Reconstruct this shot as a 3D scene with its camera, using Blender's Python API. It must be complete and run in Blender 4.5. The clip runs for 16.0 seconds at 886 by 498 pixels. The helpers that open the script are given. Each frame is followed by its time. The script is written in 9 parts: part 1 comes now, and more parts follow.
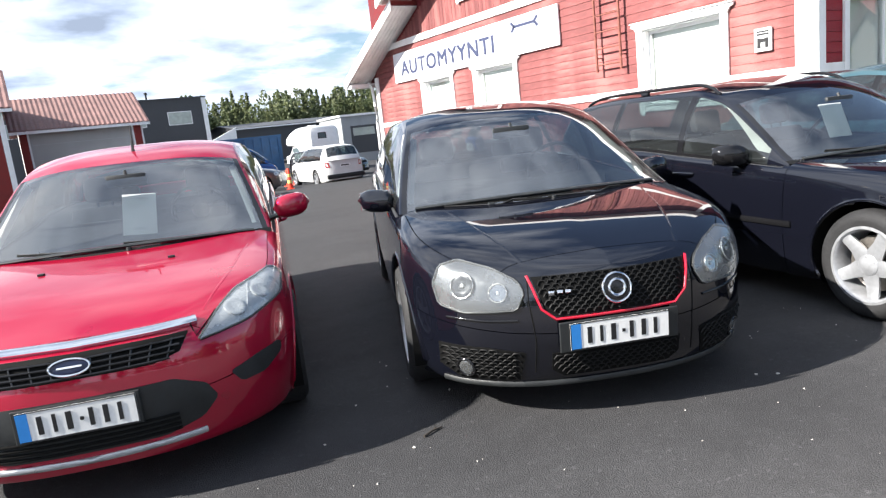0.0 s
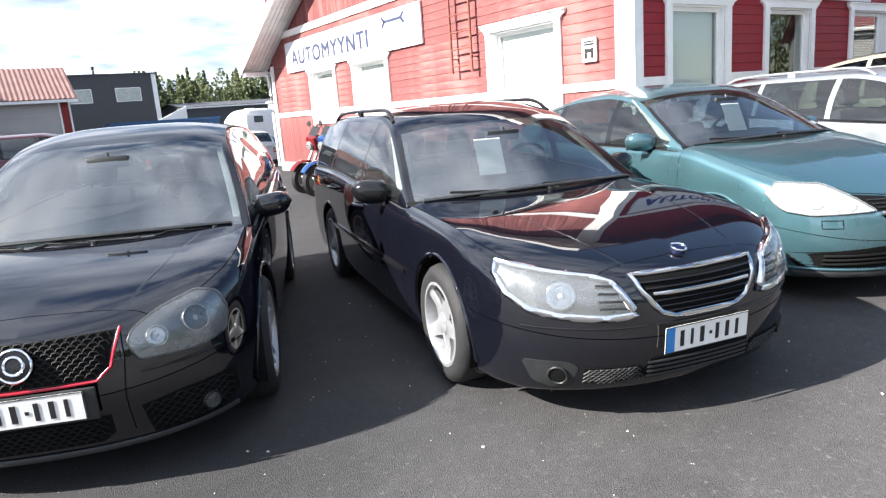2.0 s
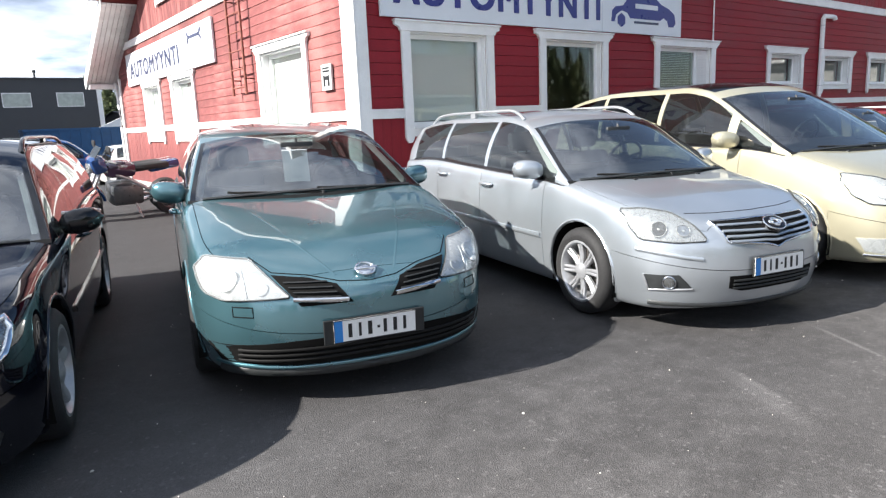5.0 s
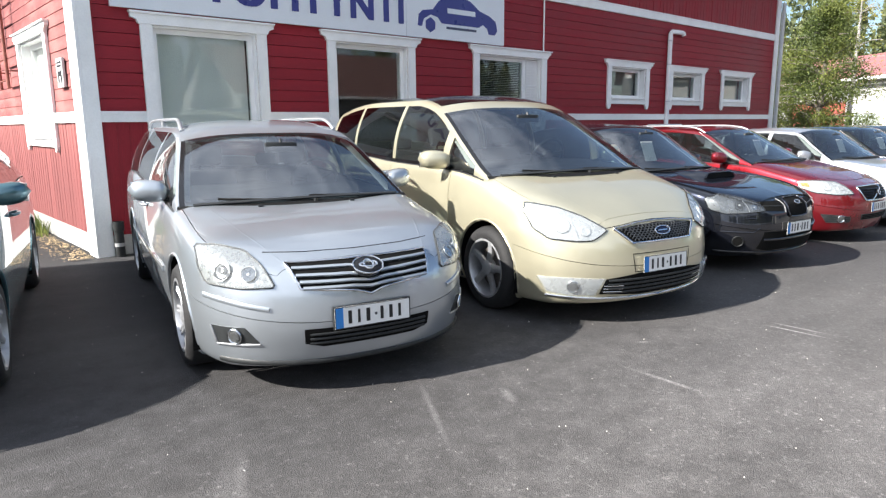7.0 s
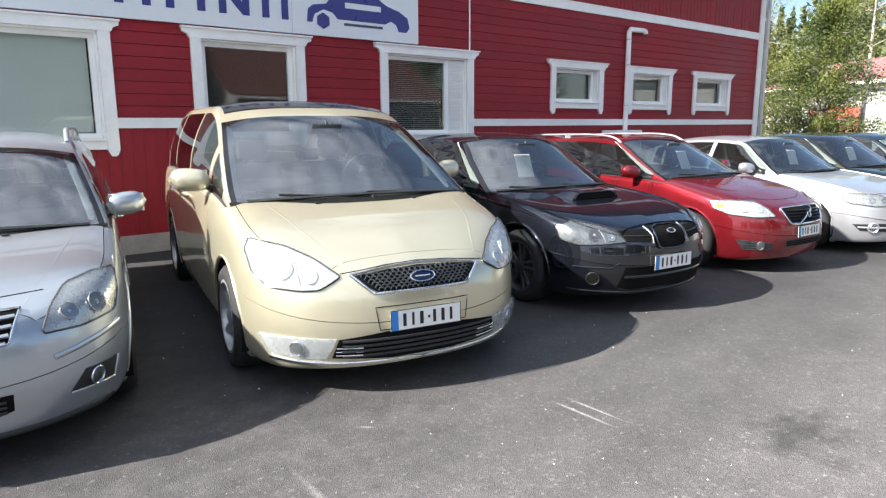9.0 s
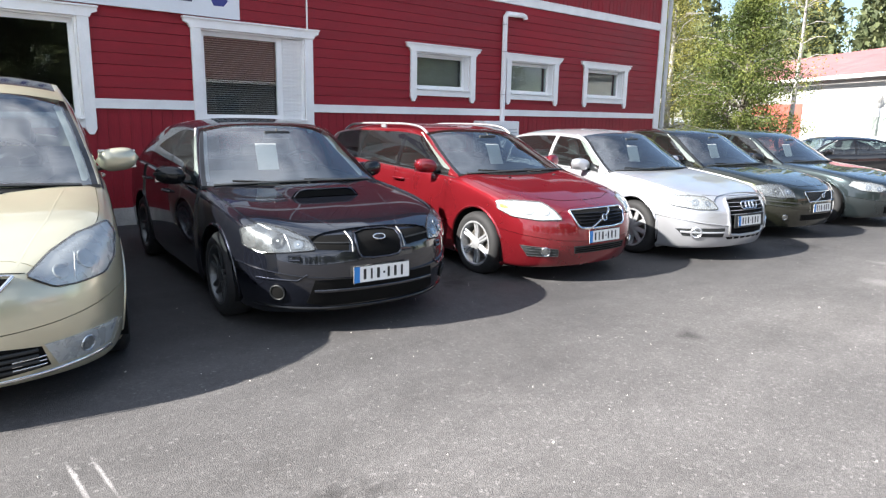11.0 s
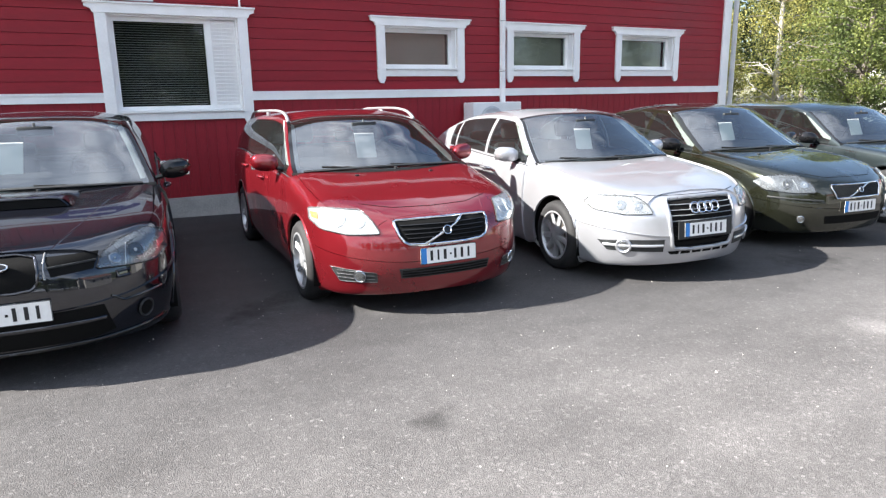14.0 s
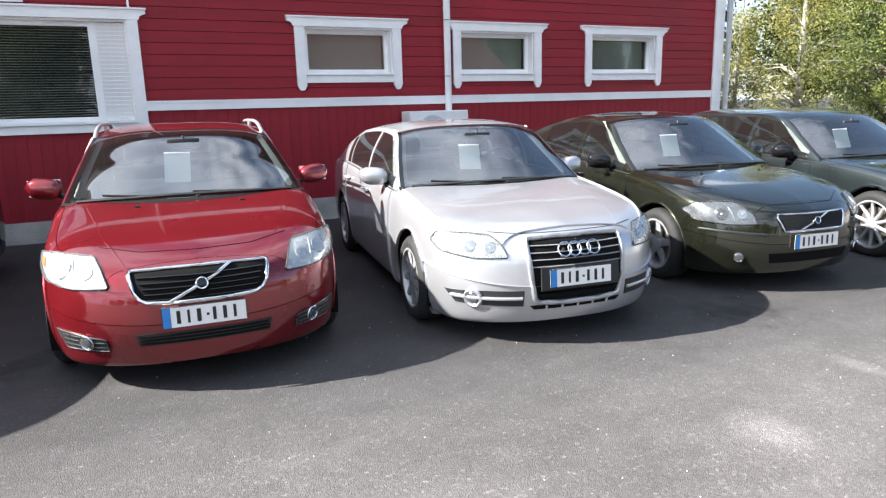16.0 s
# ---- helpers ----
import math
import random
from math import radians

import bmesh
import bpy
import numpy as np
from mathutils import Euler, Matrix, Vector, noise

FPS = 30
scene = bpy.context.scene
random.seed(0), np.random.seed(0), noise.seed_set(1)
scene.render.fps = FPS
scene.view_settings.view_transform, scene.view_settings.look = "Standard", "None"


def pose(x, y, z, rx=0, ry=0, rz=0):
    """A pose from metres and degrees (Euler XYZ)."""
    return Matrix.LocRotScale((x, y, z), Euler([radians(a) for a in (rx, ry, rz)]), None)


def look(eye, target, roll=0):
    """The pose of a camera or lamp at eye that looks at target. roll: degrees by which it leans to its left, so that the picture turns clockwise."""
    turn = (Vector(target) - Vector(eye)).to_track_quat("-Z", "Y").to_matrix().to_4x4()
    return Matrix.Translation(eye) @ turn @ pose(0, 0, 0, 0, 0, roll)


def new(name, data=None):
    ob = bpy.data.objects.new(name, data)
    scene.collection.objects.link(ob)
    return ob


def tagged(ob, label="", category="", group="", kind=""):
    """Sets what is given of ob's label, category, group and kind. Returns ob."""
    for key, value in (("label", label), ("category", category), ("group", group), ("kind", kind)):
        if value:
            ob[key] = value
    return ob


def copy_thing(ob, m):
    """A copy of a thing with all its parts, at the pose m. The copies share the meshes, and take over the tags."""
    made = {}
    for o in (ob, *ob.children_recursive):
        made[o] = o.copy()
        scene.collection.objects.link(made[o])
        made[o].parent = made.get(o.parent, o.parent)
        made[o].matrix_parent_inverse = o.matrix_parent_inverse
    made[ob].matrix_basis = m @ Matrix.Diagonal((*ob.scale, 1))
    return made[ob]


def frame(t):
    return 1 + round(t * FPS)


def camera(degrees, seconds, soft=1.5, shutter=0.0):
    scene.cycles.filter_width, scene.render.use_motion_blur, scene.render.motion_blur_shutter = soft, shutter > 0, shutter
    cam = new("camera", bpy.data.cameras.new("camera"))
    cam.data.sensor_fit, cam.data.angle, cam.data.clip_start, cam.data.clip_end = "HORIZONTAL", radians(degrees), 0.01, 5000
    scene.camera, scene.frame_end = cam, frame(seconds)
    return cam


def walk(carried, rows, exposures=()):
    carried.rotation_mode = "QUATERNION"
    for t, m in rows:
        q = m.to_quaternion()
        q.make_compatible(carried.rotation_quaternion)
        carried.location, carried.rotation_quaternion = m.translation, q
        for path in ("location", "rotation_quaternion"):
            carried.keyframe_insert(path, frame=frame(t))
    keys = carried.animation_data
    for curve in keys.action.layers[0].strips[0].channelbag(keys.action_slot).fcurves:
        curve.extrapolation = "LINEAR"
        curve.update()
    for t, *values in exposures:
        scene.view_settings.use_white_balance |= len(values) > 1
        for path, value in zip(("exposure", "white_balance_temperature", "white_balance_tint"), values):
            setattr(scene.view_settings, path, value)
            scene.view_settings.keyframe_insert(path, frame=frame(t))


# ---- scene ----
cam = camera(67.4, 16.0, 1.3)
PATH = [
    (0, (-9.472, -5.134, 1.331), (-8.443, -3.457, 0.971), -6.3),
    (0.5, (-8.987, -5.339, 1.353), (-7.974, -3.667, 0.93), -6.2),
    (1, (-8.507, -5.587, 1.384), (-7.502, -3.913, 0.952), -5.9),
    (1.5, (-7.958, -5.774, 1.4), (-6.969, -4.091, 0.966), -5.1),
    (2, (-7.415, -6.07, 1.413), (-6.32, -4.448, 1.0), -4.4),
    (2.5, (-6.884, -6.276, 1.413), (-5.701, -4.714, 1.011), -3.6),
    (3, (-6.397, -6.56, 1.422), (-5.075, -5.109, 1.038), -2.7),
    (3.2, (-6.209, -6.64, 1.405), (-4.888, -5.189, 1.019), -2.7),
    (5.3, (-3.878, -7.417, 1.428), (-2.721, -5.825, 1.072), -2.5),
    (5.5, (-3.643, -7.505, 1.447), (-2.474, -5.917, 1.114), -2.6),
    (6, (-3.091, -7.763, 1.456), (-1.866, -6.213, 1.148), -2.5),
    (6.5, (-2.57, -7.935, 1.448), (-1.267, -6.455, 1.111), -1.2),
    (7, (-2.038, -8.085, 1.453), (-0.731, -6.618, 1.082), -0.5),
    (7.5, (-1.517, -8.201, 1.45), (-0.274, -6.686, 1.048), -1.0),
    (8, (-0.962, -8.285, 1.466), (0.32, -6.811, 1.036), -0.7),
    (8.5, (-0.46, -8.389, 1.477), (0.821, -6.913, 1.052), -0.6),
    (9, (0.103, -8.499, 1.514), (1.347, -6.976, 1.148), -0.3),
    (9.5, (0.611, -8.716, 1.524), (1.853, -7.18, 1.21), -0.2),
    (10, (1.209, -8.863, 1.511), (2.467, -7.342, 1.189), 0.4),
    (10.2, (1.437, -8.947, 1.472), (2.747, -7.472, 1.138), 0.5),
    (12.3, (3.476, -9.496, 1.554), (4.709, -7.992, 1.087), 0.1),
    (12.5, (3.695, -9.537, 1.539), (4.901, -8.007, 1.084), -0.4),
    (13, (4.236, -9.547, 1.503), (5.332, -7.938, 1.046), -1.2),
    (13.5, (4.762, -9.558, 1.496), (5.798, -7.907, 1.045), -1.0),
    (14, (5.265, -9.555, 1.479), (6.228, -7.859, 1.036), -1.1),
    (14.5, (5.772, -9.464, 1.477), (6.739, -7.77, 1.031), -1.0),
    (15, (6.243, -9.401, 1.469), (7.157, -7.678, 1.027), -1.7),
    (15.5, (6.721, -9.265, 1.496), (7.571, -7.507, 1.064), -1.4),
    (16, (7.253, -9.249, 1.475), (8.106, -7.49, 1.052), -1.5),
]
walk(cam, [(t, look(eye, target, roll)) for t, eye, target, roll in PATH],
     [(0, 1.54), (0.5, 1.70), (1.0, 1.78), (3.0, 1.68), (5.5, 1.42), (7.0, 1.48), (9.5, 1.70), (12.5, 2.01), (14.5, 2.05), (16, 1.98)])
scene.view_settings.exposure = 1.65

# ---- world and sun ----
SUN = Vector((-1.40, 0.345, 1.0)).normalized()


def make_world():
    world = bpy.data.worlds.new("sky")
    scene.world = world
    world.use_nodes = True
    t = world.node_tree
    t.nodes.clear()
    out = t.nodes.new("ShaderNodeOutputWorld")
    sky = t.nodes.new("ShaderNodeTexSky")
    sky.sky_type = "NISHITA"
    sky.sun_disc = False
    sky.sun_elevation = math.asin(SUN.z)
    sky.sun_rotation = math.atan2(SUN.x, SUN.y) % (2 * math.pi)
    sky.dust_density = 0.6
    sky.ozone_density = 2.0
    coord = t.nodes.new("ShaderNodeTexCoord")
    # clouds lie on a level layer, so they crowd together towards the horizon
    split = t.nodes.new("ShaderNodeSeparateXYZ")
    rise = t.nodes.new("ShaderNodeMath")
    rise.operation = "MAXIMUM"
    rise.inputs[1].default_value = 0.0
    lift = t.nodes.new("ShaderNodeMath")
    lift.inputs[1].default_value = 0.16
    over = t.nodes.new("ShaderNodeMath")
    over.operation = "DIVIDE"
    over.inputs[0].default_value = 1.0
    layer = t.nodes.new("ShaderNodeVectorMath")
    layer.operation = "SCALE"
    stretch = t.nodes.new("ShaderNodeMapping")
    stretch.inputs["Scale"].default_value = (1.0, 1.0, 0.0)
    stretch.inputs["Location"].default_value = (10.8, 12.6, 0.0)
    low = t.nodes.new("ShaderNodeMapRange")
    low.inputs["From Min"].default_value, low.inputs["From Max"].default_value = 0.0, 0.5
    low.inputs["To Min"].default_value, low.inputs["To Max"].default_value = 0.10, 0.0
    dense = t.nodes.new("ShaderNodeMath")
    cloud = t.nodes.new("ShaderNodeTexNoise")
    cloud.inputs["Scale"].default_value = 2.0
    cloud.inputs["Detail"].default_value = 7
    cloud.inputs["Roughness"].default_value = 0.55
    cover = t.nodes.new("ShaderNodeMapRange")
    cover.inputs["From Min"].default_value = 0.46
    cover.inputs["From Max"].default_value = 0.60
    shade = t.nodes.new("ShaderNodeTexNoise")
    shade.inputs["Scale"].default_value = 2.3
    shade.inputs["Detail"].default_value = 5
    tone = t.nodes.new("ShaderNodeMapRange")
    tone.inputs["From Min"].default_value = 0.30
    tone.inputs["From Max"].default_value = 0.70
    tone.inputs["To Min"].default_value = CLOUD_DARK
    tone.inputs["To Max"].default_value = CLOUD_LIGHT
    gain = t.nodes.new("ShaderNodeVectorMath")
    gain.operation = "SCALE"
    gain.inputs["Scale"].default_value = SKY_GAIN
    white = t.nodes.new("ShaderNodeVectorMath")
    white.operation = "SCALE"
    hue = t.nodes.new("ShaderNodeMix")
    hue.data_type = "RGBA"
    hue.inputs["A"].default_value, hue.inputs["B"].default_value = (0.78, 0.94, 1.24, 1), (0.93, 0.98, 1.07, 1)
    mix = t.nodes.new("ShaderNodeMix")
    mix.data_type = "RGBA"
    back = t.nodes.new("ShaderNodeBackground")
    back.inputs["Strength"].default_value = 1.0
    link = t.links.new
    link(coord.outputs["Generated"], split.inputs["Vector"])
    link(split.outputs["Z"], rise.inputs[0])
    link(rise.outputs[0], lift.inputs[0])
    link(lift.outputs[0], over.inputs[1])
    link(coord.outputs["Generated"], layer.inputs[0])
    link(over.outputs[0], layer.inputs["Scale"])
    link(layer.outputs["Vector"], stretch.inputs["Vector"])
    link(rise.outputs[0], low.inputs["Value"])
    link(stretch.outputs["Vector"], cloud.inputs["Vector"])
    link(stretch.outputs["Vector"], shade.inputs["Vector"])
    link(cloud.outputs["Fac"], dense.inputs[0])
    link(low.outputs["Result"], dense.inputs[1])
    # the cloud is thicker towards the sun's side and breaks up eastwards
    side = t.nodes.new("ShaderNodeVectorMath")
    side.operation = "DOT_PRODUCT"
    side.inputs[1].default_value = (-0.985, 0.17, 0.0)
    bank = t.nodes.new("ShaderNodeMapRange")
    bank.inputs["From Min"].default_value, bank.inputs["From Max"].default_value = -1.0, 1.0
    bank.inputs["To Min"].default_value, bank.inputs["To Max"].default_value = -0.25, 0.47
    thick = t.nodes.new("ShaderNodeMath")
    link(coord.outputs["Generated"], side.inputs[0])
    link(side.outputs["Value"], bank.inputs["Value"])
    link(dense.outputs[0], thick.inputs[0])
    link(bank.outputs["Result"], thick.inputs[1])
    link(thick.outputs[0], cover.inputs["Value"])
    link(shade.outputs["Fac"], tone.inputs["Value"])
    blend = t.nodes.new("ShaderNodeMapRange")
    blend.inputs["From Min"].default_value, blend.inputs["From Max"].default_value = 0.35, 0.65
    link(shade.outputs["Fac"], blend.inputs["Value"])
    link(blend.outputs["Result"], hue.inputs["Factor"])
    link(hue.outputs["Result"], white.inputs[0])
    link(sky.outputs["Color"], gain.inputs[0])
    # cloud sides low in the sky are lit more brightly than the bases overhead
    flank = t.nodes.new("ShaderNodeMapRange")
    flank.interpolation_type = "SMOOTHSTEP"
    flank.inputs["From Min"].default_value, flank.inputs["From Max"].default_value = 0.1, 0.75
    flank.inputs["To Min"].default_value, flank.inputs["To Max"].default_value = 1.0, 0.86
    lit = t.nodes.new("ShaderNodeMath")
    lit.operation = "MULTIPLY"
    link(rise.outputs[0], flank.inputs["Value"])
    link(tone.outputs["Result"], lit.inputs[0])
    link(flank.outputs["Result"], lit.inputs[1])
    link(lit.outputs[0], white.inputs["Scale"])
    link(cover.outputs["Result"], mix.inputs["Factor"])
    link(gain.outputs["Vector"], mix.inputs["A"])
    link(white.outputs["Vector"], mix.inputs["B"])
    link(mix.outputs["Result"], back.inputs["Color"])
    link(back.outputs["Background"], out.inputs["Surface"])


SKY_GAIN, CLOUD_DARK, CLOUD_LIGHT = 0.060, 0.21, 0.68
make_world()
sun = new("sun", bpy.data.lights.new("sun", "SUN"))
sun.data.energy, sun.data.angle, sun.data.color = 5.0, radians(0.55), (1.0, 0.955, 0.89)
sun.matrix_world = look((0, 0, 30), Vector((0, 0, 30)) - SUN)

# ---- materials ----
def material(name, color, rough=0.6, metal=0.0, coat=0.0, vary=0.12, scale=6.0, fine=60.0, bump=0.0, bump_scale=120.0,
             island=0.0, piece=0.0, spec=0.5, alt=None, stretch=(1, 1, 1), coat_rough=0.03, rough_vary=0.1, coat_ior=1.5):
    m = bpy.data.materials.new(name)
    m.use_nodes = True
    t = m.node_tree
    b = t.nodes["Principled BSDF"]
    b.inputs["Roughness"].default_value = rough
    b.inputs["Metallic"].default_value = metal
    b.inputs["Coat Weight"].default_value = coat
    b.inputs["Coat Roughness"].default_value = coat_rough
    b.inputs["Coat IOR"].default_value = coat_ior
    b.inputs["Specular IOR Level"].default_value = spec
    link = t.links.new
    coord = t.nodes.new("ShaderNodeTexCoord")
    place = t.nodes.new("ShaderNodeMapping")
    place.inputs["Scale"].default_value = stretch
    link(coord.outputs["Object"], place.inputs["Vector"])
    value = None
    for s, w in ((scale, 1.0), (fine, 0.6)):
        n = t.nodes.new("ShaderNodeTexNoise")
        n.inputs["Scale"].default_value = s
        n.inputs["Detail"].default_value = 5
        link(place.outputs["Vector"], n.inputs["Vector"])
        r = t.nodes.new("ShaderNodeMapRange")
        r.inputs["From Min"].default_value, r.inputs["From Max"].default_value = 0.3, 0.7
        r.inputs["To Min"].default_value, r.inputs["To Max"].default_value = 1 - vary * w, 1 + vary * w
        link(n.outputs["Fac"], r.inputs["Value"])
        if value is None:
            value, first = r.outputs["Result"], n.outputs["Fac"]
        else:
            mul = t.nodes.new("ShaderNodeMath")
            mul.operation = "MULTIPLY"
            link(value, mul.inputs[0])
            link(r.outputs["Result"], mul.inputs[1])
            value = mul.outputs[0]
    for amount, node, socket in ((island, "ShaderNodeNewGeometry", "Random Per Island"), (piece, "ShaderNodeObjectInfo", "Random")):
        if amount:
            g = t.nodes.new(node)
            r = t.nodes.new("ShaderNodeMapRange")
            r.inputs["To Min"].default_value, r.inputs["To Max"].default_value = 1 - amount, 1 + amount
            link(g.outputs[socket], r.inputs["Value"])
            mul = t.nodes.new("ShaderNodeMath")
            mul.operation = "MULTIPLY"
            link(value, mul.inputs[0])
            link(r.outputs["Result"], mul.inputs[1])
            value = mul.outputs[0]
    tint = t.nodes.new("ShaderNodeVectorMath")
    tint.operation = "SCALE"
    link(value, tint.inputs["Scale"])
    if alt:
        mix = t.nodes.new("ShaderNodeMix")
        mix.data_type = "RGBA"
        mix.inputs["A"].default_value, mix.inputs["B"].default_value = (*color, 1), (*alt, 1)
        r = t.nodes.new("ShaderNodeMapRange")
        r.inputs["From Min"].default_value, r.inputs["From Max"].default_value = 0.45, 0.62
        link(first, r.inputs["Value"])
        link(r.outputs["Result"], mix.inputs["Factor"])
        link(mix.outputs["Result"], tint.inputs[0])
    else:
        tint.inputs[0].default_value = color
    link(tint.outputs["Vector"], b.inputs["Base Color"])
    if rough_vary:
        r = t.nodes.new("ShaderNodeMapRange")
        r.inputs["From Min"].default_value, r.inputs["From Max"].default_value = 0.3, 0.7
        r.inputs["To Min"].default_value, r.inputs["To Max"].default_value = max(0, rough - rough_vary), min(1, rough + rough_vary)
        link(first, r.inputs["Value"])
        link(r.outputs["Result"], b.inputs["Roughness"])
    if bump:
        n = t.nodes.new("ShaderNodeTexNoise")
        n.inputs["Scale"].default_value = bump_scale
        n.inputs["Detail"].default_value = 4
        link(place.outputs["Vector"], n.inputs["Vector"])
        u = t.nodes.new("ShaderNodeBump")
        u.inputs["Strength"].default_value = bump
        u.inputs["Distance"].default_value = 0.01
        link(n.outputs["Fac"], u.inputs["Height"])
        link(u.outputs["Normal"], b.inputs["Normal"])
    return m


def glass_material(name, tint, ior=1.5, rough=0.01):
    m = bpy.data.materials.new(name)
    m.use_nodes = True
    t = m.node_tree
    t.nodes.clear()
    out = t.nodes.new("ShaderNodeOutputMaterial")
    clear = t.nodes.new("ShaderNodeBsdfTransparent")
    clear.inputs["Color"].default_value = (*tint, 1)
    shine = t.nodes.new("ShaderNodeBsdfGlossy")
    shine.inputs["Roughness"].default_value = rough
    shine.inputs["Color"].default_value = (1, 1, 1, 1)
    face = t.nodes.new("ShaderNodeLayerWeight")
    face.inputs["Blend"].default_value = 0.5
    bend = t.nodes.new("ShaderNodeMath")
    bend.operation = "POWER"
    bend.inputs[1].default_value = 5.0
    edge = t.nodes.new("ShaderNodeMapRange")
    edge.inputs["To Min"].default_value = ((ior - 1) / (ior + 1)) ** 2
    t.links.new(face.outputs["Facing"], bend.inputs[0])
    t.links.new(bend.outputs[0], edge.inputs["Value"])
    mix = t.nodes.new("ShaderNodeMixShader")
    t.links.new(edge.outputs["Result"], mix.inputs["Fac"])
    t.links.new(clear.outputs["BSDF"], mix.inputs[1])
    t.links.new(shine.outputs["BSDF"], mix.inputs[2])
    t.links.new(mix.outputs["Shader"], out.inputs["Surface"])
    return m


def lens_material(name, milky, m=None, film=(0.68, 0.70, 0.71)):
    """Clear plastic or glass with a thin milky or dusty film."""
    m = m or glass_material(name, (0.93, 0.95, 0.95), 1.5, 0.03)
    t = m.node_tree
    out = [n for n in t.nodes if n.type == "OUTPUT_MATERIAL"][0]
    old = out.inputs["Surface"].links[0].from_socket
    haze = t.nodes.new("ShaderNodeBsdfDiffuse")
    haze.inputs["Color"].default_value = (*film, 1)
    mix = t.nodes.new("ShaderNodeMixShader")
    mix.inputs["Fac"].default_value = milky
    t.links.new(old, mix.inputs[1])
    t.links.new(haze.outputs["BSDF"], mix.inputs[2])
    t.links.new(mix.outputs["Shader"], out.inputs["Surface"])
    return m


def paint(name, color, metal=0.0, rough=0.35, vary=0.05):
    return material(name, color, rough, metal, coat=1.0, spec=0.0, vary=vary, scale=2.5, fine=400.0, rough_vary=0.05, coat_rough=0.025, coat_ior=1.72)


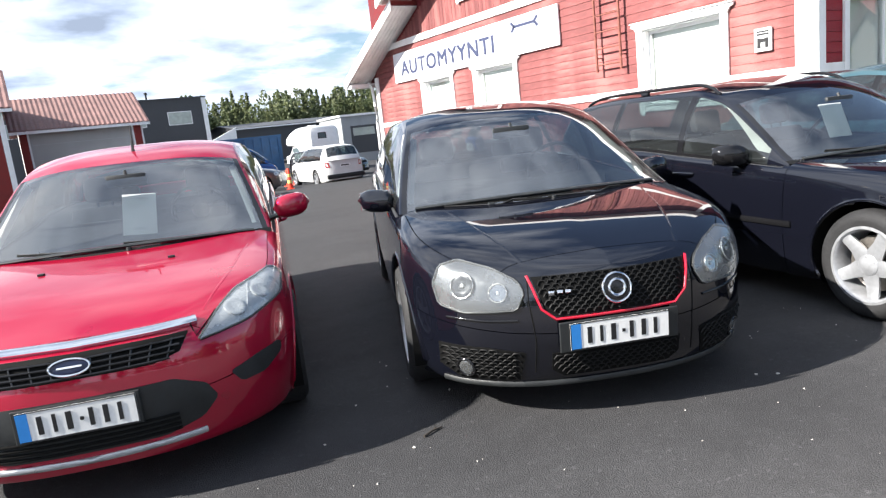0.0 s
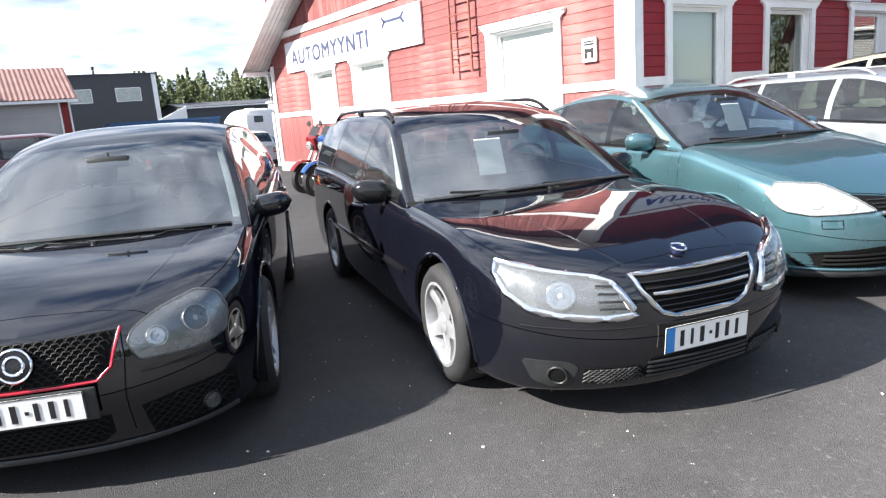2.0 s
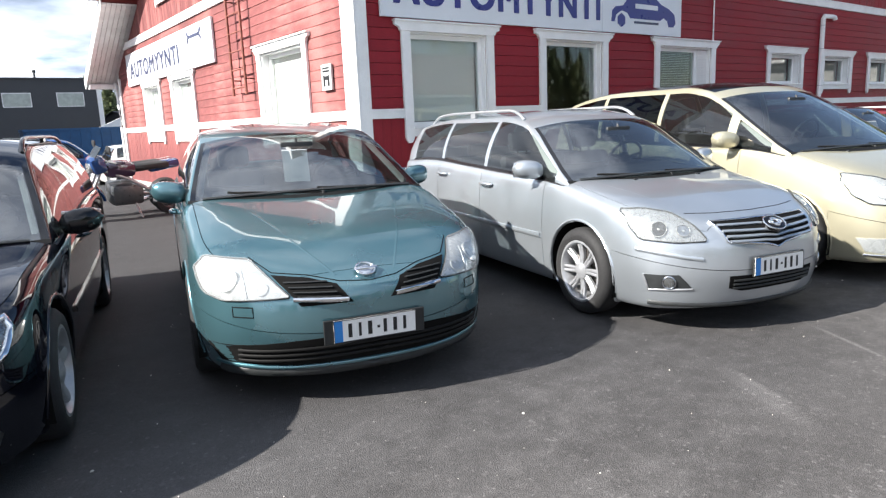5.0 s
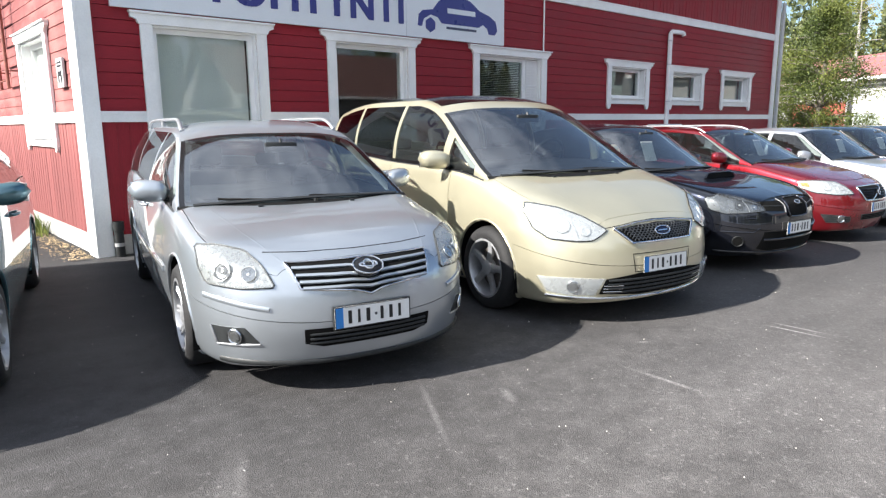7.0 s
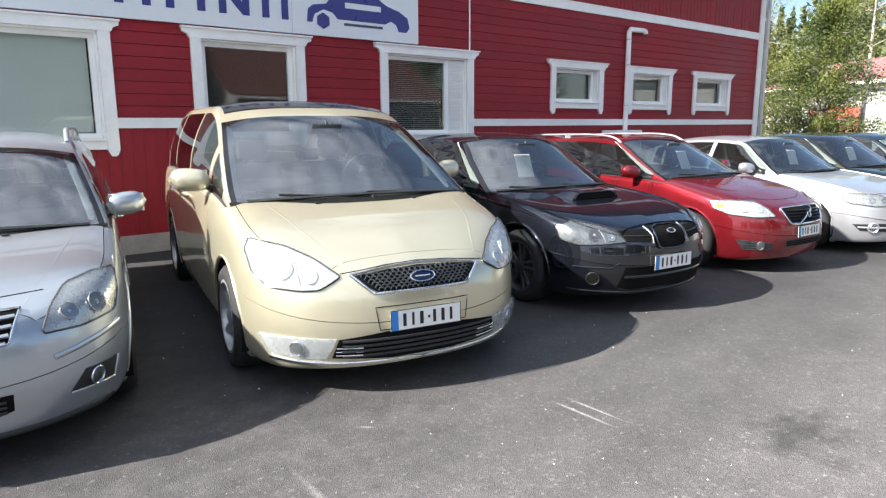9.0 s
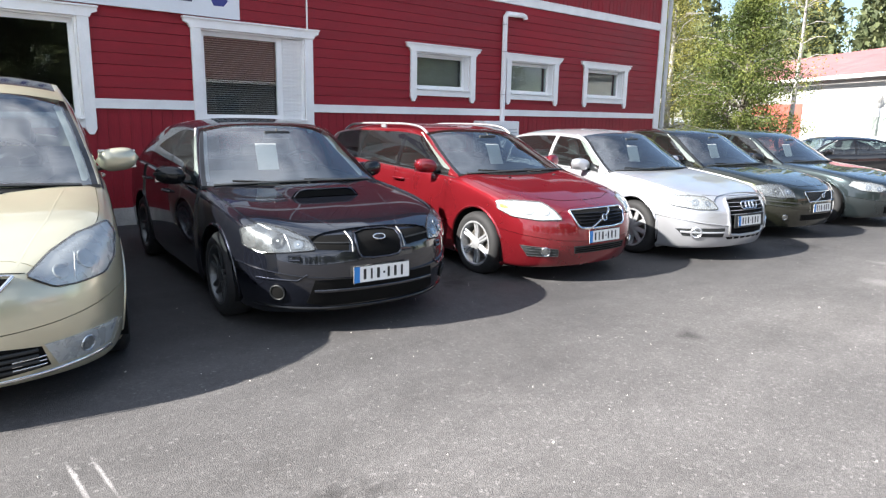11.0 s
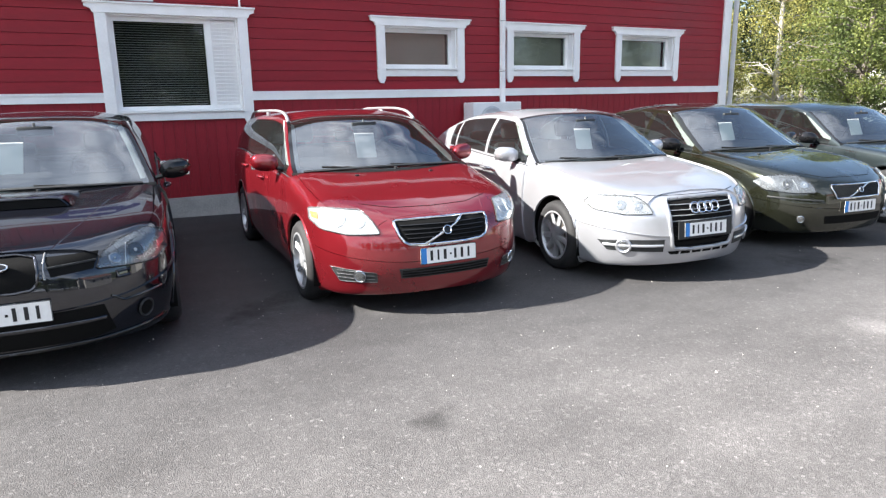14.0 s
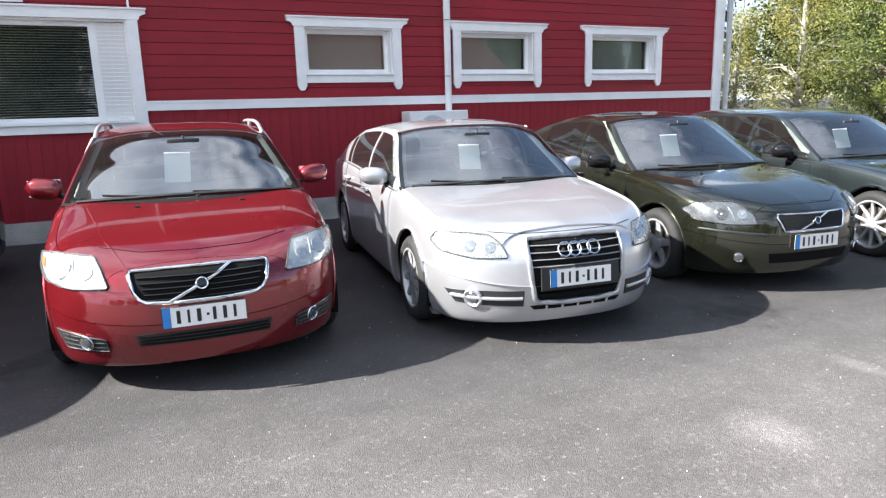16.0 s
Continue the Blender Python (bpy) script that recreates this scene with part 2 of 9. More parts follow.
M = dict(
    rubber=material("tyre_rubber", (0.014, 0.014, 0.015), 0.75, vary=0.3, scale=9, bump=0.3),
    plastic=material("black_plastic", (0.016, 0.018, 0.019), 0.5, vary=0.2, scale=14, bump=0.12, bump_scale=300),
    gloss_black=material("gloss_black", (0.008, 0.008, 0.009), 0.12, vary=0.1, rough_vary=0.03),
    wiper_black=material("wiper_black", (0.008, 0.008, 0.008), 0.6, vary=0.2, spec=0.2),
    void=material("dark_recess", (0.006, 0.006, 0.006), 0.8, vary=0.2, spec=0.1),
    cabin=material("cabin_trim", (0.026, 0.027, 0.03), 0.7, vary=0.2, scale=8, bump=0.15),
    headlining=material("cream_pillar_trim", (0.66, 0.65, 0.61), 0.85, vary=0.1, scale=10, bump=0.1, bump_scale=200),
    seat=material("seat_cloth", (0.034, 0.034, 0.037), 0.9, vary=0.25, scale=12, bump=0.25, bump_scale=250),
    chrome=material("chrome", (0.75, 0.76, 0.78), 0.12, 1.0, vary=0.04, rough_vary=0.05),
    alloy=material("silver_alloy", (0.42, 0.43, 0.45), 0.36, 0.6, vary=0.1, scale=18),
    alloy_dark=material("dark_alloy", (0.11, 0.115, 0.12), 0.35, 0.7, vary=0.15, scale=18),
    steel=material("brushed_steel", (0.35, 0.34, 0.33), 0.4, 0.9, vary=0.15, scale=20),
    reflector=material("lamp_reflector", (0.47, 0.47, 0.46), 0.3, 0.75, vary=0.1, scale=30, rough_vary=0.1),
    lamp_white=material("bright_lamp_housing", (0.47, 0.48, 0.485), 0.28, 0.4, vary=0.08, scale=12, rough_vary=0.1),
    lamp_mid=material("grey_lamp_housing", (0.20, 0.205, 0.21), 0.25, 0.8, vary=0.08, scale=12, rough_vary=0.1),
    lamp_bowl=material("lamp_bowl_mirror", (0.42, 0.43, 0.44), 0.12, 0.95, vary=0.1, scale=40, rough_vary=0.06),
    lamp_dark=material("smoked_lamp_bowl", (0.09, 0.093, 0.097), 0.2, 0.8, vary=0.15, scale=30),
    amber=material("amber_lens", (0.65, 0.22, 0.03), 0.2, vary=0.1),
    red_lens=material("red_lens", (0.35, 0.01, 0.012), 0.15, coat=1, vary=0.1),
    plate=material("plate_white", (0.8, 0.8, 0.78), 0.35, vary=0.05, scale=10),
    plate_blue=material("plate_blue", (0.03, 0.22, 0.60), 0.35, vary=0.05),
    ink=material("black_ink", (0.012, 0.012, 0.013), 0.5, vary=0.1),
    paper=material("white_paper", (0.55, 0.57, 0.565), 0.8, vary=0.03),
    print_grey=material("grey_print", (0.48, 0.49, 0.50), 0.8, vary=0.1),
    disc_steel=material("brake_disc", (0.22, 0.2, 0.18), 0.45, 0.8, vary=0.25, scale=20),
    screen=lens_material("", 0.014, glass_material("windscreen_glass", (0.46, 0.52, 0.53), 2.9), (0.5, 0.5, 0.49)),
    side_glass=lens_material("", 0.012, glass_material("side_glass", (0.30, 0.36, 0.36), 1.85), (0.5, 0.5, 0.49)),
    dark_glass=glass_material("privacy_glass", (0.07, 0.075, 0.08), 1.55),
    lens=lens_material("clear_lens", 0.07),
    lens_milky=lens_material("milky_lens", 0.15),
    lens_clean=lens_material("clean_lens", 0.015),
    window_glass=glass_material("window_glass", (0.85, 0.88, 0.87), 1.52),
    white_wood=material("white_painted_wood", (0.88, 0.88, 0.87), 0.5, vary=0.06, scale=3, bump=0.15, bump_scale=60, stretch=(1, 1, 1)),
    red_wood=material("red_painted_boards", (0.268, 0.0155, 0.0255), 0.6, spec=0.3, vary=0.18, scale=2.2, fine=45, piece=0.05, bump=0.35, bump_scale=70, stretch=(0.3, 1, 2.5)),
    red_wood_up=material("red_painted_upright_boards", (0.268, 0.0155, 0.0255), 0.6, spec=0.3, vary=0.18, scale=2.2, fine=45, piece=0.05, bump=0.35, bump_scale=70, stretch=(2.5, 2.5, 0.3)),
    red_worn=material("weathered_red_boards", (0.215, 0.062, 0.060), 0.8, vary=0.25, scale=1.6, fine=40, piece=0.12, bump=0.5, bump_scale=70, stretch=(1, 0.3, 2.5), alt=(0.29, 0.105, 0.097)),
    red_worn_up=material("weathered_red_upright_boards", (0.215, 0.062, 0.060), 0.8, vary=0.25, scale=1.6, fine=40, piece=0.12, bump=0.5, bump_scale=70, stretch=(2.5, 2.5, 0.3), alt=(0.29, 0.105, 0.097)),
    backing=material("dark_red_backing", (0.13, 0.009, 0.013), 0.8, vary=0.15),
    concrete=material("plinth_concrete", (0.42, 0.41, 0.39), 0.85, vary=0.22, scale=3, bump=0.4, bump_scale=50),
    sign_white=material("sign_white", (0.75, 0.78, 0.82), 0.35, vary=0.03, scale=1.5),
    sign_blue=material("sign_blue", (0.035, 0.04, 0.22), 0.35, vary=0.05),
    sign_grey=material("sign_faded_blue", (0.045, 0.055, 0.11), 0.4, vary=0.08),
    iron=material("rusty_ladder_paint", (0.22, 0.07, 0.05), 0.6, vary=0.3, scale=15),
    galv=material("grey_galvanised", (0.5, 0.51, 0.52), 0.45, 0.5, vary=0.12, scale=6),
    blind=material("white_blind", (0.84, 0.84, 0.81), 0.6, vary=0.04),
    curtain=material("grey_curtain", (0.20, 0.20, 0.185), 0.9, vary=0.15, scale=2),
    # near-black for every room surface, standing in for the unlit shop's dimness
    room_shade=material("room_shade", (0.03, 0.032, 0.034), 0.9, vary=0.2, scale=1.5),
)

# ---- building tools ----
def link_mesh(name, bm, mats, parent=None, smooth=0.0):
    me = bpy.data.meshes.new(name)
    bm.to_mesh(me)
    bm.free()
    for m in mats if isinstance(mats, (list, tuple)) else [mats]:
        me.materials.append(m)
    if smooth:
        me.shade_smooth()
        me.set_sharp_from_angle(angle=radians(smooth))
    ob = new(name, me)
    ob.parent = parent
    return ob


def part(name, bm, mat, parent, label="", smooth=0.0):
    ob = link_mesh(name, bm, mat, parent, smooth)
    return tagged(ob, label) if label else ob


def thing(name, label, category, m=None, group="", kind=""):
    ob = new(name)
    ob.empty_display_size = 0.2
    if m is not None:
        ob.matrix_world = m
    return tagged(ob, label, category, group, kind)


def share(name, mesh, parent, m):
    ob = new(name, mesh)
    ob.parent = parent
    ob.matrix_basis = m
    return ob


def add_box(bm, lo, hi, m=None, bevel=0.0):
    made = bmesh.ops.create_cube(bm, size=1.0)["verts"]
    lo, hi = Vector(lo), Vector(hi)
    for v in made:
        v.co = Vector(((lo.x + hi.x) / 2 + v.co.x * (hi.x - lo.x), (lo.y + hi.y) / 2 + v.co.y * (hi.y - lo.y), (lo.z + hi.z) / 2 + v.co.z * (hi.z - lo.z)))
    if bevel:
        edges = {e for v in made for e in v.link_edges}
        r = bmesh.ops.bevel(bm, geom=list(edges), offset=bevel, segments=2, affect="EDGES", profile=0.5)
        made = list({v for f in r["faces"] for v in f.verts} | {v for v in made if v.is_valid})
    if m is not None:
        for v in made:
            v.co = m @ v.co
    return made


def box(lo, hi, m=None, bevel=0.0):
    bm = bmesh.new()
    add_box(bm, lo, hi, m, bevel)
    return bm


def add_tube(bm, pts, radius, sides=6, closed=False, flat=1.0, caps=True):
    """A tube along a line of points; flat squeezes it in height."""
    pts = [Vector(p) for p in pts]
    n = len(pts)
    rings = []
    up0 = Vector((0, 0, 1))
    for i, p in enumerate(pts):
        a = pts[(i - 1) % n] if closed or i else p
        b = pts[(i + 1) % n] if closed or i < n - 1 else p
        d = (b - a)
        if d.length < 1e-9:
            d = Vector((0, 1, 0))
        d.normalize()
        side = d.cross(up0)
        if side.length < 0.05:
            side = d.cross(Vector((0, 1, 0)))
        side.normalize()
        up = side.cross(d).normalized()
        r = radius[i] if isinstance(radius, (list, tuple)) else radius
        rings.append([bm.verts.new(p + side * (r * math.cos(2 * math.pi * k / sides)) + up * (r * flat * math.sin(2 * math.pi * k / sides))) for k in range(sides)])
    for i in range(n if closed else n - 1):
        a, b = rings[i], rings[(i + 1) % n]
        for k in range(sides):
            bm.faces.new((a[k], a[(k + 1) % sides], b[(k + 1) % sides], b[k]))
    if caps and not closed:
        bm.faces.new(rings[0][::-1])
        bm.faces.new(rings[-1])


def tube(pts, radius, sides=6, closed=False, flat=1.0):
    bm = bmesh.new()
    add_tube(bm, pts, radius, sides, closed, flat)
    return bm


def add_lathe(bm, profile, steps=40, axis="x", m=None, closed=False):
    """Turns (radius, along) points round an axis."""
    rings = []
    for k in range(steps):
        a = 2 * math.pi * k / steps
        ring = []
        for r, s in profile:
            c, d = r * math.cos(a), r * math.sin(a)
            co = Vector((s, c, d)) if axis == "x" else Vector((c, s, d)) if axis == "y" else Vector((c, d, s))
            ring.append(bm.verts.new(m @ co if m is not None else co))
        rings.append(ring)
    n = len(profile)
    for k in range(steps):
        a, b = rings[k], rings[(k + 1) % steps]
        for i in range(n if closed else n - 1):
            j = (i + 1) % n
            bm.faces.new((a[i], a[j], b[j], b[i]))


def lathe(profile, steps=40, axis="x", m=None, closed=False):
    bm = bmesh.new()
    add_lathe(bm, profile, steps, axis, m, closed)
    bmesh.ops.remove_doubles(bm, verts=bm.verts, dist=1e-5)
    bmesh.ops.recalc_face_normals(bm, faces=bm.faces)
    return bm


def add_prism(bm, outline, depth, m=None):
    """A flat outline in x, z, thickened along y from 0 to depth."""
    a = [bm.verts.new((x, 0, z)) for x, z in outline]
    b = [bm.verts.new((x, depth, z)) for x, z in outline]
    n = len(outline)
    bm.faces.new(a)
    bm.faces.new(b[::-1])
    for i in range(n):
        bm.faces.new((a[i], b[i], b[(i + 1) % n], a[(i + 1) % n]))
    if m is not None:
        for v in a + b:
            v.co = m @ v.co


def prism(outline, depth, m=None):
    bm = bmesh.new()
    add_prism(bm, outline, depth, m)
    bmesh.ops.recalc_face_normals(bm, faces=bm.faces)
    return bm


def pchip(points):
    """A smooth curve through points that does not overshoot."""
    x = np.array([p[0] for p in points], float)
    y = np.array([p[1] for p in points], float)
    h, d = np.diff(x), np.diff(y) / np.diff(x)
    s = np.zeros(len(x))
    for i in range(1, len(x) - 1):
        if d[i - 1] * d[i] > 0:
            w1, w2 = 2 * h[i] + h[i - 1], h[i] + 2 * h[i - 1]
            s[i] = (w1 + w2) / (w1 / d[i - 1] + w2 / d[i])
    s[0], s[-1] = d[0], d[-1]

    def curve(v):
        v = min(max(v, x[0]), x[-1])
        i = min(int(np.searchsorted(x, v, side="right")) - 1, len(h) - 1)
        i = max(i, 0)
        t = (v - x[i]) / h[i]
        return float((2 * t**3 - 3 * t**2 + 1) * y[i] + (t**3 - 2 * t**2 + t) * h[i] * s[i] + (-2 * t**3 + 3 * t**2) * y[i + 1] + (t**3 - t**2) * h[i] * s[i + 1])

    return curve


def chaikin(pts, times=2, closed=False):
    for _ in range(times):
        out = [] if closed else [pts[0]]
        n = len(pts)
        for i in range(n if closed else n - 1):
            a, b = pts[i], pts[(i + 1) % n]
            out.append(tuple(0.75 * p + 0.25 * q for p, q in zip(a, b)))
            out.append(tuple(0.25 * p + 0.75 * q for p, q in zip(a, b)))
        if not closed:
            out.append(pts[-1])
        pts = out
    return pts


def resample(pts, step, closed=False):
    out = []
    n = len(pts)
    for i in range(n if closed else n - 1):
        a, b = np.array(pts[i], float), np.array(pts[(i + 1) % n], float)
        k = max(1, int(math.ceil(np.linalg.norm(b - a) / step)))
        out += [tuple(a + (b - a) * j / k) for j in range(k)]
    if not closed:
        out.append(tuple(pts[-1]))
    return out

# ---- cars: nose at y = 0 and facing -y, wheels on z = 0 ----
from mathutils.bvhtree import BVHTree


class Car:
    def __init__(self, name, label, m, group, spec):
        self.k = spec
        self.root = thing(name, label, "car", m, group)
        self.paint = spec["paint"]
        self.hw, self.L = spec["W"] / 2, spec["L"]
        self.hood = pchip(spec["hood"])
        self.belt = pchip(spec["belt"])
        self.roof = pchip(spec["roof"])
        self.nose = pchip(spec.get("nose", [(0.1, 0.10), (0.25, 0.03), (0.42, 0.0), (0.55, 0.01), (0.68, 0.05), (0.8, 0.13), (1.2, 0.3)]))
        self.n, self.rf, self.rt = spec.get("n", 2.5), spec.get("rf", 0.8), spec.get("rt", 0.5)
        self.fa = spec["fa"]
        self.ra = spec["fa"] + spec["wb"]
        self.r = spec["r"]
        self.rise = spec.get("rise", 0.0)
        self.tub()
        self.cabin()
        self.wheels()
        self.interior()

    def plan(self, y):
        w = self.hw
        mid = self.L * 0.5
        w *= 1 - 0.035 * ((y - mid) / mid) ** 2
        if y < self.rf:
            w *= max(0.0, 1 - (1 - y / self.rf) ** self.n) ** (1 / self.n)
        d = self.L - y
        if d < self.rt:
            w *= max(0.0, 1 - (1 - d / self.rt) ** 2.8) ** (1 / 2.8)
        return w

    def tub(self):
        k = self.k
        n = self.n
        ys = [self.rf * (1 - math.cos(a) ** (2 / n)) for a in np.linspace(0, math.pi / 2, 30)]
        ys = sorted(set(round(y, 4) for y in ys))
        y = ys[-1]
        while y < self.L - self.rt - 0.05:
            y += 0.045
            ys.append(y)
        ys += [self.L - self.rt * (1 - math.cos(a) ** (2 / 2.8)) for a in np.linspace(math.pi / 2, 0, 18)]
        ys = [y for i, y in enumerate(ys) if i == 0 or y > ys[i - 1] + 1e-4]
        cowl, deck = k["cowl"], k.get("deck", self.L)
        clear = k.get("clear", 0.15)
        rows = []
        for y in ys:
            p, zs = self.plan(y), self.belt(y)
            zt = self.hood(y) if y < cowl + 0.02 else zs - 0.03
            if y > deck:
                zt = k["deck_z"] + zs - self.belt(deck)
            zb = clear + 0.03 * max(0, 1 - y / 0.35) + 0.10 * max(0, 1 - (self.L - y) / 0.4)
            h = zs - zb
            pts = [(0, zb + 0.02), (0.78 * p, zb + 0.01), (0.93 * p, zb), (0.975 * p, zb + 0.10), (p, zb + 0.42 * h), (p * 0.997, zb + 0.66 * h), (0.975 * p, zs - 0.10 * h),
                   (0.94 * p, zs), (0.79 * p, zs + 0.68 * (zt - zs) + 0.004), (0.50 * p, zs + 0.91 * (zt - zs)), (0, zt)]
            pts = chaikin(pts, 2)
            row = []
            for x, z in pts:
                fall = max(0.0, 1 - y / 0.6) ** 1.5
                back = max(0.0, 1 - (self.L - y) / 0.3)
                row.append(Vector((x, y + self.nose(z) * fall - 0.10 * back * max(0, z - 0.6), z)))
            rows.append(row)
        nr = len(rows[0])
        self.ys, self.nr = ys, nr
        doors = k["doors"]

        def kind(i, j, z):
            y = (ys[i] + ys[i + 1]) / 2
            top = j >= nr - 15
            if top and cowl + 0.02 < y < deck:
                return "deck"
            if j >= nr - 13 and k.get("bonnet_front", 0.12) < y < cowl + 0.02:
                return "bonnet"
            if y < k.get("bumper_end", 0.62) and j < k.get("bumper_row", 20):
                return "front_bumper"
            if 8 <= j < nr - 15:
                for d, (a, b) in enumerate(doors):
                    if a < y < b:
                        return "door_%d" % d
            return "body"

        groups = {}
        for i in range(len(ys) - 1):
            for j in range(nr - 1):
                kd = kind(i, j, 0)
                for side in (1, -1):
                    key = kd if not kd.startswith("door") else kd + ("r" if side > 0 else "l")
                    groups.setdefault(key, []).append((i, j, side))
        full = bmesh.new()
        hung = []
        arch = self.r + k.get("arch_gap", 0.045)
        for key, cells in groups.items():
            bm = bmesh.new()
            vs = {}

            def vert(i, j, s):
                c = rows[i][j]
                q = (i, j, s if c.x > 1e-5 else 1)
                if q not in vs:
                    vs[q] = bm.verts.new((c.x * s, c.y, c.z))
                return vs[q]

            for i, j, s in cells:
                f = [vert(i, j, s), vert(i, j + 1, s), vert(i + 1, j + 1, s), vert(i + 1, j, s)]
                f = list(dict.fromkeys(f))
                if len(f) > 2:
                    try:
                        bm.faces.new(f if s < 0 else f[::-1])
                    except ValueError:
                        pass
            if key != "deck":
                full_copy(bm, full)
            for ay in (self.fa, self.ra):
                self.cut_arch(bm, ay, self.r, arch)
            bmesh.ops.recalc_face_normals(bm, faces=bm.faces)
            mat, label = self.paint, ""
            nm = key.rstrip("lr")
            if key == "deck":
                mat = M["cabin"]
                nm = "cabin_floor"
            elif key.startswith("door"):
                nm = "door"
            if not bm.faces:
                bm.free()
                continue
            if key != "deck":
                panel_edges(bm)
            ob = part(nm, bm, mat, self.root, label, 50)
            if key.startswith("door"):
                hung.append((ob, key))
        bmesh.ops.recalc_face_normals(full, faces=full.faces)
        self.skin = BVHTree.FromBMesh(full)
        full.free()
        for ob, key in hung:
            self.handle(ob, key)
        for ay in (self.fa, self.ra):
            for s in (1, -1):
                bm = bmesh.new()
                prof = [(0.02, self.hw - 0.34), (arch + 0.01, self.hw - 0.34), (arch + 0.01, self.hw - 0.03)]
                add_lathe(bm, prof, 36, "x", Matrix.Translation((0, ay, self.r)) @ Matrix.Diagonal((s, 1, 1, 1)))
                bmesh.ops.delete(bm, geom=[f for f in bm.faces if f.calc_center_median().z < 0.2], context="FACES")
                part("wheel_arch_liner", bm, M["void"], self.root)
        for ay in (self.fa, self.ra):
            for s in (1, -1):
                lip = []
                for a in np.linspace(radians(-14), radians(194), 30):
                    p = self.side(ay + (arch + 0.012) * math.cos(a), self.r + (arch + 0.012) * math.sin(a), s, -0.004)
                    if p is not None:
                        lip.append(p)
                if len(lip) > 6:
                    part("wheel_arch_lip", tube(lip, 0.011, 6), self.paint, self.root, "", 60)
        # underside between and beside the wheels
        z = k.get("clear", 0.16) + 0.05
        a, b = self.fa, self.ra
        bm = box((-self.hw + 0.36, 0.32, z), (self.hw - 0.36, k["L"] - 0.3, z + 0.02))
        add_box(bm, (-self.hw + 0.07, a + arch + 0.03, z + 0.004), (self.hw - 0.07, b - arch - 0.03, z + 0.024))
        part("underbody", bm, M["void"], self.root)

    def cut_arch(self, bm, ay, az, r):
        low = self.hw * 0.5
        kill = []
        for f in bm.faces:
            c = f.calc_center_median()
            if abs(c.x) > low and all((v.co.y - ay) ** 2 + (v.co.z - az) ** 2 < r * r and abs(v.co.x) > low * 0.9 for v in f.verts):
                kill.append(f)
        if not kill:
            return
        bmesh.ops.delete(bm, geom=kill, context="FACES")
        for v in bm.verts:
            dy, dz = v.co.y - ay, v.co.z - az
            d = math.hypot(dy, dz)
            if abs(v.co.x) > low and 1e-4 < d < r:
                v.co.y, v.co.z = ay + dy * r / d, az + dz * r / d

    def handle(self, door, key):
        d = int(key[5])
        a, b = self.k["doors"][d]
        s = 1 if key.endswith("r") else -1
        y, z = b - 0.12, self.belt(b) - self.k.get("handle_drop", 0.14)
        hit = self.side(y, z, s)
        if hit:
            bm = bmesh.new()
            pts = [(0.004 * s, -0.10, 0), (0.035 * s, -0.085, 0.004), (0.042 * s, 0, 0.006), (0.035 * s, 0.085, 0.004), (0.004 * s, 0.10, 0)]
            add_tube(bm, [hit + Vector(p) for p in chaikin(pts, 1)], 0.014, 8, flat=0.9)
            part("handle", bm, self.k.get("handle_mat", self.paint), door, "", 60)

    def cabin(self):
        k = self.k
        y0, y1 = k["roof"][0][0], k["roof"][-1][0]
        head, rear0 = k["header"], k["rear_glass"][0]
        rear1 = k["rear_glass"][1]
        ys = list(np.arange(y0, y1, 0.035)) + [y1]
        ys += [head, rear0, rear1] + [v for w in k["windows"] for v in w]
        fine = np.linspace(max(rear0 - 0.05, y0), y1, 24)
        ys = sorted(set(round(float(v), 3) for v in list(ys) + list(fine)))
        ys = [v for i, v in enumerate(ys) if i == 0 or v - ys[i - 1] > 0.004]
        tum = k.get("tumble", 0.40)
        drop = pchip(k.get("drop", [(y0, 0.0), (y0 + 0.2, 0.03), (head, 0.055), (rear0, 0.06), (y1, 0.03)]))
        bow = pchip(k.get("bow", [(y0, 0.20), (head, 0.13), (head + 0.7, 0.0), (rear0 - 0.2, 0.0), (rear1, -0.10), (y1 + 0.01, -0.12)]))
        shear = pchip(k.get("shear", [(y0, 0), (head, 0.0), (y1, 0.0)]))
        side_t = [0, 0.05, 0.18, 0.34, 0.5, 0.66, 0.8, 0.92, 1.0]
        top_u = [0.015, 0.035, 0.055, 0.14, 0.28, 0.42, 0.56, 0.7, 0.85, 1.0]
        grid = []
        for y in ys:
            zb, zr = self.belt(y) - 0.012, self.roof(y)
            xb = self.plan(min(max(y, self.rf * 0.8), self.L - 0.12)) * k.get("belt_in", 0.925)
            za = max(zb + 0.002, zr - drop(y))
            h = za - zb
            xa = xb - tum * h - 0.10 * h * h
            row = []
            for t in side_t:
                row.append(Vector((xb + (xa - xb) * t + 0.075 * h * math.sin(math.pi * t), y + shear(y) * t, zb + h * t)))
            for u in top_u:
                x = xa * (1 - u)
                row.append(Vector((x, y + shear(y) * (1 - u) ** 6 - bow(y) * (1 - (x / xa) ** 2), za + (max(zr, za + 0.001) - za) * (1 - (1 - u) ** 3.2))))
            grid.append(row)
        ns, nr = len(side_t), len(grid[0])
        self.grid, self.cys = grid, ys

        def kind(i, j):
            y = (ys[i] + ys[i + 1]) / 2
            if j < ns - 1:
                for w, (a, b) in enumerate(k["windows"]):
                    if a < y < b and 1 <= j < ns - 2:
                        tall = grid[i][ns - 1].z - grid[i][0].z
                        if tall > 0.06:
                            return "side_window_%d" % w
                if k["windows"][0][0] - 0.05 < y < k["windows"][-1][1] + 0.03 and j < ns - 2:
                    if j == 0:
                        return "window_trim"
                    if y > k["windows"][0][1]:
                        return "pillar"
                return "roof"
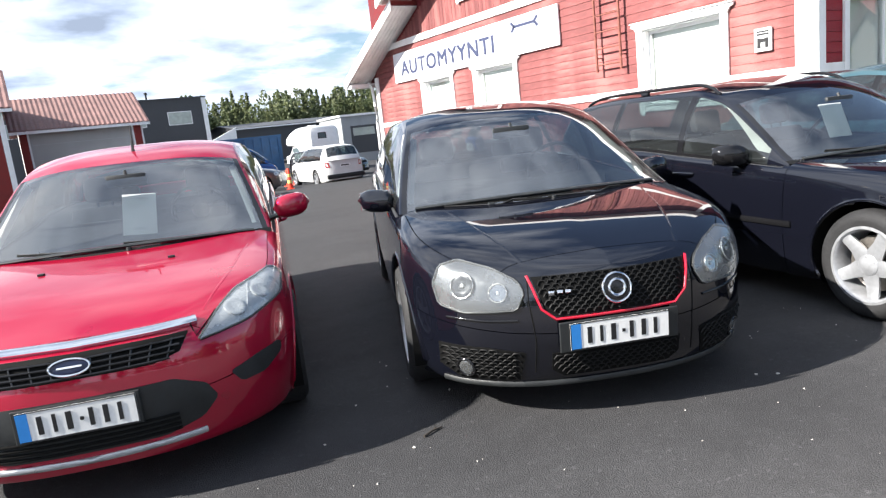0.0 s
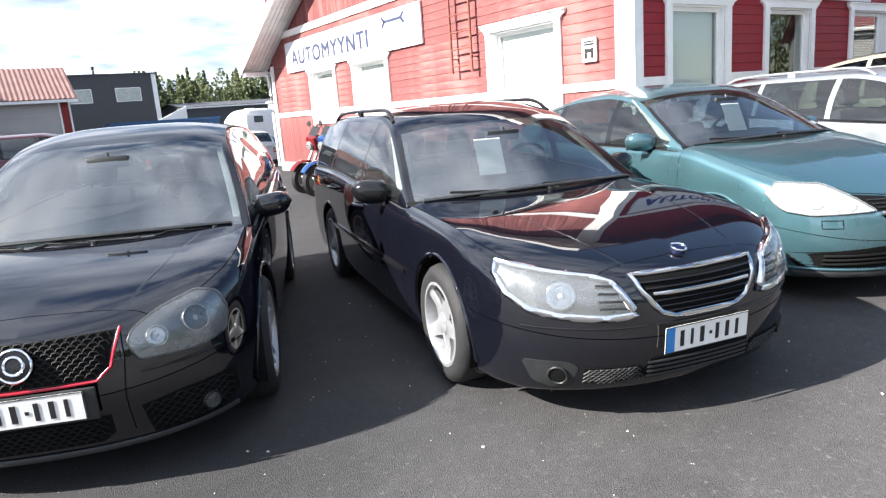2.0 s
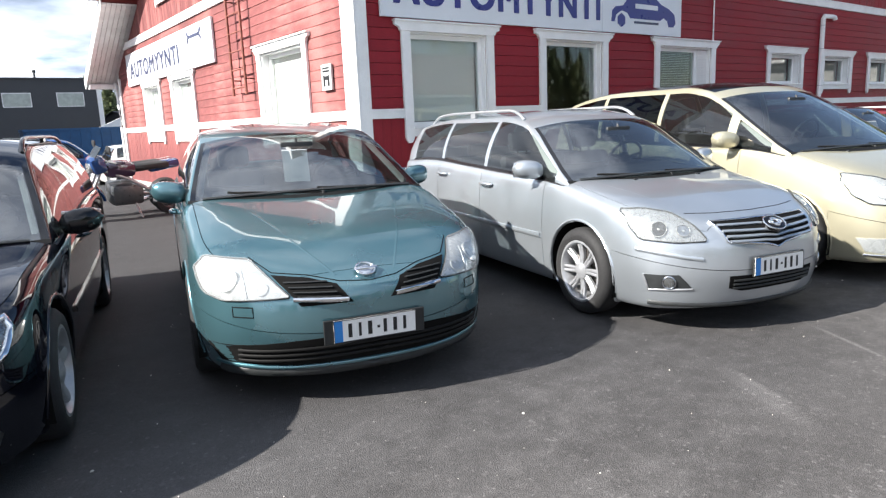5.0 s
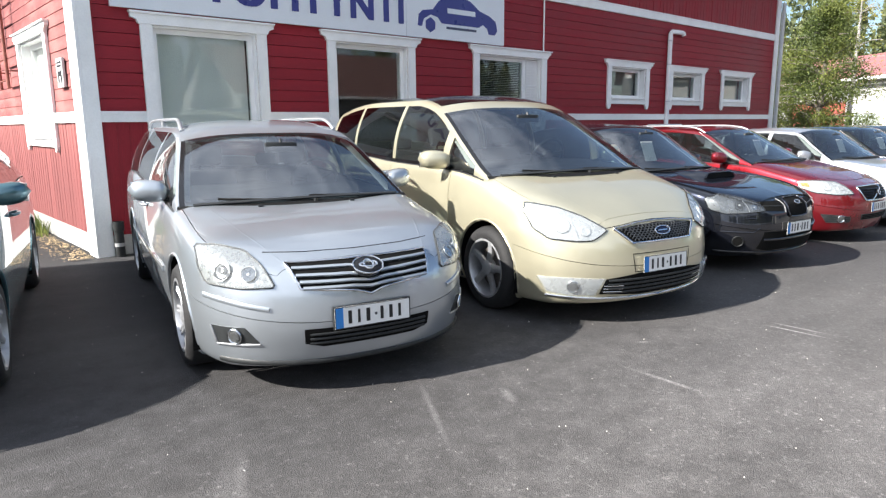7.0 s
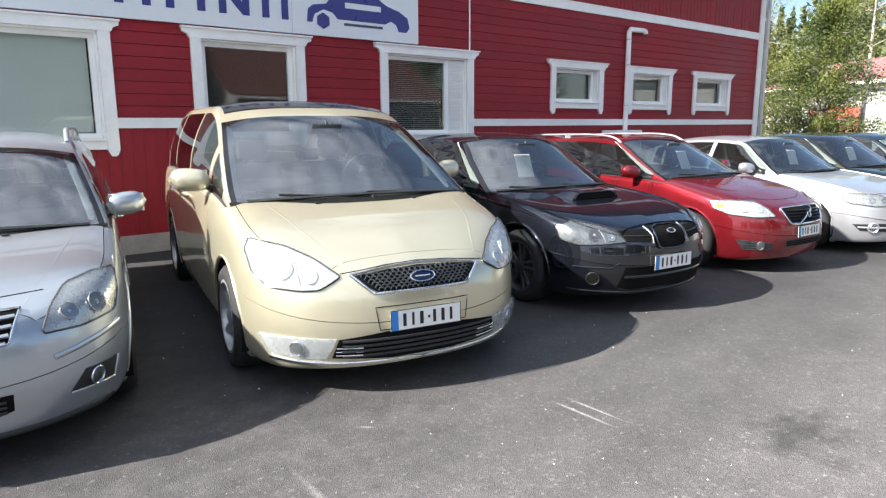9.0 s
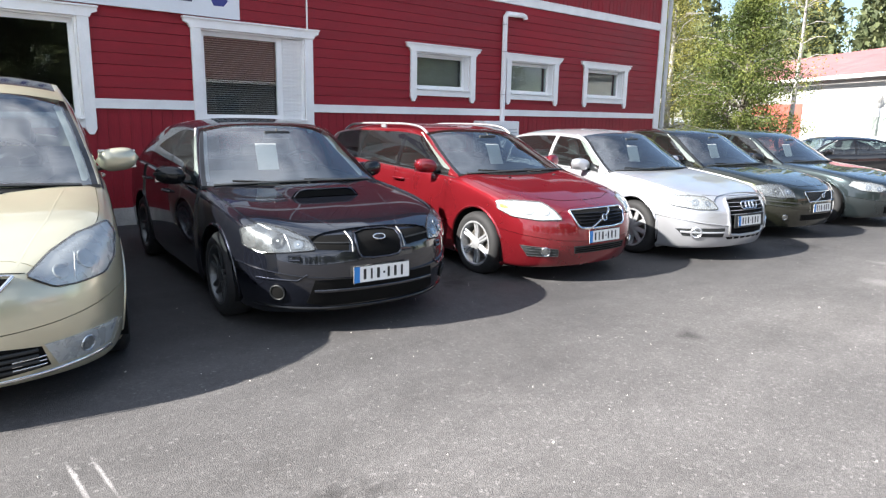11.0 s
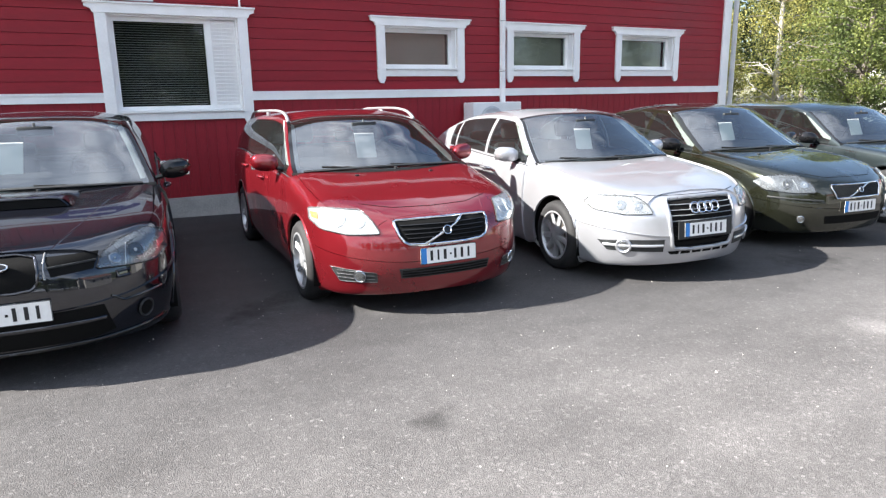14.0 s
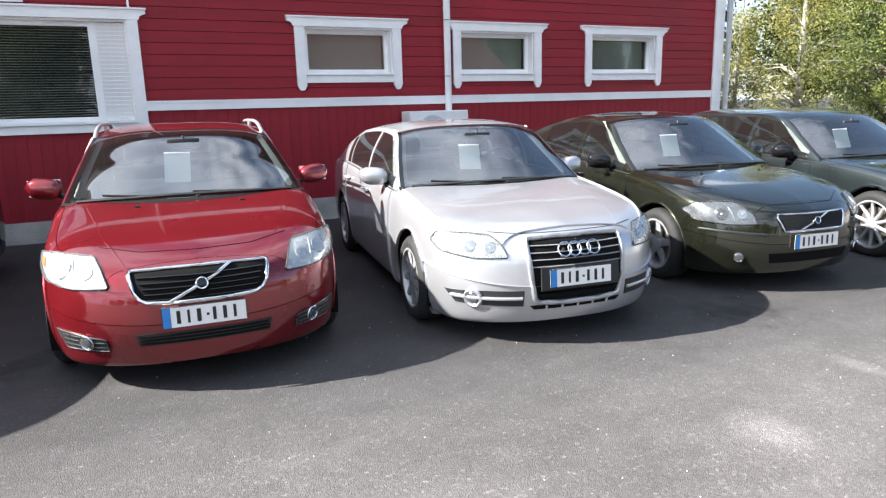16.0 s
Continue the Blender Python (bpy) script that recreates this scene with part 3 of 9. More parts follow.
            if y < y0 + k.get("scuttle", 0.05):
                return "scuttle"
            if y < head:
                return "windscreen" if j >= ns + 2 else ("windscreen_seal" if j >= ns else "roof")
            if rear0 < y < rear1:
                return "rear_window" if j >= ns + 1 else "roof"
            if k.get("glass_roof") and k["glass_roof"][0] < y < k["glass_roof"][1] and j >= ns + 2:
                return "roof_glass"
            return "roof"

        groups = {}
        for i in range(len(ys) - 1):
            for j in range(nr - 1):
                kd = kind(i, j)
                for s in (1, -1):
                    apart = kd.startswith("side_window") or kd in ("pillar", "window_trim", "windscreen_seal")
                    key = kd + ("/%d" % s if apart else "")
                    if kd == "pillar":
                        key += "/%d" % sum(ys[i] >= w[1] - 1e-6 for w in k["windows"])
                    groups.setdefault(key, []).append((i, j, s))
        look_of = dict(windscreen=M["screen"], windscreen_seal=M["gloss_black"], rear_window=k.get("rear_mat", M["side_glass"]), roof=k.get("roof_paint", self.paint),
                       window_trim=self.paint if k.get("painted_frames") else M["gloss_black"], pillar=self.paint if k.get("painted_pillars") else M["gloss_black"], roof_glass=M["gloss_black"], scuttle=M["wiper_black"])
        shell = bmesh.new()
        for key, cells in groups.items():
            bm = bmesh.new()
            vs = {}

            def vert(i, j, s):
                c = grid[i][j]
                q = (i, j, s if c.x > 1e-5 else 1)
                if q not in vs:
                    vs[q] = bm.verts.new((c.x * s, c.y, c.z))
                return vs[q]

            for i, j, s in cells:
                f = list(dict.fromkeys([vert(i, j, s), vert(i, j + 1, s), vert(i + 1, j + 1, s), vert(i + 1, j, s)]))
                if len(f) > 2:
                    try:
                        bm.faces.new(f if s < 0 else f[::-1])
                    except ValueError:
                        pass
            full_copy(bm, shell)
            nm = key.split("/")[0]
            mat = look_of.get(nm)
            if nm.startswith("side_window"):
                w = int(nm.split("_")[2])
                mat = M["dark_glass"] if w in k.get("dark", ()) else M["side_glass"]
                nm = "side_window"
            if nm in ("roof", "pillar", "window_trim", "windscreen_seal"):
                panel_edges(bm, 0.0, 0.018)
            ob = part(nm, bm, mat, self.root, "", 50)
            if nm == "side_window":
                ob.visible_shadow = False
        self.shell = BVHTree.FromBMesh(shell)
        shell.free()

    # -- places on the skin --
    def front(self, x, z, out=0.0):
        z += self.rise
        hit, nrm, *_ = self.skin.ray_cast(Vector((x, -2, z)), Vector((0, 1, 0)))
        if hit is None:
            return None
        return hit + Vector((nrm.x, nrm.y, nrm.z)) * (out if nrm.y < 0 else -out)

    def above(self, x, y, out=0.0):
        hit, nrm, *_ = self.skin.ray_cast(Vector((x, y, 3)), Vector((0, 0, -1)))
        return None if hit is None else hit + (nrm if nrm.z > 0 else -nrm) * out

    def side(self, y, z, s, out=0.0):
        hit, nrm, *_ = self.skin.ray_cast(Vector((2 * s, y, z)), Vector((-s, 0, 0)))
        return None if hit is None else hit + (nrm if nrm.x * s > 0 else -nrm) * out

    def on_screen(self, x, z, out=0.0):
        hit, nrm, *_ = self.shell.ray_cast(Vector((x, -2, z)), Vector((0, 1, 0)))
        return None if hit is None else hit + (nrm if nrm.y < 0 else -nrm) * out

    def patch(self, name, outline, mat, out=0.004, mirror=False, parent=None, rings=6, bulge=0.0, label="", lip=0.012, smooth_by=0, flat_edge=True):
        """A sheet that lies on the nose, cut to an outline in x, z."""
        made = []
        for s in (1, -1) if mirror else (1,):
            ol = chaikin(resample(list(outline), 0.06, True), smooth_by, True) if smooth_by else list(outline)
            ol = resample(ol, 0.03, True)
            cx, cz = sum(p[0] for p in ol) / len(ol), sum(p[1] for p in ol) / len(ol)
            bm = bmesh.new()
            loops = []
            for r in range(rings + 1):
                f = 1 - r / (rings + 0.0)
                lift = out + bulge * (1 - f**3)
                if r == rings:
                    p = self.front(cx * s, cz, lift)
                    if p is None:
                        break
                    tip = bm.verts.new(p)
                    break
                loop = []
                for x, z in ol:
                    p = self.front((cx + (x - cx) * f) * s, cz + (z - cz) * f, lift)
                    if p is None:
                        p = self.front((cx + (x - cx) * f * 0.93) * s, cz + (z - cz) * f, lift)
                    if p is None:
                        p = Vector((cx * s, 0.3, cz))
                    loop.append(bm.verts.new(p))
                loops.append(loop)
            n = len(ol)
            for a, b in zip(loops, loops[1:]):
                for i in range(n):
                    bm.faces.new((a[i], a[(i + 1) % n], b[(i + 1) % n], b[i]))
            for i in range(n):
                bm.faces.new((loops[-1][i], loops[-1][(i + 1) % n], tip))
            if lip:
                low = []
                for x, z in ol:
                    p = self.front(x * s, z, out - lip) or self.front(x * s * 0.93, z, out - lip) or Vector((cx * s, 0.3, cz))
                    low.append(bm.verts.new(p))
                for i in range(n):
                    bm.faces.new((low[i], low[(i + 1) % n], loops[0][(i + 1) % n], loops[0][i]))
            bmesh.ops.recalc_face_normals(bm, faces=bm.faces)
            made.append(part(name, bm, mat, parent or self.root, label, 50))
        return made

    def line(self, name, pts, radius, mat, out=0.0, mirror=False, closed=False, on="front", parent=None, sides=6, flat=1.0, step=0.03, label=""):
        """A rod or groove that follows the skin."""
        made = []
        for s in (1, -1) if mirror else (1,):
            spots = []
            for a, b in resample(pts, step, closed):
                p = self.front(a * s, b, out) if on == "front" else self.above(a * s, b, out) if on == "above" else self.side(a, b, s, out) if on == "side" else self.on_screen(a * s, b, out)
                if p is not None:
                    spots.append(p)
            if len(spots) > 1:
                made.append(part(name, tube(spots, radius, sides, closed, flat), mat, parent or self.root, label, 60))
        return made

    def disc(self, name, x, z, r, mat, out=0.01, depth=0.012, parent=None, squash=1.0, steps=24, label="", dome=0.25):
        p = self.front(x, z, 0)
        if p is None:
            return None
        q = self.front(x + 0.03, z, 0) or p
        w = self.front(x - 0.03, z, 0) or p
        u = self.front(x, z + 0.03, 0) or p
        d = self.front(x, z - 0.03, 0) or p
        ax, az = (q - w), (u - d)
        if ax.length < 1e-5 or az.length < 1e-5:
            return None
        nrm = ax.cross(az).normalized()
        if nrm.y > 0:
            nrm = -nrm
        ax.normalize()
        az = nrm.cross(ax)
        if az.z < 0:
            az = -az
        m = Matrix(((ax.x, -nrm.x, az.x, 0), (ax.y, -nrm.y, az.y, 0), (ax.z, -nrm.z, az.z, 0), (0, 0, 0, 1)))
        m = Matrix.Translation(p + nrm * out) @ m @ Matrix.Diagonal((1, 1, squash, 1))
        prof = [(0.0, -depth * (1 + dome)), (r * 0.6, -depth * (1 + dome * 0.6)), (r * 0.9, -depth), (r, -depth * 0.6), (r, 0.02)]
        ob = part(name, lathe(prof, steps, "y", m), mat, parent or self.root, label, 50)
        self.last = m
        return ob

    def ring(self, name, r, rod, mat, parent=None, lift=0.014, steps=28, squash=1.0, dx=0.0):
        pts = [self.last @ Vector((dx + r * math.cos(a), -lift, r * squash * math.sin(a))) for a in np.linspace(0, 2 * math.pi, steps, endpoint=False)]
        return part(name, tube(pts, rod, 6, True), mat, parent or self.root, "", 60)

    # -- wheels --
    def wheels(self):
        k = self.k
        r = self.r
        rim_r = k.get("rim_r", r * 0.70)
        w = 0.10
        tyre = [(rim_r - 0.01, -w), (rim_r + 0.03, -w - 0.012), (r - 0.035, -w - 0.008), (r - 0.008, -w + 0.018), (r, -w + 0.045), (r, w - 0.045), (r - 0.008, w - 0.018), (r - 0.035, w + 0.008), (rim_r + 0.03, w + 0.012), (rim_r - 0.01, w)]
        tm = lathe(tyre, 48)
        style = k.get("rim", dict(n=5))
        rb = bmesh.new()
        add_lathe(rb, [(rim_r + 0.006, w + 0.004), (rim_r - 0.012, w + 0.006), (rim_r - 0.022, w - 0.01), (rim_r - 0.03, w - 0.12), (rim_r - 0.02, -w)], 44)
        cnt, wide, hub = style.get("n", 5), style.get("w", 0.05), style.get("hub", 0.06)
        pair = style.get("pair", 0.0)
        sb = bmesh.new()
        for off in ((-pair, pair) if pair else (0,)):
            add_spoke(sb, 0.0, off, hub * 0.7, rim_r - 0.012, wide * style.get("inner", 1.1), wide * style.get("outer", 0.9), w - style.get("dish", 0.028), w - 0.006, style.get("thick", 0.03))
        bmesh.ops.recalc_face_normals(sb, faces=sb.faces)
        hb = bmesh.new()
        add_lathe(hb, [(0.0, w - 0.002), (hub * 0.55, w - 0.003), (hub, w - 0.014), (hub, w - 0.07)], 24)
        for i in range(5):
            a = 2 * math.pi * (i + 0.5) / 5
            add_lathe(hb, [(0.0, w - 0.008), (0.009, w - 0.008), (0.011, w - 0.03)], 8, "x", Matrix.Translation((0, hub * 0.72 * math.cos(a), hub * 0.72 * math.sin(a))))
        bmesh.ops.recalc_face_normals(rb, faces=rb.faces)
        bmesh.ops.recalc_face_normals(hb, faces=hb.faces)
        bb = bmesh.new()
        add_lathe(bb, [(0.0, 0.02), (rim_r * 0.72, 0.02), (rim_r * 0.72, 0.0)], 32)
        meshes = None
        for ay in (self.fa, self.ra):
            for s in (1, -1):
                turn = k.get("steer", 0.0) if ay == self.fa else 0.0
                m = Matrix.Translation((s * (self.hw - w - k.get("tuck", 0.02)), ay, r)) @ pose(0, 0, 0, 0, 0, (0 if s > 0 else 180) + turn) @ pose(0, 0, 0, random.uniform(0, 70), 0, 0)
                if meshes is None:
                    wheel = part("wheel", rb, k.get("rim_mat", M["alloy"]), self.root, "", 35)
                    t = part("tyre", tm, M["rubber"], wheel, "", 40)
                    d = part("brake_disc", bb, M["disc_steel"], wheel, "", 40)
                    h = part("hub_cap", hb, k.get("rim_mat", M["alloy"]), wheel, "", 40)
                    sp = part("spoke", sb, k.get("rim_mat", M["alloy"]), wheel, "", 35)
                    meshes = (wheel.data, t.data, d.data, h.data, sp.data)
                    for i in range(1, cnt):
                        share("spoke", sp.data, wheel, pose(0, 0, 0, 360 * i / cnt))
                    wheel.matrix_basis = m
                else:
                    wheel = share("wheel", meshes[0], self.root, m)
                    share("tyre", meshes[1], wheel, Matrix())
                    share("brake_disc", meshes[2], wheel, Matrix())
                    share("hub_cap", meshes[3], wheel, Matrix())
                    for i in range(cnt):
                        share("spoke", meshes[4], wheel, pose(0, 0, 0, 360 * i / cnt))

    # -- inside --
    def interior(self):
        k = self.k
        head, cowl = k["header"], k["cowl"]
        zb = self.belt(head + 0.3)
        top = self.roof(head + 0.4)
        mat = k.get("seat_mat", M["seat"])
        seat_y = k.get("seat_y", head + 0.72)
        for s in (1, -1):
            x = 0.36 * s
            bm = bmesh.new()
            add_box(bm, (x - 0.23, -0.06, -0.35), (x + 0.23, 0.07, 0.10), Matrix.Translation((0, seat_y, zb)) @ pose(0, 0, 0, -16), 0.035)
            seat = part("seat_back", bm, mat, self.root, "", 40)
            bm = bmesh.new()
            add_box(bm, (x - 0.13, -0.045, 0.14), (x + 0.13, 0.055, min(0.32, top - zb - 0.12)), Matrix.Translation((0, seat_y, zb)) @ pose(0, 0, 0, -12), 0.04)
            for q in (-0.05, 0.05):
                add_tube(bm, [(x + q, seat_y + 0.03, zb + 0.06), (x + q, seat_y + 0.04, zb + 0.2)], 0.008, 6)
            part("headrest", bm, mat, seat, "", 40)
        if k.get("rear_seat", True):
            bm = bmesh.new()
            ry = seat_y + 0.85
            add_box(bm, (-0.6, -0.06, -0.3), (0.6, 0.08, 0.06), Matrix.Translation((0, ry, zb)) @ pose(0, 0, 0, -20), 0.035)
            for x in (-0.38, 0.38):
                add_box(bm, (x - 0.12, -0.04, 0.08), (x + 0.12, 0.05, 0.2), Matrix.Translation((0, ry, zb)) @ pose(0, 0, 0, -14), 0.035)
            part("rear_seat", bm, mat, self.root, "", 40)
        bm = bmesh.new()
        dash_y = cowl + 0.26
        pts = [(-0.64, dash_y + 0.2), (-0.5, dash_y - 0.12), (0, dash_y - 0.22), (0.5, dash_y - 0.12), (0.64, dash_y + 0.2), (0.6, dash_y + 0.42), (-0.6, dash_y + 0.42)]
        z0 = self.belt(dash_y) - 0.10
        lo = [bm.verts.new((x, y, z0)) for x, y in chaikin(pts, 1, True)]
        hi = [bm.verts.new((x * 0.97, y + 0.01, z0 + 0.10 + (0.05 if x > 0.15 and y > dash_y else 0))) for x, y in chaikin(pts, 1, True)]
        bm.faces.new(hi)
        for i in range(len(lo)):
            j = (i + 1) % len(lo)
            bm.faces.new((lo[i], lo[j], hi[j], hi[i]))
        bmesh.ops.recalc_face_normals(bm, faces=bm.faces)
        part("dashboard", bm, M["cabin"], self.root, "", 40)
        # the wheel sits on the car's own left, +x as seen from the nose
        for s in (1, -1):
            rows = [(y, g) for y, g in zip(self.cys, self.grid) if k["roof"][0][0] + 0.10 < y < head - 0.01][::2]
            bm = bmesh.new()
            strip = []
            for i, (y, g) in enumerate(rows):
                t = i / (len(rows) - 1)
                p = g[11]
                a = Vector((s * (p.x - 0.046), p.y + 0.05, p.z - 0.022))
                b = Vector((s * (p.x + 0.016), p.y + 0.19 - 0.07 * t, p.z + 0.022))
                strip.append((bm.verts.new(a), bm.verts.new(b), bm.verts.new(b + Vector((0.02 * s, 0.01, 0))), bm.verts.new(a + Vector((0.025 * s, 0, 0)))))
            for p, q in zip(strip, strip[1:]):
                for i in range(4):
                    bm.faces.new((p[i], p[(i + 1) % 4], q[(i + 1) % 4], q[i]))
            bm.faces.new(strip[0][::-1])
            bm.faces.new(strip[-1])
            bmesh.ops.recalc_face_normals(bm, faces=bm.faces)
            part("pillar_trim", bm, M["headlining"], self.root, "", 30)
        c = Vector((0.36, dash_y + 0.50, zb + 0.03))
        bm = bmesh.new()
        t = Matrix.Translation(c) @ pose(0, 0, 0, 25)
        pts = [t @ Vector((0.185 * math.cos(a), 0, 0.185 * math.sin(a))) for a in np.linspace(0, 2 * math.pi, 28, endpoint=False)]
        add_tube(bm, pts, 0.014, 6, True)
        for a in (20, 160, 270):
            add_tube(bm, [t @ Vector((0, 0.01, 0)), t @ Vector((0.18 * math.cos(radians(a)), 0, 0.18 * math.sin(radians(a))))], 0.014, 6)
        add_lathe(bm, [(0, -0.02), (0.06, -0.015), (0.07, 0.02)], 16, "y", t)
        part("steering_wheel", bm, M["plastic"], self.root, "", 50)
        p = self.on_screen(0, self.roof(head) - 0.10, -0.03)
        if p is not None:
            bm = bmesh.new()
            add_box(bm, (-0.12, 0.02, -0.035), (0.12, 0.06, 0.035), Matrix.Translation(p), 0.015)
            add_tube(bm, [p + Vector((0, 0.03, 0.02)), p + Vector((0, 0.045, 0.055))], 0.010)
            part("rear_view_mirror", bm, M["plastic"], self.root, "", 40)


def full_copy(src, dst):
    mapping = {v: dst.verts.new(v.co) for v in src.verts}
    for f in src.faces:
        try:
            dst.faces.new([mapping[v] for v in f.verts])
        except ValueError:
            pass
    return ()


def panel_edges(bm, gap=0.0022, depth=0.014):
    """Draws a sheet's rim in a little and turns it inwards, so that panels have thickness and shut lines."""
    bm.normal_update()
    rim = [e for e in bm.edges if e.is_boundary and abs(e.verts[0].co.x) + abs(e.verts[1].co.x) > 1e-4]
    verts = {v for e in rim for v in e.verts}
    if gap:
        move = {}
        for v in verts:
            inner = [e.other_vert(v) for e in v.link_edges if not e.is_boundary]
            if inner:
                d = sum((w.co for w in inner), Vector()) / len(inner) - v.co
                if d.length > 1e-6:
                    move[v] = d.normalized() * gap
        for v, d in move.items():
            v.co += d
    normals = {v: v.normal.copy() for v in verts}
    made = bmesh.ops.extrude_edge_only(bm, edges=rim)["geom"]
    old = list(verts)
    from_pos = {tuple(round(c, 6) for c in v.co): v for v in old}
    for g in made:
        if isinstance(g, bmesh.types.BMVert):
            src = from_pos.get(tuple(round(c, 6) for c in g.co))
            if src is not None:
                g.co = g.co - normals[src] * depth


def add_spoke(bm, a, off, r0, r1, w0, w1, x0, x1, thick):
    c, s = math.cos(a), math.sin(a)

    def at(r, q, x):
        return bm.verts.new((x, r * c - q * s, r * s + q * c))

    rm = (r0 + r1) / 2
    wm = (w0 + w1) / 2 * 0.9
    xm = x0 * 0.45 + x1 * 0.55 - 0.006
    rings = []
    for r, w, x, o in ((r0, w0, x0 + 0.012, off * 0.6), (rm, wm, xm, off), (r1, w1, x1, off * 1.25)):
        rings.append([at(r, o - w / 2, x - 0.006), at(r, o - w / 4, x), at(r, o + w / 4, x), at(r, o + w / 2, x - 0.006), at(r, o + w / 2.4, x - thick), at(r, o - w / 2.4, x - thick)])
    for p, q in zip(rings, rings[1:]):
        for i in range(6):
            bm.faces.new((p[i], p[(i + 1) % 6], q[(i + 1) % 6], q[i]))

# ---- ground ----
# the first entry is one broad, slightly darker patch of the yard
MARKS = [(-0.8, -5.9, 2.7, 1.5, 20, -0.24), (3.42, -7.23, 0.30, 0.20, 10, -0.45), (6.45, -4.72, 0.42, 0.16, 40, -0.5), (6.7, -6.93, 0.14, 0.08, 30, -0.45), (2.2, -4.6, 0.4, 0.25, 0, -0.3), (11.3, -5.95, 0.35, 0.3, 0, -0.4),
         (2.775, -6.38, 0.010, 0.17, 0, 2.0), (2.87, -6.40, 0.010, 0.18, 0, 2.0), (0.05, -5.65, 0.02, 0.38, -30, 0.9), (-1.08, -5.7, 0.07, 0.42, -30, 0.45), (1.3, -6.22, 0.02, 0.25, -3, 1.0),
         (0.48, -5.78, 0.03, 0.1, -30, 0.9), (-0.97, -5.6, 0.03, 0.2, -25, 0.35), (9.9, -7.32, 0.16, 0.22, 0, 0.6), (11.06, -7.0, 0.08, 0.18, 0, 0.5), (7.17, -5.25, 0.10, 0.12, 0, 0.35), (1.8, -5.79, 0.05, 0.012, -40, 1.4)]


def asphalt():
    m = material("asphalt", (0.050, 0.0495, 0.0505), 0.85, vary=0.15, scale=0.7, fine=90, bump=0.6, bump_scale=150, rough_vary=0.08, spec=0.2)
    t = m.node_tree
    b = t.nodes["Principled BSDF"]
    tint = b.inputs["Base Color"].links[0].from_socket
    coord = [n for n in t.nodes if n.type == "TEX_COORD"][0]
    link = t.links.new

    def ramp(socket, a, b, c, d, smooth=False):
        r = t.nodes.new("ShaderNodeMapRange")
        if smooth:
            r.interpolation_type = "SMOOTHSTEP"
        for key, v in (("From Min", a), ("From Max", b), ("To Min", c), ("To Max", d)):
            r.inputs[key].default_value = v
        link(socket, r.inputs["Value"])
        return r.outputs["Result"]

    def calc(kind, a, b):
        n = t.nodes.new("ShaderNodeMath")
        n.operation = kind
        for k, v in enumerate((a, b)):
            if isinstance(v, (int, float)):
                n.inputs[k].default_value = v
            else:
                link(v, n.inputs[k])
        return n.outputs[0]

    def chips(scale, lo):
        g = t.nodes.new("ShaderNodeTexVoronoi")
        g.inputs["Scale"].default_value = scale
        sep = t.nodes.new("ShaderNodeSeparateColor")
        link(coord.outputs["Object"], g.inputs["Vector"])
        link(g.outputs["Color"], sep.inputs["Color"])
        return ramp(sep.outputs["Red"], lo, 1.0, 0.0, 1.0), ramp(sep.outputs["Green"], 0.0, 1.0, -0.5, 0.5)

    # older, paler surfacing towards the east of the yard, with its stones laid bare
    split = t.nodes.new("ShaderNodeSeparateXYZ")
    link(coord.outputs["Object"], split.inputs["Vector"])
    wide = t.nodes.new("ShaderNodeTexNoise")
    wide.inputs["Scale"].default_value, wide.inputs["Detail"].default_value = 0.45, 5
    link(coord.outputs["Object"], wide.inputs["Vector"])
    drift = calc("ADD", split.outputs["X"], ramp(wide.outputs["Fac"], 0.3, 0.7, -3.0, 3.0))
    # the strip where cars stand is coloured darker than the lane before it, to deepen the cars' shadows
    ahead = calc("SUBTRACT", calc("MULTIPLY", split.outputs["X"], -0.16), calc("ADD", split.outputs["Y"], 3.9))
    drift = calc("ADD", calc("MULTIPLY", drift, 0.2), calc("MULTIPLY", ahead, 3.2))
    age_and_shade = ramp(drift, -1.0, 11.0, 0.0, 1.0, True)
    stone, tone = chips(62, 0.90)
    small, fine_tone = chips(170, 0.7)
    loose, _ = chips(70, 0.975)
    bare = calc("ADD", calc("MULTIPLY", age_and_shade, 0.5), 0.35)
    grain = calc("ADD", calc("MULTIPLY", stone, 0.50), calc("MULTIPLY", small, 0.34))
    grain = calc("ADD", grain, calc("MULTIPLY", calc("ADD", tone, fine_tone), 0.24))
    grain = calc("ADD", calc("MULTIPLY", grain, bare), 0.92)
    grain = calc("ADD", grain, calc("MULTIPLY", loose, calc("ADD", calc("MULTIPLY", age_and_shade, 0.3), 0.5)))
    # oil stains and one broad darker patch (dark), tyre scrapes (chalky): centre, half sizes, turn, strength
    rough_edge = t.nodes.new("ShaderNodeTexNoise")
    rough_edge.inputs["Scale"].default_value, rough_edge.inputs["Detail"].default_value = 7.0, 8
    link(coord.outputs["Object"], rough_edge.inputs["Vector"])
    broken = ramp(rough_edge.outputs["Fac"], 0.25, 0.75, -0.6, 0.6)
    # sandy drifts and bitumen-rich patches
    grain = calc("MULTIPLY", grain, ramp(rough_edge.outputs["Fac"], 0.3, 0.7, 0.92, 1.08))
    streak = t.nodes.new("ShaderNodeTexNoise")
    streak.inputs["Scale"].default_value, streak.inputs["Detail"].default_value = 1.0, 6
    along = t.nodes.new("ShaderNodeMapping")
    along.inputs["Scale"].default_value = (0.5, 2.6, 1.0)
    along.inputs["Rotation"].default_value = (0, 0, radians(14))
    link(coord.outputs["Object"], along.inputs["Vector"])
    link(along.outputs["Vector"], streak.inputs["Vector"])
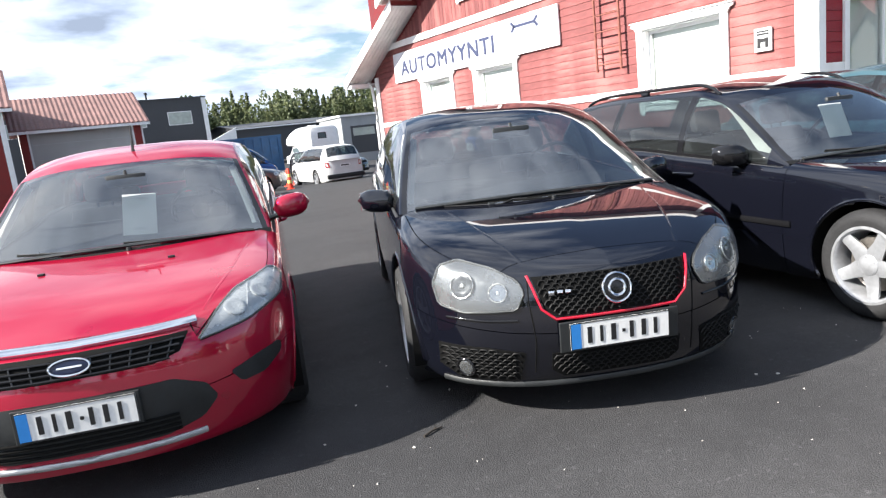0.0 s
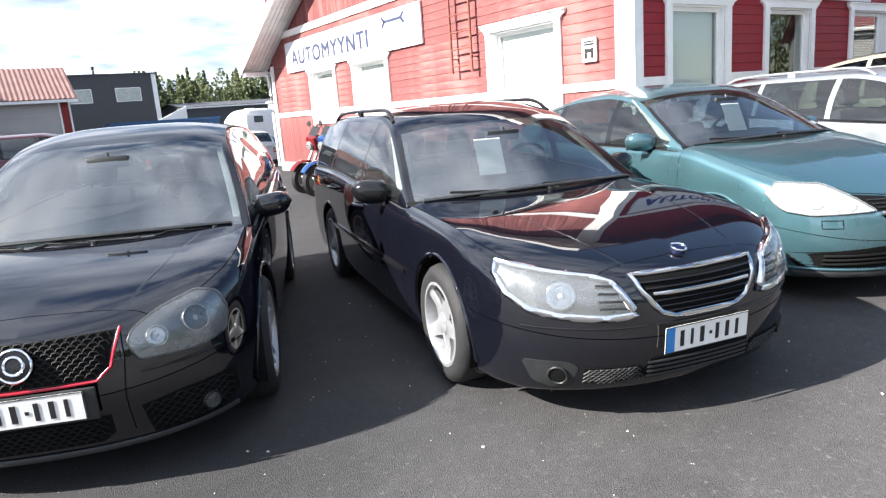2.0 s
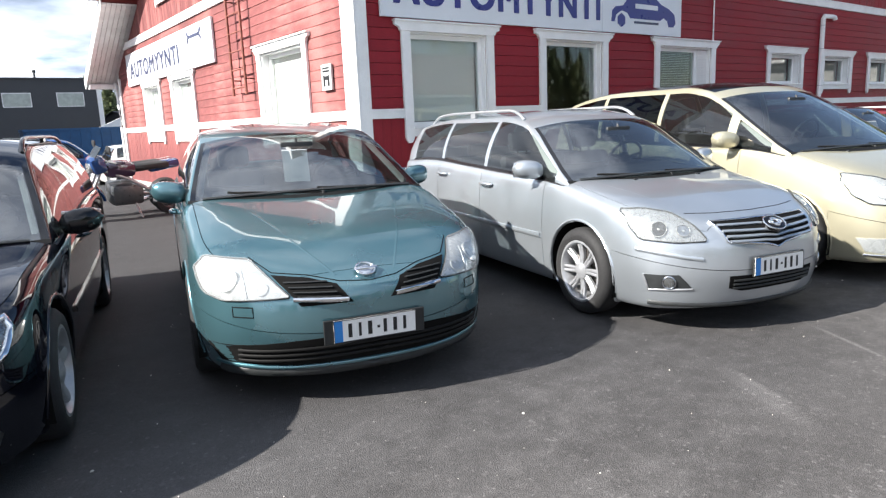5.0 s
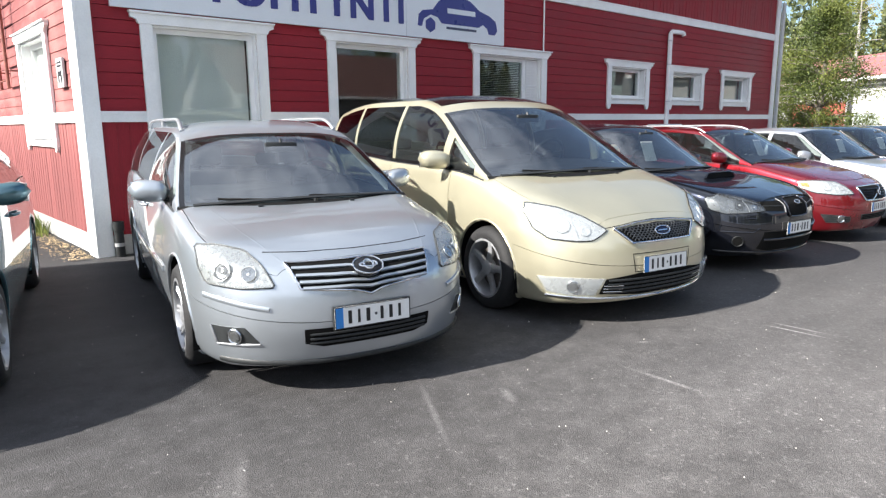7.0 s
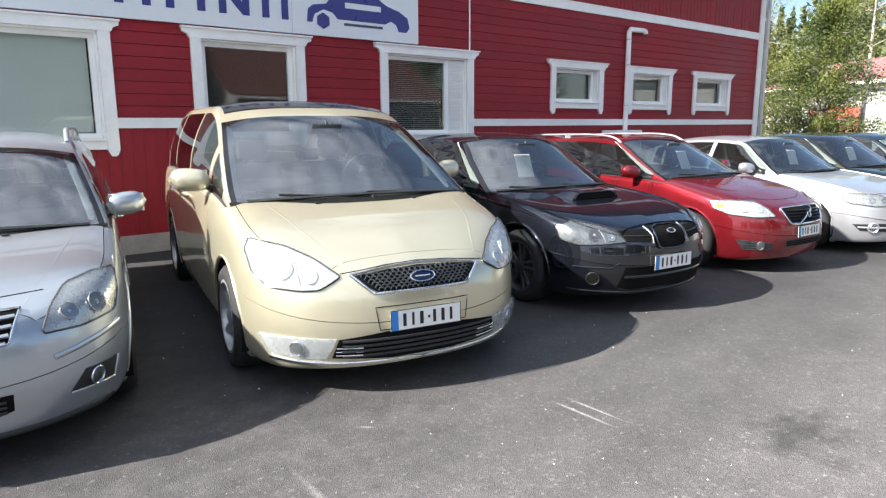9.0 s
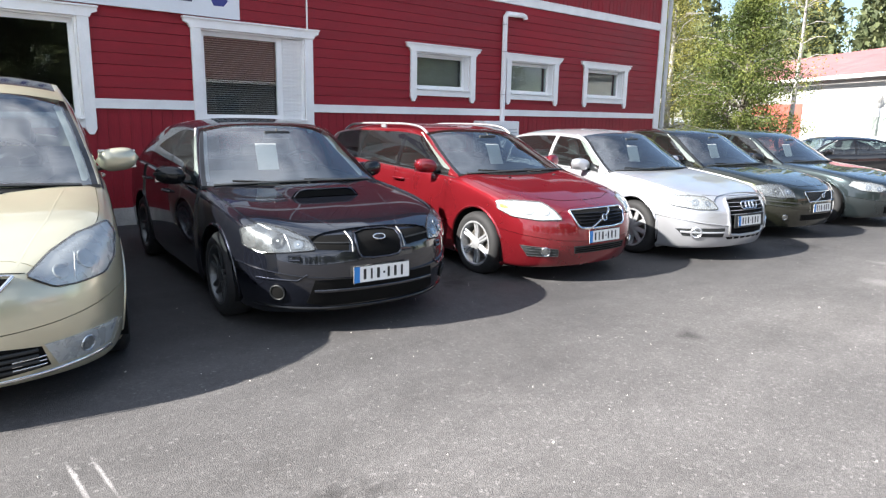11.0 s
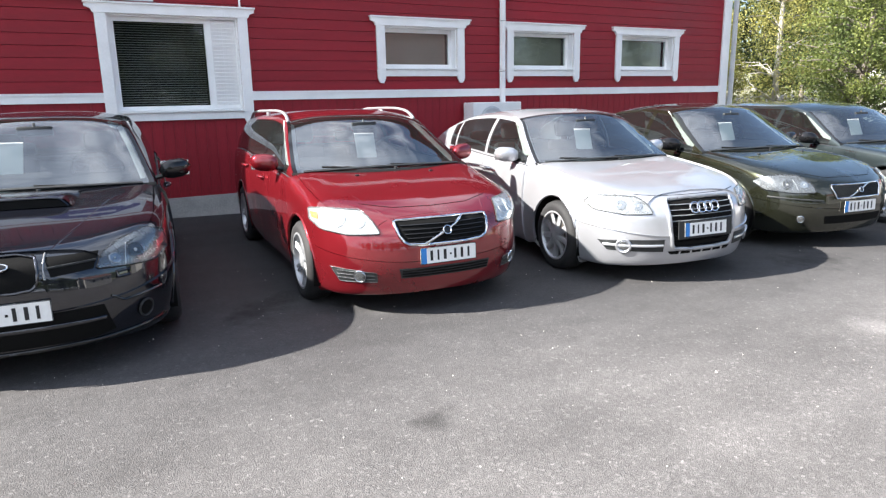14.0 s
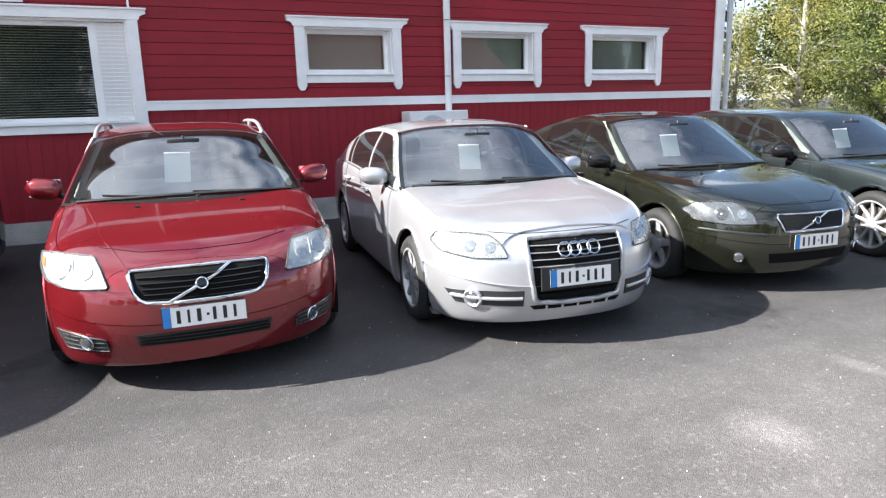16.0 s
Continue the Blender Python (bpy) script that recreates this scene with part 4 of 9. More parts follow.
    grain = calc("MULTIPLY", grain, ramp(streak.outputs["Fac"], 0.3, 0.7, 0.90, 1.10))
    for cx, cy, rx, ry, turn, strength in MARKS:
        spot = t.nodes.new("ShaderNodeMapping")
        spot.vector_type = "TEXTURE"
        spot.inputs["Location"].default_value = (cx, cy, 0)
        spot.inputs["Rotation"].default_value = (0, 0, radians(turn))
        spot.inputs["Scale"].default_value = (rx, ry, 1e4)
        link(coord.outputs["Object"], spot.inputs["Vector"])
        far = t.nodes.new("ShaderNodeVectorMath")
        far.operation = "LENGTH"
        link(spot.outputs["Vector"], far.inputs[0])
        mask = ramp(calc("ADD", far.outputs["Value"], broken), 0.2, 1.25, 1.0, 0.0)
        grain = calc("MULTIPLY", grain, calc("ADD", calc("MULTIPLY", mask, strength), 1.0))
    # A includes shade painted along the row of cars, B is worn lane
    worn = t.nodes.new("ShaderNodeMix")
    worn.data_type = "RGBA"
    worn.inputs["A"].default_value, worn.inputs["B"].default_value = (0.95, 0.95, 0.97, 1), (2.60, 2.48, 2.38, 1)
    link(age_and_shade, worn.inputs["Factor"])
    both = t.nodes.new("ShaderNodeVectorMath")
    both.operation = "MULTIPLY"
    link(tint, both.inputs[0])
    link(worn.outputs["Result"], both.inputs[1])
    final = t.nodes.new("ShaderNodeVectorMath")
    final.operation = "SCALE"
    link(both.outputs["Vector"], final.inputs[0])
    link(grain, final.inputs["Scale"])
    link(final.outputs["Vector"], b.inputs["Base Color"])
    return m


def ground_z(x, y=0.0):
    """The yard falls away gently towards the east and at its back."""
    if y > 12.0:
        return -0.8 * min(1.0, (y - 12.0) / 17.0) + ground_z(x)
    for (a, za), (b, zb) in zip(FALL, FALL[1:]):
        if x <= b:
            return za + (zb - za) * max(0.0, x - a) / (b - a)
    return FALL[-1][1]


FALL = [(4.9, 0.0), (6.2, -0.03), (7.6, -0.07), (9.8, -0.085), (12.2, -0.10), (14.7, -0.14), (18.0, -0.22), (26.5, -0.48)]


bm = bmesh.new()
lines = [[bm.verts.new((x, y, ground_z(x, y))) for x in (-600, -60, 0, 4.9, 6.2, 7.6, 9.8, 12.2, 14.7, 18, 26.5, 60, 600)] for y in (-600, -60, -20, 0, 12, 29, 60, 600)]
for a, b in zip(lines, lines[1:]):
    for i in range(len(a) - 1):
        bm.faces.new((a[i], a[i + 1], b[i + 1], b[i]))
ground = link_mesh("ground", bm, asphalt())
tagged(ground, "worn grey asphalt yard with pale grit", "ground", kind="structure")

# ---- the red hall: long south wall on y = 0, gable on x = 0 ----
HALL_X, HALL_Y = 17.55, 13.0
BELT0, BELT1, UP0, UP1 = 1.50, 1.62, 3.60, 3.76
EAVE = 5.2


def wall_holes(lo, hi, z0, z1, holes):
    """Stretches of a board between openings."""
    cuts = sorted((a, b) for a, b, c, d in holes if c < z1 - 0.02 and d > z0 + 0.02)
    out, at = [], lo
    for a, b in cuts:
        if a > at:
            out.append((at, a))
        at = max(at, b)
    if hi > at:
        out.append((at, hi))
    return out


# openings: from, to, bottom, top
SOUTH = [(0.74, 2.02, 1.36, 2.58), (3.18, 4.46, 1.36, 2.58), (5.96, 7.55, 1.36, 2.58), (9.72, 11.0, 1.92, 2.56), (12.1, 13.42, 1.92, 2.56), (14.56, 15.96, 1.92, 2.56)]
WEST = [(9.0, 10.3, 1.36, 2.54), (6.5, 7.9, 1.36, 2.54), (1.44, 2.95, 1.30, 2.58)]


def gable_top(y):
    return min(2.95 + (13.05 - y) * 0.5, 5.1 + y * 0.24)


def build_wall(name, label, along, length, holes, flat_mat, up_mat, top):
    """A framed wall clad in boards, outer face on 0, in local x (along) and z, thickness towards +y."""
    wall = thing(name, label, "wall", pose(0, 0, 0) if along == "x" else pose(0, 0, 0, 0, 0, 90), kind="structure")
    turn = 1 if along == "x" else -1
    bm = bmesh.new()
    for z0, z1 in ((0.0, 1.30), (1.30, 1.36), (1.36, 1.92), (1.92, 2.54), (2.54, 2.56), (2.56, 2.58), (2.58, 5.2)):
        for a, b in wall_holes(0, length, z0, z1, holes):
            add_box(bm, (a, 0.03 * turn, z0), (b, 0.22 * turn, z1))
    part("wall_core", bm, M["backing"], wall)
    bm = bmesh.new()
    add_box(bm, (-0.01, -0.03 * turn, -0.1), (length, 0.03 * turn, 0.23))
    part("plinth", bm, M["concrete"], wall)
    cache = {}

    def board(a, b, z0, z1, mat, key, out):
        size = (round(b - a, 3), round(z1 - z0, 3), key)
        if size not in cache:
            bm = bmesh.new()
            w, h = size[0], size[1]
            add_box(bm, (0, -0.022 * turn, 0), (w, 0.03 * turn, h))
            top_edge = [v for v in bm.verts if v.co.y * turn < 0 and (v.co.z > h / 2 if key == "flat" else v.co.x > w / 2)]
            for v in top_edge:
                v.co.y += (0.007 if key == "flat" else 0.002) * turn
            me = bpy.data.meshes.new("board")
            bm.to_mesh(me)
            bm.free()
            me.materials.append(mat)
            cache[size] = me
        share("board", cache[size], wall, Matrix.Translation((a, out * turn, z0)))

    pitch = (UP0 - BELT1) / 14
    for i in range(14):
        z0 = BELT1 + i * pitch
        for a, b in wall_holes(0.02, length - 0.02, z0, z0 + pitch, holes):
            board(a, b, z0, z0 + pitch - 0.005, flat_mat, "flat", random.uniform(-0.002, 0.002))
    n = int(length / 0.135)
    w = length / n
    joined = bmesh.new()
    for i in range(n):
        a = i * w
        z1 = BELT0
        hole = [h for h in holes if h[0] < a + w and h[1] > a]
        if hole:
            z1 = min(h[2] for h in hole if True)
            z1 = min(z1, BELT0)
        board(a, a + w - 0.0015, 0.23, z1, up_mat, "up", random.uniform(-0.001, 0.001))
        zt = top(a + w / 2)
        if zt > UP1 + 0.02:
            add_box(joined, (a, random.uniform(-0.024, -0.019) * turn, UP1), (a + w - 0.008, 0.03 * turn, zt))
    ob = part("upper_boards", joined, up_mat, wall)
    tagged(ob, kind="stuff")
    for z0, z1 in ((BELT0, BELT1), (UP0, UP1)):
        bm = bmesh.new()
        for a, b in wall_holes(0.0, length, z0, z1, [(h[0] - 0.1, h[1] + 0.1, h[2], h[3]) for h in holes]):
            add_box(bm, (a, -0.05 * turn, z0), (b, 0.03 * turn, z1))
            add_box(bm, (a, -0.058 * turn, z1 - 0.03), (b, 0.0, z1))
        part("trim", bm, M["white_wood"], wall)
    return wall


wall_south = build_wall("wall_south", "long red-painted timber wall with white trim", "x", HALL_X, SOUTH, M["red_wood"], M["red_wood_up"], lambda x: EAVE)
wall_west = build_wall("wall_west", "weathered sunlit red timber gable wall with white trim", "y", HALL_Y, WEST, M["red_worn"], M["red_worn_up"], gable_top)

# ---- the cars for sale ----
PAINT = dict(
    red=paint("bright_red_paint", (0.42, 0.006, 0.036), 0.4, 0.32),
    black=paint("black_paint", (0.004, 0.0045, 0.008), 0.0, 0.3),
    teal=paint("teal_metallic_paint", (0.088, 0.19, 0.222), 0.7, 0.30),
    silver=paint("silver_paint", (0.46, 0.50, 0.54), 0.74, 0.33),
    gold=paint("pale_gold_paint", (0.60, 0.56, 0.41), 0.65, 0.34),
    grey=paint("dark_grey_paint", (0.011, 0.0125, 0.019), 0.6, 0.30),
    wine=paint("wine_red_paint", (0.20, 0.012, 0.018), 0.6, 0.30),
    white_silver=paint("light_silver_paint", (0.52, 0.53, 0.56), 0.68, 0.34),
    olive=paint("dark_olive_paint", (0.025, 0.027, 0.017), 0.75, 0.30),
    green=paint("dark_green_paint", (0.038, 0.050, 0.053), 0.75, 0.30),
)
ROW = "cars for sale in the row"

SPECS = dict(
    focus=dict(paint="red", fit=(0.94, 0.97, 0.97), L=4.34, W=1.82, wb=2.64, fa=0.88, r=0.315, cowl=1.12, header=1.64,
               hood=[(0, 0.66), (0.1, 0.70), (0.4, 0.80), (0.8, 0.90), (1.2, 1.0)], belt=[(0, 0.60), (0.3, 0.72), (0.8, 0.86), (1.3, 0.96), (2.5, 1.02), (3.6, 1.08), (4.34, 1.02)],
               roof=[(1.10, 0.96), (1.5, 1.24), (1.9, 1.43), (2.4, 1.485), (3.2, 1.46), (3.85, 1.35), (4.2, 1.08), (4.25, 0.98)], rear_glass=(3.88, 4.16),
               windows=[(1.3, 2.36), (2.42, 3.28), (3.34, 3.75)], doors=[(1.33, 2.39), (2.39, 3.3)], rim=dict(n=5, w=0.07)),
    golf=dict(paint="black", scuttle=0.0, L=4.216, W=1.76, wb=2.578, fa=0.86, r=0.32, cowl=1.08, header=1.63,
              hood=[(0, 0.68), (0.08, 0.72), (0.35, 0.81), (0.8, 0.91), (1.2, 0.99)], belt=[(0, 0.60), (0.3, 0.74), (0.8, 0.87), (1.25, 0.94), (2.5, 0.97), (3.6, 1.0), (4.2, 0.98)],
              roof=[(1.06, 0.95), (1.4, 1.22), (1.75, 1.40), (2.2, 1.465), (3.1, 1.45), (3.75, 1.33), (4.08, 1.02), (4.12, 0.95)], rear_glass=(3.78, 4.05),
              windows=[(1.25, 2.25), (2.31, 3.2), (3.26, 3.6)], doors=[(1.28, 2.28), (2.28, 3.2)], rim=dict(n=5, pair=0.03, w=0.03), clear=0.14),
    saab=dict(paint="black", L=4.84, W=1.79, wb=2.703, fa=0.95, r=0.315, cowl=1.30, header=1.9,
              hood=[(0, 0.66), (0.1, 0.71), (0.4, 0.79), (0.9, 0.89), (1.4, 0.96)], belt=[(0, 0.58), (0.35, 0.72), (0.9, 0.85), (1.4, 0.92), (2.6, 0.95), (4.0, 0.98), (4.84, 0.95)],
              roof=[(1.28, 0.92), (1.65, 1.18), (2.05, 1.37), (2.6, 1.45), (3.6, 1.455), (4.35, 1.40), (4.68, 1.02), (4.72, 0.92)], rear_glass=(4.38, 4.64),
              windows=[(1.48, 2.55), (2.61, 3.5), (3.56, 4.3)], doors=[(1.5, 2.58), (2.58, 3.5)], rim=dict(n=5, w=0.085, outer=0.75, inner=1.3), clear=0.14),
    primera=dict(paint="teal", L=4.57, W=1.76, wb=2.68, fa=0.95, r=0.31, cowl=1.08, header=1.76,
                 hood=[(0, 0.62), (0.1, 0.68), (0.4, 0.80), (0.8, 0.91), (1.2, 1.0)], belt=[(0, 0.56), (0.35, 0.72), (0.9, 0.86), (1.3, 0.94), (2.5, 0.98), (3.6, 1.02), (4.57, 0.98)],
                 roof=[(1.06, 0.96), (1.45, 1.23), (1.85, 1.42), (2.3, 1.48), (3.0, 1.46), (3.6, 1.34), (4.15, 1.06), (4.2, 0.98)], rear_glass=(3.3, 4.1), deck=4.15, deck_z=1.04,
                 windows=[(1.28, 2.3), (2.36, 3.2), (3.26, 3.55)], doors=[(1.32, 2.33), (2.33, 3.3)], rim=dict(n=7, w=0.05)),
    avensis=dict(paint="silver", painted_pillars=True, L=4.715, W=1.76, wb=2.70, fa=0.96, r=0.318, cowl=1.20, header=1.92,
                 hood=[(0, 0.68), (0.1, 0.73), (0.4, 0.83), (0.8, 0.92), (1.3, 1.01)], belt=[(0, 0.60), (0.35, 0.75), (0.9, 0.89), (1.3, 0.97), (2.5, 1.01), (4.0, 1.06), (4.7, 1.0)],
                 roof=[(1.18, 0.97), (1.55, 1.24), (1.95, 1.43), (2.4, 1.50), (3.4, 1.50), (4.2, 1.43), (4.58, 1.06), (4.62, 0.96)], rear_glass=(4.25, 4.54),
                 windows=[(1.38, 2.42), (2.48, 3.35), (3.41, 4.15)], doors=[(1.42, 2.45), (2.45, 3.4)], rim=dict(n=8, pair=0.013, w=0.024)),
    galaxy=dict(paint="gold", painted_pillars=True, L=4.82, W=1.884, wb=2.85, fa=0.97, r=0.33, cowl=1.12, header=1.98,
                hood=[(0, 0.72), (0.1, 0.78), (0.4, 0.90), (0.8, 1.01), (1.3, 1.12)], belt=[(0, 0.64), (0.35, 0.80), (0.9, 0.96), (1.3, 1.05), (2.5, 1.10), (4.0, 1.15), (4.8, 1.1)],
                roof=[(1.08, 1.06), (1.5, 1.36), (2.0, 1.60), (2.5, 1.71), (3.4, 1.73), (4.3, 1.63), (4.7, 1.16), (4.74, 1.04)], rear_glass=(4.36, 4.66),
                windows=[(1.22, 1.62), (1.72, 2.62), (2.68, 3.6), (3.66, 4.3)], dark=(2, 3), doors=[(1.5, 2.65), (2.65, 3.62)], rim=dict(n=5, w=0.06), glass_roof=(2.08, 3.9), tumble=0.27),
    impreza=dict(paint="grey", L=4.465, W=1.74, wb=2.525, fa=0.93, r=0.315, cowl=1.25, header=1.95,
                 hood=[(0, 0.66), (0.1, 0.71), (0.4, 0.79), (0.9, 0.89), (1.35, 0.97)], belt=[(0, 0.58), (0.35, 0.72), (0.9, 0.85), (1.4, 0.92), (2.5, 0.95), (3.6, 0.98), (4.46, 0.95)],
                 roof=[(1.22, 0.93), (1.58, 1.19), (1.98, 1.37), (2.4, 1.43), (3.0, 1.41), (3.4, 1.29), (3.9, 1.02), (3.95, 0.95)], rear_glass=(3.12, 3.85), deck=3.9, deck_z=1.0,
                 windows=[(1.42, 2.42), (2.48, 3.25)], doors=[(1.45, 2.45), (2.45, 3.3)], rim=dict(n=5, pair=0.03, w=0.03), rim_mat="alloy_dark", clear=0.14),
    v50=dict(paint="wine", L=4.514, W=1.77, wb=2.64, fa=0.90, r=0.317, cowl=1.18, header=1.8,
             hood=[(0, 0.68), (0.1, 0.73), (0.4, 0.82), (0.8, 0.91), (1.3, 1.0)], belt=[(0, 0.60), (0.35, 0.74), (0.9, 0.88), (1.3, 0.96), (2.5, 1.0), (3.8, 1.05), (4.5, 1.0)],
             roof=[(1.15, 0.95), (1.52, 1.22), (1.92, 1.40), (2.4, 1.455), (3.3, 1.45), (4.05, 1.38), (4.38, 1.04), (4.42, 0.94)], rear_glass=(4.08, 4.34),
             windows=[(1.36, 2.35), (2.41, 3.25), (3.31, 3.95)], doors=[(1.4, 2.38), (2.38, 3.25)], rim=dict(n=6, pair=0.016, w=0.03)),
    a4=dict(paint="white_silver", painted_pillars=True, painted_frames=True, L=4.586, W=1.772, wb=2.648, fa=0.95, r=0.317, cowl=1.28, header=1.87,
            hood=[(0, 0.70), (0.08, 0.75), (0.4, 0.82), (0.9, 0.91), (1.4, 0.98)], belt=[(0, 0.60), (0.35, 0.75), (0.9, 0.87), (1.4, 0.94), (2.5, 0.97), (3.6, 1.0), (4.58, 0.97)],
            roof=[(1.26, 0.94), (1.62, 1.18), (2.02, 1.36), (2.5, 1.425), (3.1, 1.40), (3.6, 1.28), (4.1, 1.02), (4.15, 0.95)], rear_glass=(3.2, 4.05), deck=4.1, deck_z=1.02,
            windows=[(1.46, 2.45), (2.51, 3.3), (3.34, 3.5)], doors=[(1.5, 2.48), (2.48, 3.35)], rim=dict(n=9, w=0.058, dish=0.01), clear=0.14),
    s40=dict(paint="olive", painted_pillars=True, painted_frames=True, L=4.468, W=1.77, wb=2.64, fa=0.90, r=0.317, cowl=1.18, header=1.8,
             hood=[(0, 0.68), (0.1, 0.73), (0.4, 0.82), (0.8, 0.91), (1.3, 1.0)], belt=[(0, 0.60), (0.35, 0.74), (0.9, 0.88), (1.3, 0.96), (2.5, 1.0), (3.6, 1.04), (4.46, 1.0)],
             roof=[(1.15, 0.95), (1.52, 1.22), (1.92, 1.40), (2.4, 1.45), (3.0, 1.42), (3.5, 1.31), (4.0, 1.05), (4.05, 0.97)], rear_glass=(3.2, 3.95), deck=4.0, deck_z=1.05,
             windows=[(1.36, 2.35), (2.41, 3.2)], doors=[(1.4, 2.38), (2.38, 3.25)], rim=dict(n=5, w=0.07)),
    touring=dict(paint="green", painted_pillars=True, L=4.843, W=1.846, wb=2.886, fa=0.85, r=0.335, cowl=1.45, header=2.12,
                 hood=[(0, 0.68), (0.08, 0.73), (0.4, 0.81), (0.9, 0.90), (1.5, 0.99)], belt=[(0, 0.60), (0.35, 0.74), (0.9, 0.87), (1.4, 0.94), (2.5, 0.98), (4.0, 1.02), (4.84, 0.98)],
                 roof=[(1.42, 0.94), (1.78, 1.20), (2.18, 1.39), (2.7, 1.47), (3.6, 1.47), (4.4, 1.39), (4.72, 1.02), (4.76, 0.94)], rear_glass=(4.44, 4.68),
                 windows=[(1.62, 2.65), (2.71, 3.6), (3.66, 4.3)], doors=[(1.65, 2.68), (2.68, 3.6)], rim=dict(n=10, w=0.035), rim_r=0.24),
)
PLACES = dict(focus=(-9.45, -2.38, -18), golf=(-7.443, -3.185, -24.2), saab=(-4.978, -4.43, -14.0), primera=(-2.562, -4.415, -14.0), avensis=(0.005, -5.205, -12.2),
              galaxy=(2.33, -5.61, -11.3), impreza=(4.905, -5.57, -6.6), v50=(7.597, -5.517, -4.4), a4=(9.845, -5.91, -7.5), s40=(12.23, -5.853, -8), touring=(14.74, -6.20, -9))
LABELS = dict(
    focus="bright red hatchback with a chrome grille bar", golf="black hatchback with a red-edged honeycomb grille", saab="black estate car with silver roof rails",
    primera="teal metallic hatchback with a split grille", avensis="silver estate car with roof rails", galaxy="pale gold people carrier with a dark glass roof",
    impreza="dark grey saloon with a bonnet scoop", v50="wine red estate car with roof rails", a4="light silver saloon with a tall grille",
    s40="dark olive saloon with a diagonal grille bar", touring="dark green estate car with multi-spoke wheels")
# where each windscreen's lower and upper corners stand: back from the nose, and height
SCREENS = dict(focus=(1.34, 0.92, 1.92, 1.324), golf=(1.13, 0.905, 1.84, 1.312), saab=(1.55, 0.90, 2.14, 1.268), primera=(1.37, 1.005, 2.06, 1.352), avensis=(1.19, 0.968, 1.87, 1.355),
               galaxy=(1.04, 1.057, 1.92, 1.552), impreza=(1.48, 0.925, 2.15, 1.355), v50=(1.27, 0.983, 2.07, 1.373), a4=(1.42, 0.955, 2.04, 1.348), s40=(1.37, 0.945, 2.07, 1.362), touring=(1.60, 0.955, 2.26, 1.345))


def set_screen(spec, by, bz, ty, tz):
    """Lays a straight windscreen between its corners and draws bonnet, waist and roof to it."""
    y0, yh, zh = by - 0.02, ty + 0.02, tz + 0.041
    steep = (zh - bz) / (yh - y0 - 0.05)
    z0 = bz - 0.05 * steep
    rest = [(y, z) for y, z in spec["roof"] if y > yh + 0.62]
    top = max(z for _, z in spec["roof"]) + 0.004
    ym = (y0 + 0.05 + yh) / 2
    spec["roof"] = [(y0, z0), (y0 + 0.05, bz), (ym, (bz + zh) / 2 + 0.014), (yh, zh), (yh + 0.17, zh + 0.52 * (top - zh)), (yh + 0.5, zh + 0.93 * (top - zh))] + rest
    hood, belt = pchip(spec["hood"]), pchip(spec["belt"])
    yc = by - 0.13
    off = bz - 0.012 - hood(yc)
    spec["hood"] = [(y, hood(y) + off * (y / yc) ** 1.4) for y in (0, 0.05, 0.1, 0.25, 0.4, 0.65, 0.9)] + [(yc, bz - 0.012), (by + 0.2, bz + 0.03)]
    off = z0 - 0.010 - belt(y0)
    spec["belt"] = [(y, belt(y) + off * (y / y0) ** 1.4) for y in (0, 0.15, 0.35, 0.6, 0.9)] + [(y0, z0 - 0.010)] + [(y, belt(y) + off * max(0.0, 1 - (y - y0) / 1.6)) for y in (y0 + 0.5, y0 + 1.0, y0 + 1.6, 3.6, spec["L"])]
    spec["cowl"], spec["header"] = y0 + 0.02, yh
    if len(spec["windows"]) < 4:
        spec["windows"][0] = (by + 0.15, spec["windows"][0][1])
    spec.setdefault("seat_y", yh + 0.62)


CARS = {}
RISE = dict(v50=0.07, a4=0.085, s40=0.05, touring=0.013)
for key, spec in SPECS.items():
    spec["paint"] = PAINT[spec["paint"]]
    spec["rim_mat"] = M[spec.get("rim_mat", "alloy")]
    spec["rise"] = RISE.get(key, 0.0)
    set_screen(spec, *SCREENS[key])
    x, y, rz = PLACES[key]
    u = Vector((math.cos(radians(rz)), math.sin(radians(rz)), 0))
    CARS[key] = Car("car", LABELS[key], pose(x, y, ground_z(x), 0, 0, rz) @ Matrix.Diagonal((*spec.get("fit", (1, 1, 1)), 1)), ROW, spec)

